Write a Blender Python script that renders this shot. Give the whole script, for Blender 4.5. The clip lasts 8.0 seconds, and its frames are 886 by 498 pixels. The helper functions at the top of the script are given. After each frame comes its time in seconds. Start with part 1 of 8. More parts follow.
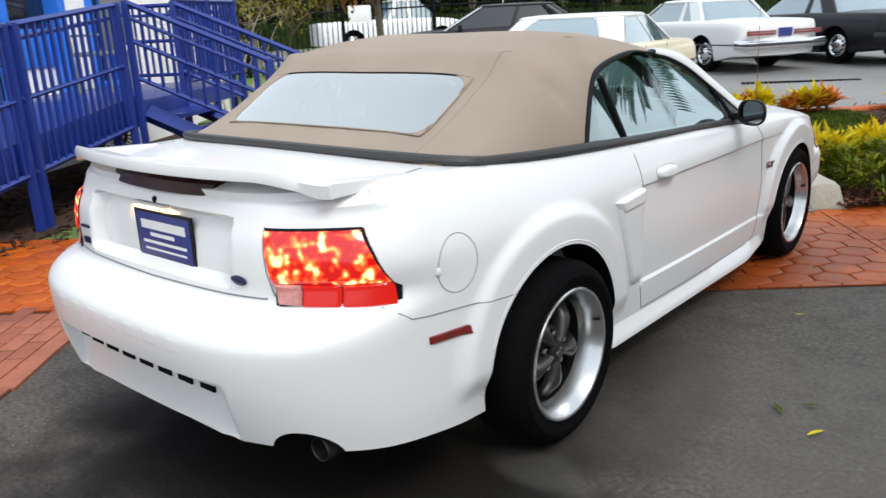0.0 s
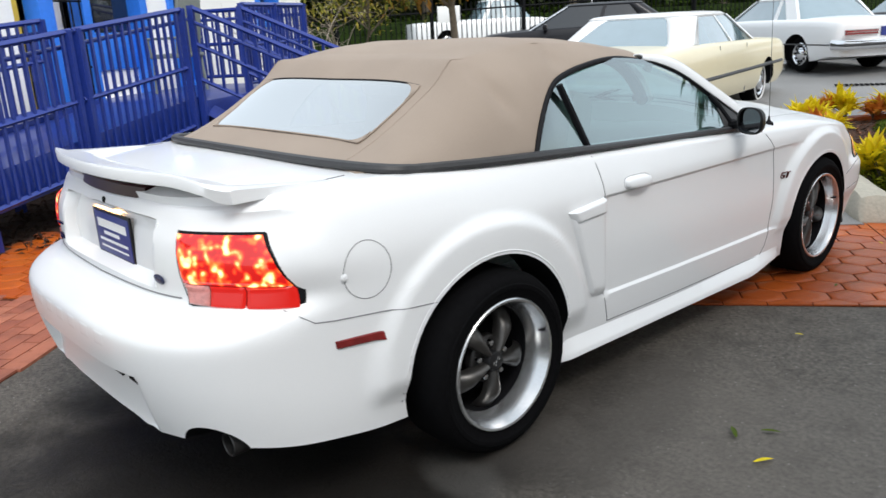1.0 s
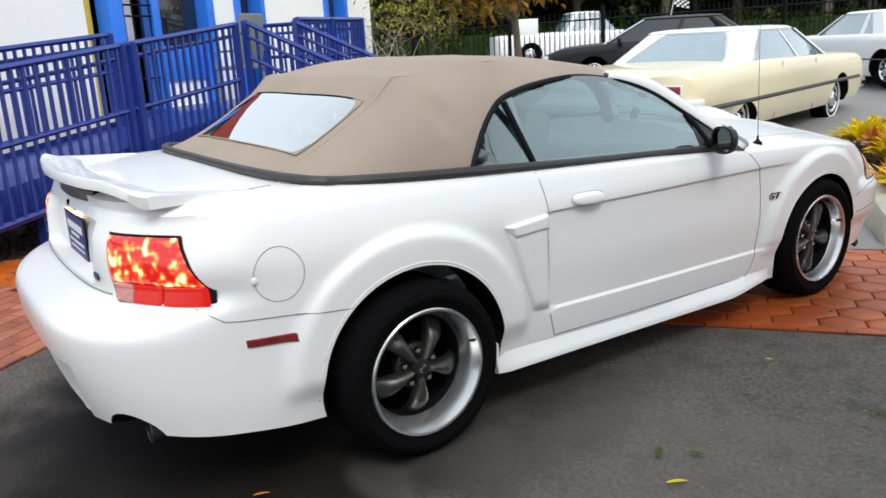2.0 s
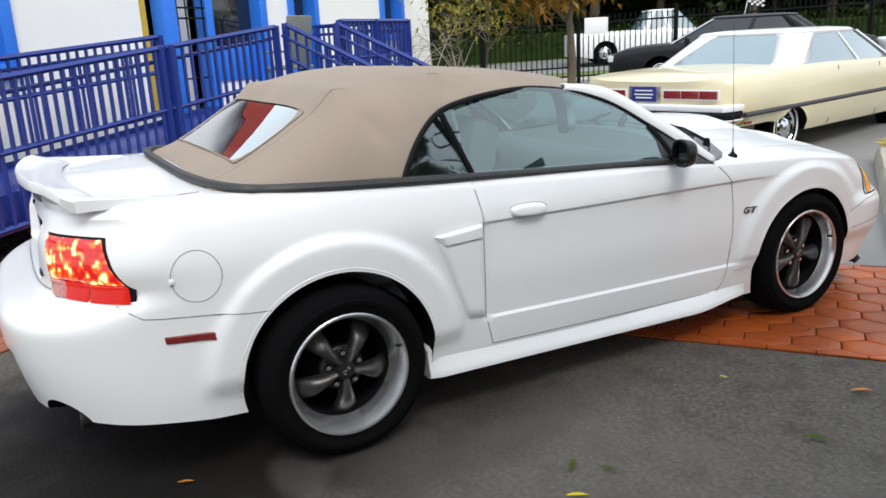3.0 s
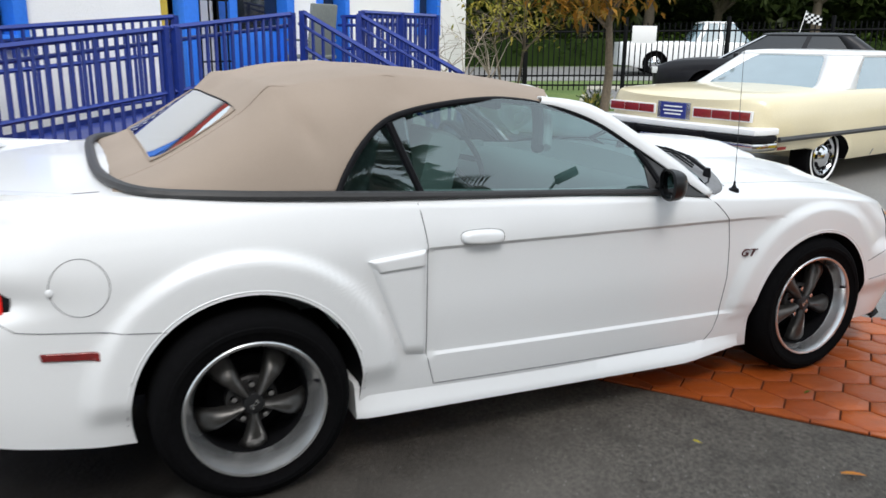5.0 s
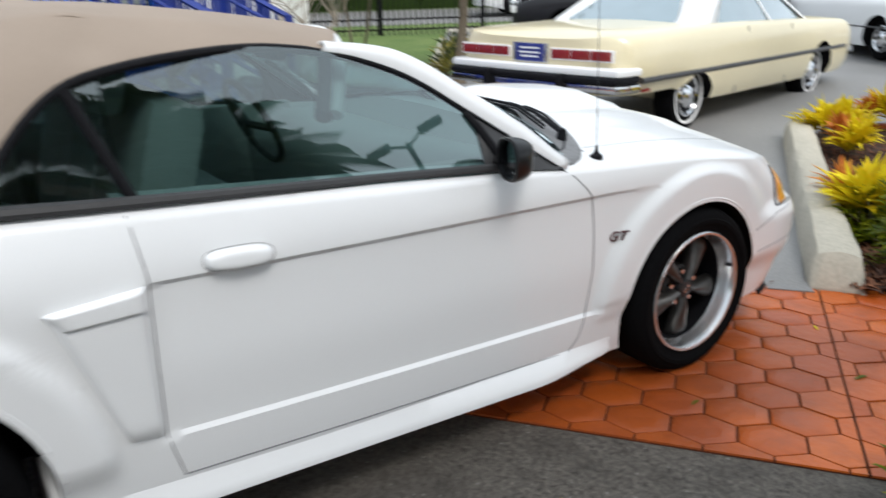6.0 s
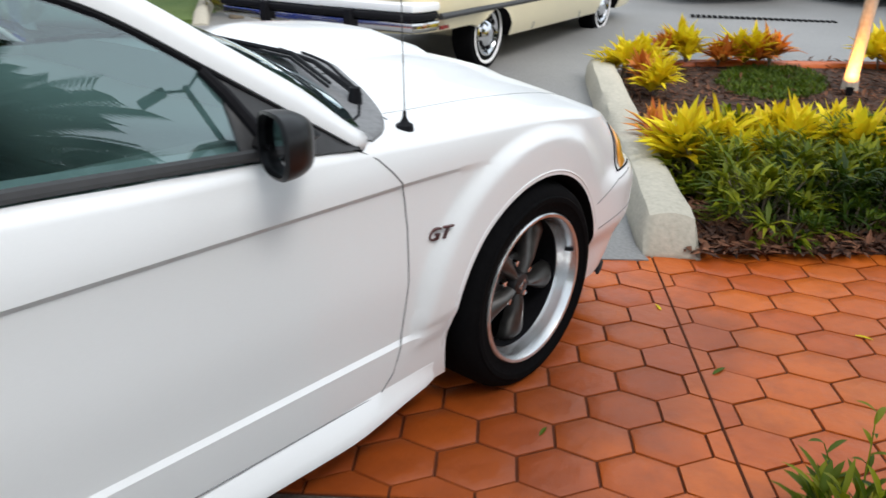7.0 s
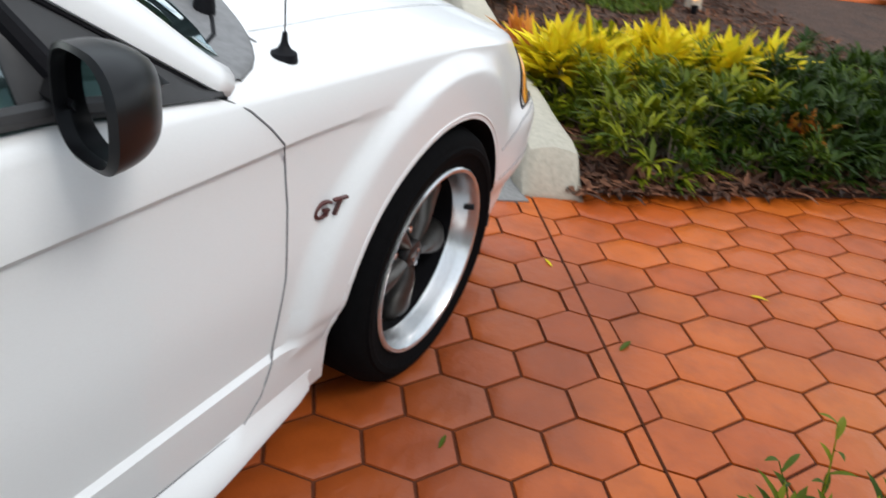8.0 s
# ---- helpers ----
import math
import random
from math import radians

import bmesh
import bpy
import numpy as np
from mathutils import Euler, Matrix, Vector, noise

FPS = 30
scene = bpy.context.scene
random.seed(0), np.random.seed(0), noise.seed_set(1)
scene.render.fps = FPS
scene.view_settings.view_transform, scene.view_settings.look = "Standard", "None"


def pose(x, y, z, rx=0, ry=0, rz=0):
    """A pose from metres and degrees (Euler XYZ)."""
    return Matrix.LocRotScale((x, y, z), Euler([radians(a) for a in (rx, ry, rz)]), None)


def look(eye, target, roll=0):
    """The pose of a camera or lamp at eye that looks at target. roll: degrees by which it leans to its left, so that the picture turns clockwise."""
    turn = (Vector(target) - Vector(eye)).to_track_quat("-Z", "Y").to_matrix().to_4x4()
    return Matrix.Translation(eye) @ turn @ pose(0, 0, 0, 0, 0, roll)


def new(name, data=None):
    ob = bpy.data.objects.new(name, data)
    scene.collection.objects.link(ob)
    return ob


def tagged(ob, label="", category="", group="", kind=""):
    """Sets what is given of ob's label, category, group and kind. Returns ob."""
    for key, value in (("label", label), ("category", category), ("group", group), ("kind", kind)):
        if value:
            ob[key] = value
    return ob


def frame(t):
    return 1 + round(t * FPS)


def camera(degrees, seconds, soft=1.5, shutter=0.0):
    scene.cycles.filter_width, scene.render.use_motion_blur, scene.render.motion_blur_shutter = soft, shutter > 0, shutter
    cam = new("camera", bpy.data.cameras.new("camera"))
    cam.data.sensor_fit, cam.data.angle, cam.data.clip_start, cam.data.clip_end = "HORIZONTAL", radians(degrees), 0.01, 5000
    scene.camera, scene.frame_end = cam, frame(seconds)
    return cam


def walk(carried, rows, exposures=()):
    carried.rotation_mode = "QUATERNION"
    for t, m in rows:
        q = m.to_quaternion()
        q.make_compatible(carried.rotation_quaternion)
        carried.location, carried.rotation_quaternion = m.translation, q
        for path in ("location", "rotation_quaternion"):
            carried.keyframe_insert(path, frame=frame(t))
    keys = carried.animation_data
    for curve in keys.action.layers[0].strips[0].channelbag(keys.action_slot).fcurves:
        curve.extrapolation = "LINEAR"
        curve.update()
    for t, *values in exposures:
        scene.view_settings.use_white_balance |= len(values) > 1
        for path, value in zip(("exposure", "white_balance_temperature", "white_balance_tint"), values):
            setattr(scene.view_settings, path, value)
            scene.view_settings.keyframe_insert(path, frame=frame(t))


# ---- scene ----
cam = camera(59.0, 8.0, shutter=0.5)
PATH = [
    (0, (2.180, -2.161, 1.455), (0.931, -0.703, 0.891), -2.77),
    (0.5, (2.394, -1.962, 1.449), (1.039, -0.602, 0.889), -3.10),
    (1, (2.599, -1.779, 1.458), (1.161, -0.504, 0.905), -3.17),
    (1.5, (2.830, -1.602, 1.450), (1.311, -0.414, 0.920), -3.13),
    (3, (3.401, -0.948, 1.491), (1.699, -0.030, 0.978), -2.89),
    (3.5, (3.555, -0.759, 1.511), (1.817, 0.086, 0.993), -2.61),
    (4, (3.572, -0.660, 1.507), (1.817, 0.154, 0.997), -1.40),
    (4.2, (3.543, -0.598, 1.498), (1.776, 0.193, 0.996), -1.01),
    (5.3, (3.030, -0.266, 1.496), (1.291, 0.573, 0.973), 1.25),
    (5.5, (2.872, -0.053, 1.460), (1.154, 0.820, 0.924), 0.24),
    (6, (2.570, 0.238, 1.431), (1.009, 1.311, 0.789), -0.39),
    (6.5, (2.253, 0.493, 1.416), (0.916, 1.788, 0.686), 0.95),
    (7, (2.003, 0.773, 1.349), (0.819, 2.181, 0.565), 1.57),
    (7.5, (1.737, 1.003, 1.302), (0.744, 2.510, 0.441), 4.50),
    (8, (1.521, 1.115, 1.276), (0.819, 2.705, 0.287), 9.78),
]
walk(cam, [(t, look(eye, target, roll)) for t, eye, target, roll in PATH], [(0, 0.54), (1.5, 0.54), (3.5, 0.52), (5.5, 0.52), (6.5, 0.58), (7.5, 0.66), (8, 0.66)])

# ---- world, sun, exposure ----
world = bpy.data.worlds.new("sky")
scene.world = world
world.use_nodes = True
wn = world.node_tree
sky = wn.nodes.new("ShaderNodeTexSky")
sky.sky_type, sky.sun_disc = "NISHITA", False
sky.sun_elevation, sky.sun_rotation = radians(50), radians(102)
sky.air_density, sky.dust_density, sky.ozone_density = 1.0, 4.0, 1.0
grey = wn.nodes.new("ShaderNodeMixRGB")
grey.inputs["Fac"].default_value = 0.72
grey.inputs["Color2"].default_value = (9.2, 10.1, 10.8, 1)
wn.links.new(sky.outputs["Color"], grey.inputs["Color1"])
back = wn.nodes["Background"]
back.inputs["Strength"].default_value = 0.105
wn.links.new(grey.outputs["Color"], back.inputs["Color"])
sun = new("sun", bpy.data.lights.new("sun", "SUN"))
sun.data.energy, sun.data.angle, sun.data.color = 1.45, radians(24), (1.0, 0.98, 0.95)
sun.matrix_world = look((8.5, -1.8, 10.5), (0, 0, 0))


# ---- materials ----
def material(name, colour, rough=0.5, metal=0.0, vary=0.12, grain=40.0, bump=0.0, coat=0.0, big=1.5, second=None, speck=0.0, spec=0.5, ior=1.5):
    m = bpy.data.materials.new(name)
    m.use_nodes = True
    n, l = m.node_tree.nodes, m.node_tree.links
    b = n["Principled BSDF"]
    b.inputs["Roughness"].default_value, b.inputs["Metallic"].default_value = rough, metal
    b.inputs["Coat Weight"].default_value, b.inputs["Coat Roughness"].default_value = coat, 0.04
    b.inputs["Specular IOR Level"].default_value, b.inputs["IOR"].default_value = spec, ior
    tc = n.new("ShaderNodeTexCoord")
    fine, wide = n.new("ShaderNodeTexNoise"), n.new("ShaderNodeTexNoise")
    fine.inputs["Scale"].default_value, wide.inputs["Scale"].default_value = grain, big
    fine.inputs["Detail"].default_value, wide.inputs["Detail"].default_value = 4, 5
    for t in (fine, wide):
        l.new(tc.outputs["Object"], t.inputs["Vector"])
    add = n.new("ShaderNodeMath")
    add.operation = "ADD"
    l.new(fine.outputs["Fac"], add.inputs[0])
    l.new(wide.outputs["Fac"], add.inputs[1])
    ramp = n.new("ShaderNodeMapRange")
    ramp.inputs["From Min"].default_value, ramp.inputs["From Max"].default_value = 0.65, 1.35
    l.new(add.outputs[0], ramp.inputs["Value"])
    mix = n.new("ShaderNodeMixRGB")
    c2 = second or tuple(min(1, c * (1 + vary)) for c in colour)
    c1 = colour if second else tuple(c * (1 - vary) for c in colour)
    mix.inputs["Color1"].default_value, mix.inputs["Color2"].default_value = (*c1, 1), (*c2, 1)
    l.new(ramp.outputs["Result"], mix.inputs["Fac"])
    out = mix.outputs["Color"]
    if speck:
        v = n.new("ShaderNodeTexVoronoi")
        v.inputs["Scale"].default_value = grain * 1.2
        l.new(tc.outputs["Object"], v.inputs["Vector"])
        lt = n.new("ShaderNodeMath")
        lt.operation = "LESS_THAN"
        lt.inputs[1].default_value = 0.24
        l.new(v.outputs["Distance"], lt.inputs[0])
        sc = n.new("ShaderNodeMath")
        sc.operation = "MULTIPLY"
        sc.inputs[1].default_value = speck
        l.new(lt.outputs[0], sc.inputs[0])
        m2 = n.new("ShaderNodeMixRGB")
        m2.inputs["Color2"].default_value = (0.26, 0.25, 0.235, 1)
        l.new(sc.outputs[0], m2.inputs["Fac"])
        l.new(out, m2.inputs["Color1"])
        out = m2.outputs["Color"]
    l.new(out, b.inputs["Base Color"])
    if bump:
        bp = n.new("ShaderNodeBump")
        bp.inputs["Strength"].default_value, bp.inputs["Distance"].default_value = 1.0, bump
        l.new(fine.outputs["Fac"], bp.inputs["Height"])
        l.new(bp.outputs["Normal"], b.inputs["Normal"])
    return m


def piecewise(name, colours, rough=0.6, bump=0.002, grain=30.0, stain=(0.1, 0.04, 0.025)):
    """Paving whose pieces differ one by one, with stains across them."""
    m = material(name, colours[0], rough, vary=0.15, grain=grain, bump=bump)
    n, l = m.node_tree.nodes, m.node_tree.links
    b = n["Principled BSDF"]
    info, geo = n.new("ShaderNodeObjectInfo"), n.new("ShaderNodeNewGeometry")
    sumup = n.new("ShaderNodeMath")
    sumup.operation = "ADD"
    l.new(info.outputs["Random"], sumup.inputs[0])
    l.new(geo.outputs["Random Per Island"], sumup.inputs[1])
    frac = n.new("ShaderNodeMath")
    frac.operation = "FRACT"
    l.new(sumup.outputs[0], frac.inputs[0])
    mix = n.new("ShaderNodeMixRGB")
    mix.inputs["Color1"].default_value, mix.inputs["Color2"].default_value = (*colours[0], 1), (*colours[1], 1)
    l.new(frac.outputs[0], mix.inputs["Fac"])
    wide = n.new("ShaderNodeTexNoise")
    wide.inputs["Scale"].default_value, wide.inputs["Detail"].default_value = 2.2, 6
    l.new(geo.outputs["Position"], wide.inputs["Vector"])
    rng = n.new("ShaderNodeMapRange")
    rng.inputs["From Min"].default_value, rng.inputs["From Max"].default_value = 0.5, 0.8
    rng.inputs["To Max"].default_value = 0.7
    l.new(wide.outputs["Fac"], rng.inputs["Value"])
    st = n.new("ShaderNodeMixRGB")
    st.inputs["Color2"].default_value = (*stain, 1)
    l.new(rng.outputs["Result"], st.inputs["Fac"])
    l.new(mix.outputs["Color"], st.inputs["Color1"])
    # worn, dusty blotches a hand wide
    blot = n.new("ShaderNodeTexNoise")
    blot.inputs["Scale"].default_value, blot.inputs["Detail"].default_value, blot.inputs["Roughness"].default_value = 9.0, 7, 0.65
    l.new(geo.outputs["Position"], blot.inputs["Vector"])
    br = n.new("ShaderNodeMapRange")
    br.inputs["From Min"].default_value, br.inputs["From Max"].default_value = 0.46, 0.72
    br.inputs["To Max"].default_value = 0.50
    l.new(blot.outputs["Fac"], br.inputs["Value"])
    dust = n.new("ShaderNodeMixRGB")
    dust.inputs["Color2"].default_value = (*[c * 0.55 for c in colours[0]], 1)
    l.new(br.outputs["Result"], dust.inputs["Fac"])
    l.new(st.outputs["Color"], dust.inputs["Color1"])
    l.new(dust.outputs["Color"], b.inputs["Base Color"])
    wet = n.new("ShaderNodeMapRange")
    wet.inputs["To Min"].default_value, wet.inputs["To Max"].default_value = rough - 0.12, rough + 0.15
    l.new(wide.outputs["Fac"], wet.inputs["Value"])
    l.new(wet.outputs["Result"], b.inputs["Roughness"])
    return m


def glass_material(name, tint, see=0.6, rough=0.0, head_on=0.1, gloss=(0.95, 0.97, 0.98)):
    """Thin glass: tinted to look through, mirroring more the flatter it is looked at."""
    m = bpy.data.materials.new(name)
    m.use_nodes = True
    n, l = m.node_tree.nodes, m.node_tree.links
    n.remove(n["Principled BSDF"])
    tr, gl, mix, lw = n.new("ShaderNodeBsdfTransparent"), n.new("ShaderNodeBsdfGlossy"), n.new("ShaderNodeMixShader"), n.new("ShaderNodeLayerWeight")
    tr.inputs["Color"].default_value = (*[c * see for c in tint], 1)
    gl.inputs["Roughness"].default_value = rough
    gl.inputs["Color"].default_value = (*gloss, 1)
    lw.inputs["Blend"].default_value = 0.5
    p = n.new("ShaderNodeMath")
    p.operation = "POWER"
    p.inputs[1].default_value = 1.7
    l.new(lw.outputs["Facing"], p.inputs[0])
    r = n.new("ShaderNodeMapRange")
    r.inputs["To Min"].default_value, r.inputs["To Max"].default_value = head_on, 1.0
    l.new(p.outputs[0], r.inputs["Value"])
    l.new(r.outputs["Result"], mix.inputs[0])
    l.new(tr.outputs[0], mix.inputs[1])
    l.new(gl.outputs[0], mix.inputs[2])
    l.new(mix.outputs[0], n["Material Output"].inputs["Surface"])
    return m


def glow_material(name, colour, strength, dark=(0.25, 0.005, 0.004)):
    """A lit lamp lens: bright facets in a coloured cover."""
    m = bpy.data.materials.new(name)
    m.use_nodes = True
    n, l = m.node_tree.nodes, m.node_tree.links
    b = n["Principled BSDF"]
    b.inputs["Base Color"].default_value = (*dark, 1)
    b.inputs["Roughness"].default_value, b.inputs["Coat Weight"].default_value = 0.12, 0.6
    tc, v = n.new("ShaderNodeTexCoord"), n.new("ShaderNodeTexNoise")
    v.inputs["Scale"].default_value, v.inputs["Detail"].default_value, v.inputs["Roughness"].default_value = 26, 1.2, 0.5
    v.inputs["Distortion"].default_value = 0.25
    l.new(tc.outputs["Object"], v.inputs["Vector"])
    cell = n.new("ShaderNodeTexVoronoi")
    cell.inputs["Scale"].default_value = 40
    l.new(tc.outputs["Object"], cell.inputs["Vector"])
    facet = n.new("ShaderNodeMath")
    facet.operation = "MULTIPLY_ADD"
    facet.inputs[1].default_value = -0.34
    l.new(cell.outputs["Distance"], facet.inputs[0])
    l.new(v.outputs["Fac"], facet.inputs[2])
    rp = n.new("ShaderNodeValToRGB")
    e = rp.color_ramp.elements
    e[0].position, e[0].color = 0.25, (*colour, 1)
    e[1].position, e[1].color = 0.56, (1.0, 0.70, 0.26, 1)
    mid = e.new(0.40)
    mid.color = (1.0, 0.14, 0.022, 1)
    l.new(facet.outputs[0], rp.inputs["Fac"])
    st = n.new("ShaderNodeMapRange")
    st.inputs["From Min"].default_value, st.inputs["From Max"].default_value = 0.22, 0.54
    st.inputs["To Min"].default_value, st.inputs["To Max"].default_value = strength * 0.22, strength
    l.new(facet.outputs[0], st.inputs["Value"])
    l.new(rp.outputs["Color"], b.inputs["Emission Color"])
    l.new(st.outputs["Result"], b.inputs["Emission Strength"])
    return m


WHITE = material("white_car_paint", (0.81, 0.82, 0.83), 0.34, vary=0.02, grain=300, coat=0.5, big=0.8)
CREAM = material("cream_car_paint", (0.74, 0.66, 0.45), 0.32, vary=0.05, grain=60, coat=0.5)
BLACKPAINT = material("black_car_paint", (0.008, 0.008, 0.011), 0.35, spec=0.3, vary=0.2, coat=0.15)
TAN = material("tan_canvas", (0.325, 0.262, 0.212), 0.9, vary=0.10, grain=420, bump=0.0006, big=3.0)
TRIM = material("black_rubber_trim", (0.006, 0.006, 0.008), 0.6, spec=0.15, vary=0.25, grain=90, bump=0.0004)
MIRRORBLACK = material("satin_black_plastic", (0.005, 0.005, 0.006), 0.34, spec=0.25, vary=0.2)
DARKLENS = material("smoked_red_lens", (0.026, 0.003, 0.005), 0.28, spec=0.3, vary=0.1)
LOWERLENS = material("red_lower_lens", (0.17, 0.004, 0.004), 0.25, vary=0.15, coat=0.2)
LOWERLENS.node_tree.nodes["Principled BSDF"].inputs["Emission Color"].default_value = (0.8, 0.015, 0.008, 1)
LOWERLENS.node_tree.nodes["Principled BSDF"].inputs["Emission Strength"].default_value = 0.5
GREYTRIM = material("weathered_grey_plastic", (0.036, 0.036, 0.038), 0.5, vary=0.2)
TYRE = material("tyre_rubber", (0.0036, 0.0036, 0.004), 0.85, spec=0.05, vary=0.35, grain=60, bump=0.001)
ALLOY = material("polished_alloy", (0.58, 0.59, 0.60), 0.23, 0.88, vary=0.08, grain=120)
SPOKE = material("dark_gunmetal_alloy", (0.10, 0.096, 0.092), 0.42, 0.85, vary=0.2)
HUBGREY = material("dark_hub_paint", (0.035, 0.034, 0.034), 0.45, 0.5, vary=0.2)
HUB = material("black_hub_enamel", (0.012, 0.012, 0.013), 0.35, spec=0.4, vary=0.2)
CHROME = material("chrome", (0.72, 0.73, 0.75), 0.10, 1.0, vary=0.06)
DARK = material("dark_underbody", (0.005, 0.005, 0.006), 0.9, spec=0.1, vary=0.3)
SEAM = material("panel_gap", (0.20, 0.20, 0.21), 0.8, vary=0.2)
COWL = material("faded_grey_cowl_plastic", (0.12, 0.12, 0.124), 0.55, vary=0.35, grain=60, big=5.0, second=(0.22, 0.22, 0.225))
INTERIOR = material("pale_grey_upholstery", (0.46, 0.48, 0.47), 0.75, vary=0.10, grain=200, bump=0.0006)
DASH = material("charcoal_dash_plastic", (0.06, 0.065, 0.065), 0.6, vary=0.2)
SIDEGLASS = glass_material("tinted_side_glass", (0.72, 0.95, 0.93), 0.50, 0.0, 0.125, (0.84, 0.94, 0.96))
REARGLASS = glass_material("clear_rear_glass", (0.80, 0.88, 0.90), 0.55, 0.0, 0.36)
CARGLASS = material("blue_tinted_car_glass", (0.17, 0.25, 0.29), 0.05, vary=0.06, grain=3, coat=1.0, ior=2.3)
TAILLIT = glow_material("lit_red_tail_lens", (0.70, 0.006, 0.004), 2.5)
TAILRED = material("dark_red_lens", (0.24, 0.022, 0.022), 0.15, vary=0.2, coat=0.8)
REDLENS = material("red_lens", (0.17, 0.012, 0.012), 0.2, vary=0.3, coat=0.8)
AMBER = material("amber_lens", (0.85, 0.36, 0.05), 0.2, vary=0.2, coat=0.8)
CLEARLENS = material("clear_lens", (0.6, 0.62, 0.62), 0.1, vary=0.2, coat=0.8)
PINKLENS = material("pinkish_clear_lens", (0.55, 0.22, 0.20), 0.15, vary=0.3, coat=0.8, grain=80)
PLATEBLUE = material("blue_plate", (0.022, 0.034, 0.20), 0.35, vary=0.08)
PLATEWHITE = material("white_print", (0.82, 0.82, 0.82), 0.5, vary=0.05)
BADGE = material("dark_badge_chrome", (0.16, 0.07, 0.07), 0.3, 0.6, vary=0.2)
OVAL = material("dark_oval_badge", (0.02, 0.025, 0.07), 0.25, 0.4, vary=0.2)


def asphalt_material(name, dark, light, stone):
    """Damp asphalt: sand-fine grain, aggregate as big as a fingernail, a few bare white stones, broad worn and damp areas."""
    m = bpy.data.materials.new(name)
    m.use_nodes = True
    n, l = m.node_tree.nodes, m.node_tree.links
    b = n["Principled BSDF"]
    geo = n.new("ShaderNodeNewGeometry")

    def noise_at(scale, detail, rough=0.6):
        t = n.new("ShaderNodeTexNoise")
        t.inputs["Scale"].default_value, t.inputs["Detail"].default_value, t.inputs["Roughness"].default_value = scale, detail, rough
        l.new(geo.outputs["Position"], t.inputs["Vector"])
        return t.outputs["Fac"]

    def spread(socket, a, b_, lo, hi):
        r = n.new("ShaderNodeMapRange")
        for key, value in (("From Min", a), ("From Max", b_), ("To Min", lo), ("To Max", hi)):
            r.inputs[key].default_value = value
        l.new(socket, r.inputs["Value"])
        return r.outputs["Result"]

    def mixed(fac, c1, c2):
        x = n.new("ShaderNodeMixRGB")
        for socket, value in ((x.inputs["Fac"], fac), (x.inputs["Color1"], c1), (x.inputs["Color2"], c2)):
            if isinstance(value, tuple):
                socket.default_value = (*value, 1)
            else:
                l.new(value, socket)
        return x.outputs["Color"]

    sand, grit, patch, broad = noise_at(220, 3), noise_at(48, 5, 0.75), noise_at(7, 5, 0.65), noise_at(0.9, 5, 0.6)
    colour = mixed(spread(grit, 0.32, 0.68, 0, 1), dark, light)
    colour = mixed(spread(sand, 0.55, 0.75, 0, 0.45), colour, stone)
    colour = mixed(spread(patch, 0.48, 0.72, 0, 0.55), colour, tuple(c * 0.75 for c in dark))
    colour = mixed(spread(broad, 0.45, 0.70, 0, 0.5), colour, tuple(c * 0.8 for c in light))
    cells = n.new("ShaderNodeTexVoronoi")
    cells.inputs["Scale"].default_value = 62
    l.new(geo.outputs["Position"], cells.inputs["Vector"])
    pick = n.new("ShaderNodeSeparateColor")
    l.new(cells.outputs["Color"], pick.inputs["Color"])
    few, near, both = n.new("ShaderNodeMath"), n.new("ShaderNodeMath"), n.new("ShaderNodeMath")
    few.operation, few.inputs[1].default_value = "GREATER_THAN", 0.955
    near.operation, near.inputs[1].default_value = "LESS_THAN", 0.26
    both.operation = "MULTIPLY"
    l.new(pick.outputs[0], few.inputs[0])
    l.new(cells.outputs["Distance"], near.inputs[0])
    l.new(few.outputs[0], both.inputs[0])
    l.new(near.outputs[0], both.inputs[1])
    colour = mixed(both.outputs[0], colour, (0.24, 0.23, 0.215))
    l.new(colour, b.inputs["Base Color"])
    l.new(spread(broad, 0.35, 0.65, 0.42, 0.68), b.inputs["Roughness"])
    b.inputs["Specular IOR Level"].default_value = 0.18
    bp = n.new("ShaderNodeBump")
    bp.inputs["Strength"].default_value, bp.inputs["Distance"].default_value = 1.0, 0.006
    l.new(grit, bp.inputs["Height"])
    l.new(bp.outputs["Normal"], b.inputs["Normal"])
    return m


ASPHALT = asphalt_material("damp_dark_asphalt", (0.026, 0.0232, 0.0204), (0.172, 0.154, 0.134), (0.265, 0.240, 0.207))

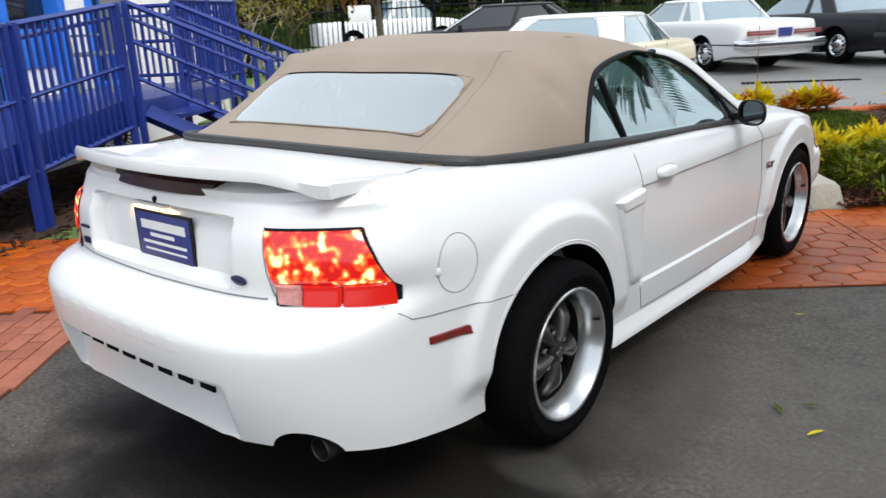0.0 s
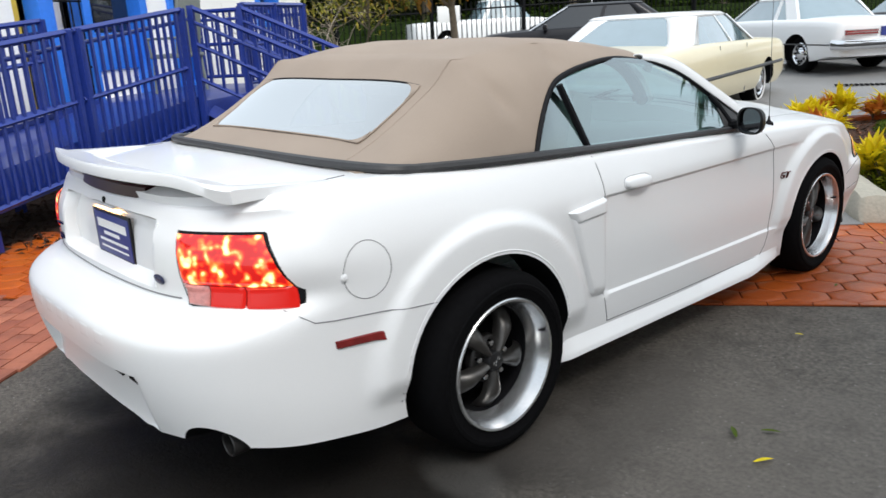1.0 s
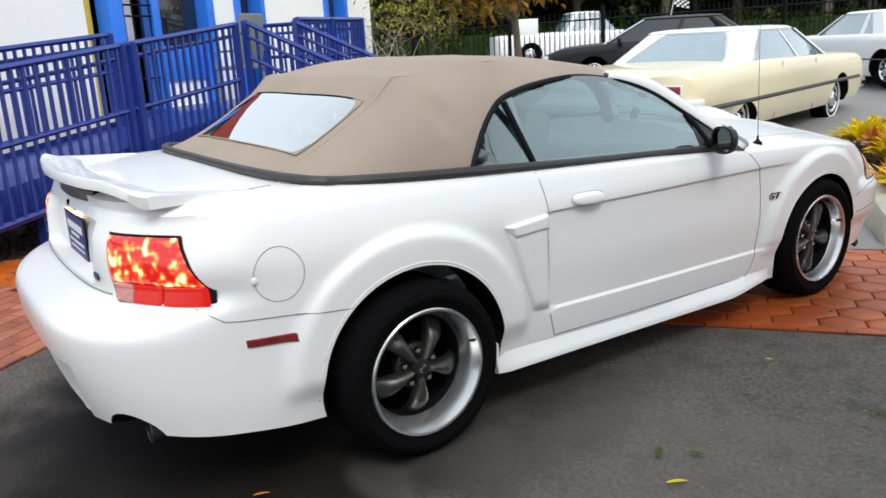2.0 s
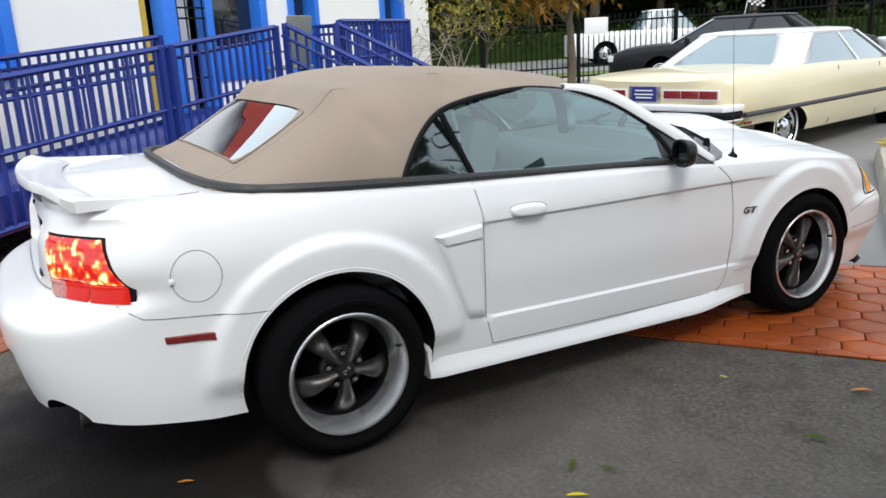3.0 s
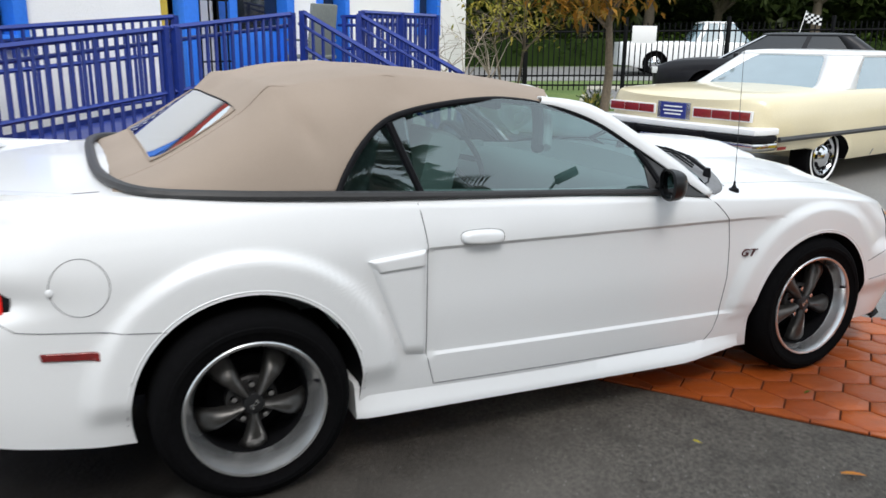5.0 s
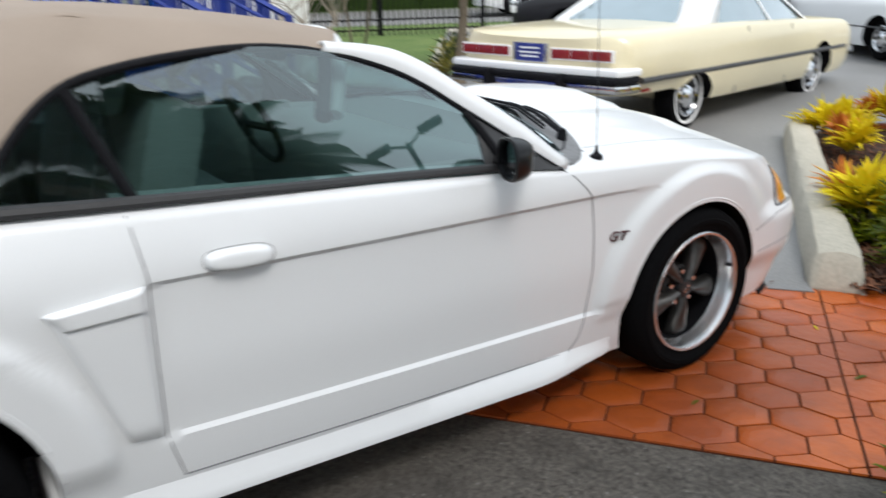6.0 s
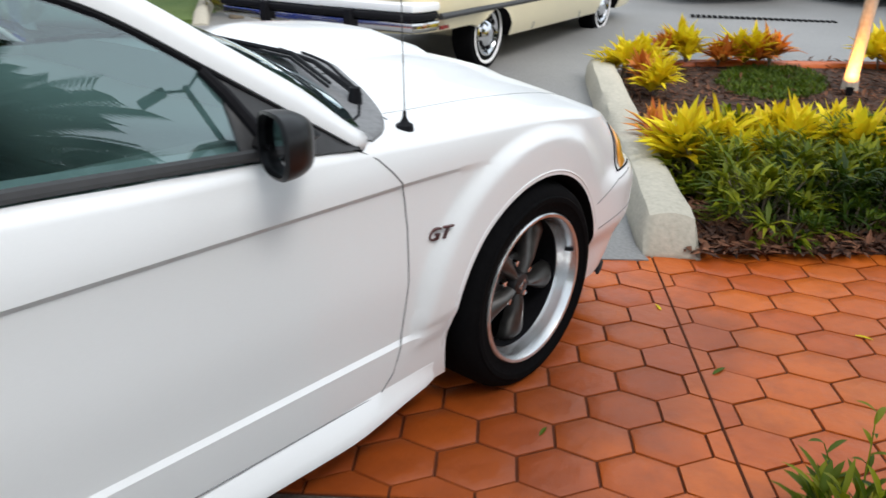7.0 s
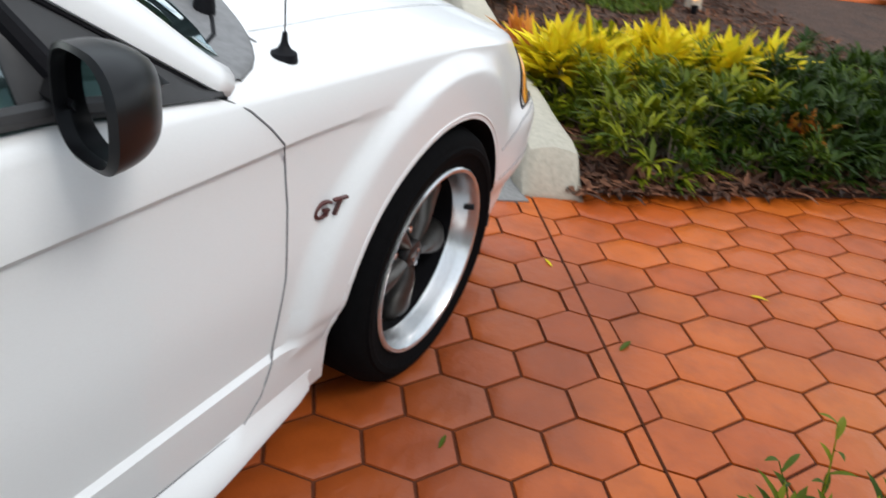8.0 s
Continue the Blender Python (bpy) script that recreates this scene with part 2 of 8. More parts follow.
def tint_patches(m, patches):
    """Soft-edged stains, dry patches and shade coloured into a ground material: (x, y, breadth, length, colour,
    strength).
    """
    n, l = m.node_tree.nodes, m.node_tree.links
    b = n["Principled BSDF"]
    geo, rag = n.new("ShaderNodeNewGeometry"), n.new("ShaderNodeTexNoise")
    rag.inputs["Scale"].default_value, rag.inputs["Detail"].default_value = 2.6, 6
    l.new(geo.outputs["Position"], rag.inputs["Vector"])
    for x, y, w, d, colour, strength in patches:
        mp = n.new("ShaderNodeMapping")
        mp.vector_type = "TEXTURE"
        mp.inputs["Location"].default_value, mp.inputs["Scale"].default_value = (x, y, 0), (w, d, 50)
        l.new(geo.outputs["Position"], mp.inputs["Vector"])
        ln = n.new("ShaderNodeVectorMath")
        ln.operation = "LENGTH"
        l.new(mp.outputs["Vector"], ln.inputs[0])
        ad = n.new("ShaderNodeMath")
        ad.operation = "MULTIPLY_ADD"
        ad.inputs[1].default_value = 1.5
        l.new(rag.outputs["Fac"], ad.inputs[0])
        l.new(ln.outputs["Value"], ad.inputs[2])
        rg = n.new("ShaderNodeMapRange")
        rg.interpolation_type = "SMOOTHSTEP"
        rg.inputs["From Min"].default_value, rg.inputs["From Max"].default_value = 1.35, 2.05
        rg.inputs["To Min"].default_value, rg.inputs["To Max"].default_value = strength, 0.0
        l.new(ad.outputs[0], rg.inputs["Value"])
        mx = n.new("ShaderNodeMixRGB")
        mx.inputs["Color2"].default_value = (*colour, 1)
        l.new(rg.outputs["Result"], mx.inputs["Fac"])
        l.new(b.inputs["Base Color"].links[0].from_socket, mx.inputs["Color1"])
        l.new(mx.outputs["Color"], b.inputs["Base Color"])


# damp stains with the convertible's shade put into their dark colour; two paler patches
tint_patches(ASPHALT, [(0.10, -0.50, 1.15, 0.70, (0.008, 0.007, 0.006), 0.90), (0.60, -0.70, 0.85, 0.60, (0.005, 0.0045, 0.004), 0.92), (0.85, 0.15, 0.45, 0.9, (0.016, 0.014, 0.012), 0.6), (0.93, -0.24, 0.20, 0.10, (0.11, 0.105, 0.097), 0.4), (1.9, 0.5, 1.1, 0.8, (0.150, 0.135, 0.120), 0.35), (0.30, -1.25, 1.0, 0.65, (0.012, 0.0105, 0.009), 0.75)])
LOT = material("grey_worn_asphalt", (0.15, 0.15, 0.148), 0.55, vary=0.25, grain=60, bump=0.002, big=0.35, second=(0.28, 0.275, 0.27))
CONCRETE = material("pale_kerb_concrete", (0.35, 0.325, 0.265), 0.85, vary=0.22, grain=45, bump=0.003, second=(0.52, 0.485, 0.40))
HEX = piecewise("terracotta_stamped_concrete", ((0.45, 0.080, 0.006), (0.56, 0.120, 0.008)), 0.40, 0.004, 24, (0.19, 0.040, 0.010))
GROUT = material("dark_brown_joint", (0.085, 0.026, 0.013), 0.9, spec=0.1, vary=0.3, bump=0.002)
BRICK = piecewise("red_brick_paver", ((0.29, 0.083, 0.046), (0.42, 0.145, 0.082)), 0.7, 0.003, 40, (0.12, 0.05, 0.04))
CHIPS = piecewise("bark_chips_and_dry_leaves", ((0.030, 0.013, 0.008), (0.24, 0.095, 0.045)), 0.85, 0.002, 60, (0.02, 0.01, 0.007))
HEX.node_tree.nodes["Principled BSDF"].inputs["Specular IOR Level"].default_value = 0.5
# darker red-brown around the front wheel, lighter orange farther right
tint_patches(HEX, [(0.80, 2.20, 0.60, 0.60, (0.17, 0.034, 0.010), 0.55), (1.0, 2.9, 0.40, 0.55, (0.20, 0.042, 0.010), 0.5), (2.3, 3.1, 0.5, 0.4, (0.55, 0.15, 0.02), 0.45)])
MULCH = material("dark_wood_mulch", (0.026, 0.013, 0.009), 0.95, vary=0.5, grain=35, bump=0.03, big=6, second=(0.075, 0.036, 0.021))
GRASS = material("short_green_grass", (0.06, 0.12, 0.02), 0.9, vary=0.4, grain=30, bump=0.02, second=(0.14, 0.19, 0.05))
BLUE = material("royal_blue_gloss_paint", (0.010, 0.030, 0.215), 0.38, vary=0.18, grain=30, bump=0.0006, coat=0.2)
SKYBLUE = material("bright_blue_trim_paint", (0.03, 0.20, 0.78), 0.42, vary=0.10, grain=25)
STUCCO = material("white_stucco", (0.90, 0.90, 0.88), 0.9, vary=0.05, grain=70, bump=0.004, big=0.7)
DARKGLASS = material("dark_window_glass", (0.015, 0.018, 0.022), 0.06, vary=0.2, coat=0.8)
BLACKSTEEL = material("black_steel", (0.006, 0.006, 0.007), 0.7, spec=0.12, vary=0.2)
YELLOWWALL = material("yellow_painted_panel", (0.72, 0.50, 0.06), 0.7, vary=0.12)
ROOFRED = material("red_roof_fascia", (0.35, 0.035, 0.025), 0.6, vary=0.15)
STONEGREY = material("grey_green_pot_plastic", (0.20, 0.22, 0.20), 0.7, vary=0.15)
BARK = material("tree_bark", (0.15, 0.12, 0.085), 0.95, vary=0.35, grain=25, bump=0.012)
PALEBARK = material("pale_smooth_bark", (0.36, 0.31, 0.25), 0.9, vary=0.25, grain=25, bump=0.004)


def leaf_material(name, a, b):
    """Thin leaves, each its own shade between two colours, that let some light through."""
    m = bpy.data.materials.new(name)
    m.use_nodes = True
    n, l = m.node_tree.nodes, m.node_tree.links
    p = n["Principled BSDF"]
    p.inputs["Roughness"].default_value, p.inputs["Specular IOR Level"].default_value = 0.48, 0.22
    geo, mix, vein = n.new("ShaderNodeNewGeometry"), n.new("ShaderNodeMixRGB"), n.new("ShaderNodeTexNoise")
    mix.inputs["Color1"].default_value, mix.inputs["Color2"].default_value = (*a, 1), (*b, 1)
    l.new(geo.outputs["Random Per Island"], mix.inputs["Fac"])
    vein.inputs["Scale"].default_value, vein.inputs["Detail"].default_value = 38, 3
    l.new(geo.outputs["Position"], vein.inputs["Vector"])
    spot = n.new("ShaderNodeMixRGB")
    spot.blend_type, spot.inputs["Fac"].default_value = "MULTIPLY", 0.55
    l.new(mix.outputs["Color"], spot.inputs["Color1"])
    l.new(vein.outputs["Color"], spot.inputs["Color2"])
    shade = n.new("ShaderNodeMixRGB")
    shade.inputs["Fac"].default_value = 0.55
    l.new(spot.outputs["Color"], shade.inputs["Color1"])
    l.new(mix.outputs["Color"], shade.inputs["Color2"])
    l.new(shade.outputs["Color"], p.inputs["Base Color"])
    glow, both = n.new("ShaderNodeBsdfTranslucent"), n.new("ShaderNodeMixShader")
    both.inputs[0].default_value = 0.26
    l.new(shade.outputs["Color"], glow.inputs["Color"])
    l.new(p.outputs[0], both.inputs[1])
    l.new(glow.outputs[0], both.inputs[2])
    l.new(both.outputs[0], n["Material Output"].inputs["Surface"])
    return m


LEAF = leaf_material("green_leaf", (0.028, 0.066, 0.003), (0.115, 0.165, 0.006))
LEAFDEEP = leaf_material("deep_green_leaf", (0.015, 0.038, 0.003), (0.048, 0.086, 0.005))
LEAFYELLOW = leaf_material("yellow_croton_leaf", (0.78, 0.56, 0.01), (0.95, 0.82, 0.03))
LEAFORANGE = leaf_material("orange_croton_leaf", (0.55, 0.13, 0.03), (0.85, 0.40, 0.06))
LEAFOLIVE = leaf_material("yellow_green_leaf", (0.20, 0.22, 0.03), (0.42, 0.33, 0.05))
LEAFAUTUMN = leaf_material("orange_turning_leaf", (0.16, 0.13, 0.02), (0.50, 0.22, 0.03))
LEAFLIME = leaf_material("yellow_green_shrub_leaf", (0.060, 0.105, 0.004), (0.29, 0.300, 0.010))
LEAFTREE = leaf_material("shade_tree_leaf", (0.025, 0.045, 0.012), (0.06, 0.085, 0.02))


# ---- building blocks ----
def thing(name, label, category, at=(0, 0, 0), turn=0, group=""):
    ob = new(name)
    ob.matrix_basis = pose(*at, 0, 0, turn)
    return tagged(ob, label, category, group)


def finish(ob, mat_, parent=None, smooth=None, label=""):
    me = ob.data
    if mat_ and not me.materials:
        me.materials.append(mat_)
    if smooth is not None:
        me.polygons.foreach_set("use_smooth", [True] * len(me.polygons))
        me.set_sharp_from_angle(angle=radians(smooth))
    if parent:
        ob.parent = parent
    if label:
        ob["label"] = label
    return ob


def part(name, bm, mat_, parent=None, label="", smooth=35):
    me = bpy.data.meshes.new(name)
    bmesh.ops.recalc_face_normals(bm, faces=bm.faces)
    bm.to_mesh(me)
    bm.free()
    return finish(new(name, me), mat_, parent, smooth, label)


def raw(name, verts, faces, mat_, parent=None, label="", smooth=35):
    me = bpy.data.meshes.new(name)
    me.from_pydata([tuple(v) for v in verts], [], faces)
    me.update()
    return finish(new(name, me), mat_, parent, smooth, label)


def structure(ob, label="", category=""):
    return tagged(ob, label, category, kind="structure")


def box(bm, centre, size, turn=(0, 0, 0), bevel=0.0):
    r = bmesh.ops.create_cube(bm, size=1, matrix=pose(*centre, *turn) @ Matrix.Diagonal((*size, 1)))
    if bevel:
        es = list({e for v in r["verts"] for e in v.link_edges})
        bmesh.ops.bevel(bm, geom=es, offset=bevel, segments=2, affect="EDGES", profile=0.6)
    return bm


def tube(bm, pts, radius, seg=8, cap=True, flat=1.0):
    """A bar along a line of points; radius may be a list."""
    pts = [Vector(p) for p in pts]
    rs = radius if isinstance(radius, (list, tuple)) else [radius] * len(pts)
    rings, up = [], Vector((0.02, 0.03, 1))
    for i, p in enumerate(pts):
        d = (pts[min(i + 1, len(pts) - 1)] - pts[max(i - 1, 0)]).normalized()
        a = d.cross(up if abs(d.dot(up)) < 0.95 else Vector((1, 0, 0))).normalized()
        b = a.cross(d)
        rings.append([bm.verts.new(p + a * math.cos(k * math.tau / seg) * rs[i] + b * math.sin(k * math.tau / seg) * rs[i] * flat) for k in range(seg)])
    for r0, r1 in zip(rings, rings[1:]):
        for k in range(seg):
            bm.faces.new((r0[k], r0[(k + 1) % seg], r1[(k + 1) % seg], r1[k]))
    if cap:
        bm.faces.new(rings[0][::-1])
        bm.faces.new(rings[-1])
    return bm


def lathe(bm, profile, seg=48, m=None):
    """Turns a profile of (radius, x) round the x axis."""
    m = m or Matrix()
    rings = [[bm.verts.new(m @ Vector((x, r * math.cos(k * math.tau / seg), r * math.sin(k * math.tau / seg)))) for k in range(seg)] for r, x in profile]
    for r0, r1 in zip(rings, rings[1:]):
        for k in range(seg):
            bm.faces.new((r0[k], r0[(k + 1) % seg], r1[(k + 1) % seg], r1[k]))
    return bm


def prism(bm, poly, low, high):
    """An upright block over a polygon."""
    a = [bm.verts.new((x, y, low)) for x, y in poly]
    b = [bm.verts.new((x, y, high)) for x, y in poly]
    n = len(poly)
    bm.faces.new(a[::-1])
    bm.faces.new(b)
    for i in range(n):
        bm.faces.new((a[i], a[(i + 1) % n], b[(i + 1) % n], b[i]))
    return bm


def sheet(rows, closed=False):
    """Vertices and faces of a grid of points."""
    h, w = len(rows), len(rows[0])
    verts = [p for row in rows for p in row]
    faces = [(j * w + i, j * w + (i + 1) % w, (j + 1) * w + (i + 1) % w, (j + 1) * w + i) for j in range(h - 1) for i in range(w if closed else w - 1)]
    return verts, faces


def lerp(a, b, t):
    return a + (b - a) * t


def curve(x, pts):
    """A smooth line through (x, y) pairs."""
    if x <= pts[0][0]:
        return pts[0][1]
    for (x0, y0), (x1, y1) in zip(pts, pts[1:]):
        if x <= x1:
            t = (x - x0) / (x1 - x0)
            return lerp(y0, y1, t)
    return pts[-1][1]


def spline(x, pts):
    """A Catmull-Rom line through (x, y) pairs."""
    n = len(pts)
    if x <= pts[0][0]:
        return pts[0][1]
    if x >= pts[-1][0]:
        return pts[-1][1]
    i = max(k for k in range(n - 1) if pts[k][0] <= x)
    (x1, y1), (x2, y2) = pts[i], pts[i + 1]
    x0, y0 = pts[max(i - 1, 0)]
    x3, y3 = pts[min(i + 2, n - 1)]
    m1 = (y2 - y0) / (x2 - x0) if x2 > x0 else 0
    m2 = (y3 - y1) / (x3 - x1) if x3 > x1 else 0
    h = x2 - x1
    t = (x - x1) / h
    return (2 * t**3 - 3 * t**2 + 1) * y1 + (t**3 - 2 * t**2 + t) * h * m1 + (-2 * t**3 + 3 * t**2) * y2 + (t**3 - t**2) * h * m2


def step(a, b, x):
    t = min(1, max(0, (x - a) / (b - a)))
    return t * t * (3 - 2 * t)


def cut(ob, cutters, mat_):
    """Takes the cutters out of ob for good."""
    ob.data.materials.append(mat_)
    for c in cutters:
        c.data.materials.append(mat_)
        mod = ob.modifiers.new("cut", "BOOLEAN")
        mod.operation, mod.object, mod.solver = "DIFFERENCE", c, "EXACT"
        mod.material_mode = "TRANSFER"
    bpy.context.view_layer.update()
    me = bpy.data.meshes.new_from_object(ob.evaluated_get(bpy.context.evaluated_depsgraph_get()))
    ob.modifiers.clear()
    ob.data = me
    for c in cutters:
        bpy.data.objects.remove(c)
    return ob


# ---- ground ----
D = Vector((0.79, 0.613))       # along the pavement
M = Vector((-0.613, 0.79))      # across it, away from the street
P0 = Vector((0.754, 1.86))      # on its street edge



def lot_z(x, y):
    """The lot rises gently from the pavement to the street behind it."""
    return min(max(0.0, 0.027 * (y - 0.15 * x - 5.3)), 0.55)


def lay(ob):
    """Lays a flat piece of the setting onto the rising lot."""
    bm = bmesh.new()
    bm.from_mesh(ob.data)
    n = Vector((-0.15, 1, 0)).normalized()
    for d in (5.3, 5.3 + 0.55 / 0.027):
        bmesh.ops.bisect_plane(bm, geom=bm.verts[:] + bm.edges[:] + bm.faces[:], plane_co=(0, d, 0), plane_no=n)
    for v in bm.verts:
        v.co.z += lot_z(v.co.x, v.co.y)
    bm.to_mesh(ob.data)
    bm.free()
    return ob


def pave(a, b):
    p = P0 + D * a + M * b
    return (p.x, p.y)


def flat(name, poly, z, mat_, label, category, thick=0.1):
    bm = bmesh.new()
    prism(bm, poly, z - thick, z)
    return structure(lay(part(name, bm, mat_, smooth=None)), label, category)


bm = bmesh.new()
prism(bm, [(-400, -400), (400, -400), (400, 400), (-400, 400)], -0.6, -0.012)
structure(lay(part("ground", bm, GRASS, smooth=None)), "green lawn reaching to the horizon", "ground")
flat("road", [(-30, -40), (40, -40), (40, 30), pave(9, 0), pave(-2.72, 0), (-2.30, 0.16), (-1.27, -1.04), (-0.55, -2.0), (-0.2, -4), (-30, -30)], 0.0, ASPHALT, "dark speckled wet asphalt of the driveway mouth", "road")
flat("parking_lot", [pave(1.6, 1.3), pave(-4.4, 1.3), (-6.9, 6.4), (-9.5, 10.0), (-16, 11.5), (-9, 30), (30, 45), (30, 12), (4.5, 14.0), (1.5, 9.6), (0.5, 6.0)], -0.002, LOT, "worn grey asphalt parking lot", "parking lot")
flat("mulch_ground", [(-3.2, -2.6), (-3.55, -0.45), (-4.02, 0.52), (-5.0, 2.4), (-7.3, 6.4), (-13.5, 11), (-20, 0), (-10, -8)], 0.005, MULCH, "bed of dark mulch and fallen leaves under the ramp", "mulch bed")
pavement_base = flat("pavement", [pave(-5.2, -0.075), pave(14, -0.075), pave(14, 1.62), pave(0.9, 1.62), pave(0.86, 1.47), pave(-5.2, 1.47)], 0.004, GROUT, "stamped terracotta concrete pavement with dark joints", "pavement", 0.08)
brick_base = flat("brick_apron", [(-2.30, 0.16), (-1.27, -1.04), (-0.55, -2.0), (-0.9, -3.2), (-3.2, -2.6), (-3.55, -0.45)], 0.003, GROUT, "apron of red brick pavers with a pale edge", "brick paving", 0.08)

PLANTER = [(0.76, 3.86), (-1.42, 6.95), (-1.42, 7.75), (4.7, 12.9), (9, 12), (2.55, 5.62), (1.55, 4.60)]
bm = bmesh.new()
prism(bm, PLANTER, -0.05, 0.028)
structure(lay(part("planter_soil", bm, MULCH, smooth=None)), "planter bed of dark mulch with fallen leaves", "planter bed")


# kerb: a wide worn concrete block with a sloping near end
def kerb(name, a, b, width, height, label, slope=0.35):
    a, b = Vector(a), Vector(b)
    d = (b - a).normalized()
    n = Vector((d.y, -d.x))
    length = (b - a).length
    rows = []
    steps = 36
    for i in range(steps + 1):
        t = i / steps
        s = t * length
        h = height * step(-0.02, slope, s) * step(-0.02, 0.10, length - s) + 0.02
        w = width * (1.05 - 0.05 * step(0, 0.6, s))
        jit = lambda k: 0.008 * noise.noise((s * 3, k * 1.7, 2.0))
        prof = [(-0.01, -0.1), (0.0, h * 0.6), (0.03, h * 0.93), (0.07, h), (w * 0.5, h + 0.004), (w - 0.06, h), (w - 0.02, h * 0.9), (w, h * 0.5), (w + 0.01, -0.1)]
        rows.append([(*(a + d * s + n * (x + jit(k))), z + (jit(k + 5) if z > 0 else 0)) for k, (x, z) in enumerate(prof)])
    v, f = sheet(rows)
    n_ = len(rows[0])
    f += [tuple(range(n_))[::-1], tuple(range(len(v) - n_, len(v)))]
    v = [(p[0], p[1], p[2] + lot_z(p[0], p[1])) for p in v]
    return structure(raw(name, v, f, CONCRETE, smooth=40), label, "kerb")


kerb("kerb_planter", (0.655, 3.72), (-1.60, 6.96), 0.235, 0.17, "pale worn concrete kerb with a sloping end", 0.14)
bm = bmesh.new()
prism(bm, [(0.36, 4.10), (0.535, 3.545), (0.70, 3.69), (0.58, 3.80)], -0.05, 0.017)
structure(part("concrete_wedge", bm, LOT, smooth=None), "grey concrete wedge between kerb end and pavement", "pavement")
kerb("kerb_far", (-1.45, 7.75), (4.7, 12.9), 0.12, 0.06, "low orange painted edging of the planter").data.materials[0] = HEX
kerb("kerb_lot", (-6.6, 6.2), (-12.0, 10.2), 0.18, 0.13, "concrete kerb along the grass bed by the fence")
bm = bmesh.new()
prism(bm, [(-6.7, 6.3), (-12.0, 10.3), (-15, 12.5), (-22, 6), (-11, 3)], -0.02, 0.05)
structure(lay(part("grass_bed", bm, GRASS, smooth=None)), "grass bed between building and fence", "grass bed")

bm = bmesh.new()
for i in range(26):
    box(bm, (-2.55 + i * 0.062, 11.28 + i * 0.036, 0.012 + lot_z(-1.7, 11.7)), (0.04, 0.16, 0.02), (0, 0, 30))
tagged(part("drain_grate", bm, BLACKSTEEL), "black iron trench drain grate set in the lot", "drain")


# ---- building ----
UB, NB = Vector((-0.5, 0.866)), Vector((-0.866, -0.5))
AB = Vector((-4.1, 0.35))
TURN_B = math.degrees(math.atan2(UB.y, UB.x))


def wall_at(s, off, z=0.0):
    p = AB + UB * s + NB * off
    return Vector((p.x, p.y, z))


OFF = 1.75
# wall pieces between openings; local x = s, local y = off going into the building
FLIP = Matrix(((UB.x, NB.x, 0, AB.x), (UB.y, NB.y, 0, AB.y), (0, 0, 1, 0), (0, 0, 0, 1)))


def inwall(bm):
    bm.transform(FLIP)
    return bm


# s0, s1, sill, head
OPENINGS = [(-2.2, -0.30, 1.35, 2.75), (1.24, 3.22, 0.80, 2.85), (3.72, 4.28, 0.80, 2.8), (5.90, 6.50, 1.55, 2.75)]
WALL_S = (-9.0, 7.35)
WALL_TOP = 2.88
bm = bmesh.new()
edges = [WALL_S[0]]
for s0, s1, lo, hi in OPENINGS:
    box(bm, ((edges[-1] + s0) / 2, OFF + 0.12, WALL_TOP / 2 - 0.1), (s0 - edges[-1], 0.24, WALL_TOP + 0.2))
    box(bm, ((s0 + s1) / 2, OFF + 0.12, (hi + WALL_TOP) / 2), (s1 - s0, 0.24, WALL_TOP - hi))
    box(bm, ((s0 + s1) / 2, OFF + 0.12, lo / 2 - 0.1), (s1 - s0, 0.24, lo + 0.2))
    edges.append(s1)
box(bm, ((edges[-1] + WALL_S[1]) / 2, OFF + 0.12, WALL_TOP / 2 - 0.1), (WALL_S[1] - edges[-1], 0.24, WALL_TOP + 0.2))
structure(part("wall_front", inwall(bm), STUCCO, smooth=None), "white stucco wall of the office building", "wall")
bm = bmesh.new()
box(bm, (WALL_S[1] - 0.12, OFF + 3.24, WALL_TOP / 2 - 0.1), (0.24, 6.0, WALL_TOP + 0.2))
structure(part("wall_side", inwall(bm), STUCCO, smooth=None), "white stucco end wall of the office building", "wall")
bm = bmesh.new()
box(bm, (WALL_S[0] + 0.12, OFF + 3.24, WALL_TOP / 2 - 0.1), (0.24, 6.0, WALL_TOP + 0.2))
structure(part("wall_end", inwall(bm), STUCCO, smooth=None), "white stucco far wall of the office building", "wall")
bm = bmesh.new()
box(bm, ((WALL_S[0] + WALL_S[1]) / 2, OFF + 6.3, WALL_TOP / 2 - 0.1), (WALL_S[1] - WALL_S[0], 0.24, WALL_TOP + 0.2))
structure(part("wall_back", inwall(bm), STUCCO, smooth=None), "white stucco back wall of the office building", "wall")
bm = bmesh.new()
box(bm, ((WALL_S[0] + WALL_S[1]) / 2, OFF + 3.1, 0.75), (WALL_S[1] - WALL_S[0] - 0.5, 5.9, 0.1))
structure(part("floor", inwall(bm), DASH, smooth=None), "dark floor inside the office", "floor")
bm = bmesh.new()
box(bm, ((WALL_S[0] + WALL_S[1]) / 2, OFF + 3.2, WALL_TOP + 0.13), (WALL_S[1] - WALL_S[0] + 0.3, 6.6, 0.22))
structure(part("roof", inwall(bm), STUCCO, smooth=None), "flat white roof slab of the office", "roof")
bm = bmesh.new()
box(bm, ((WALL_S[0] + WALL_S[1]) / 2, OFF - 0.135, WALL_TOP + 0.08), (WALL_S[1] - WALL_S[0] + 0.3, 0.05, 0.36))
structure(part("roof_fascia", inwall(bm), ROOFRED, smooth=None), "red board along the roof edge", "fascia")


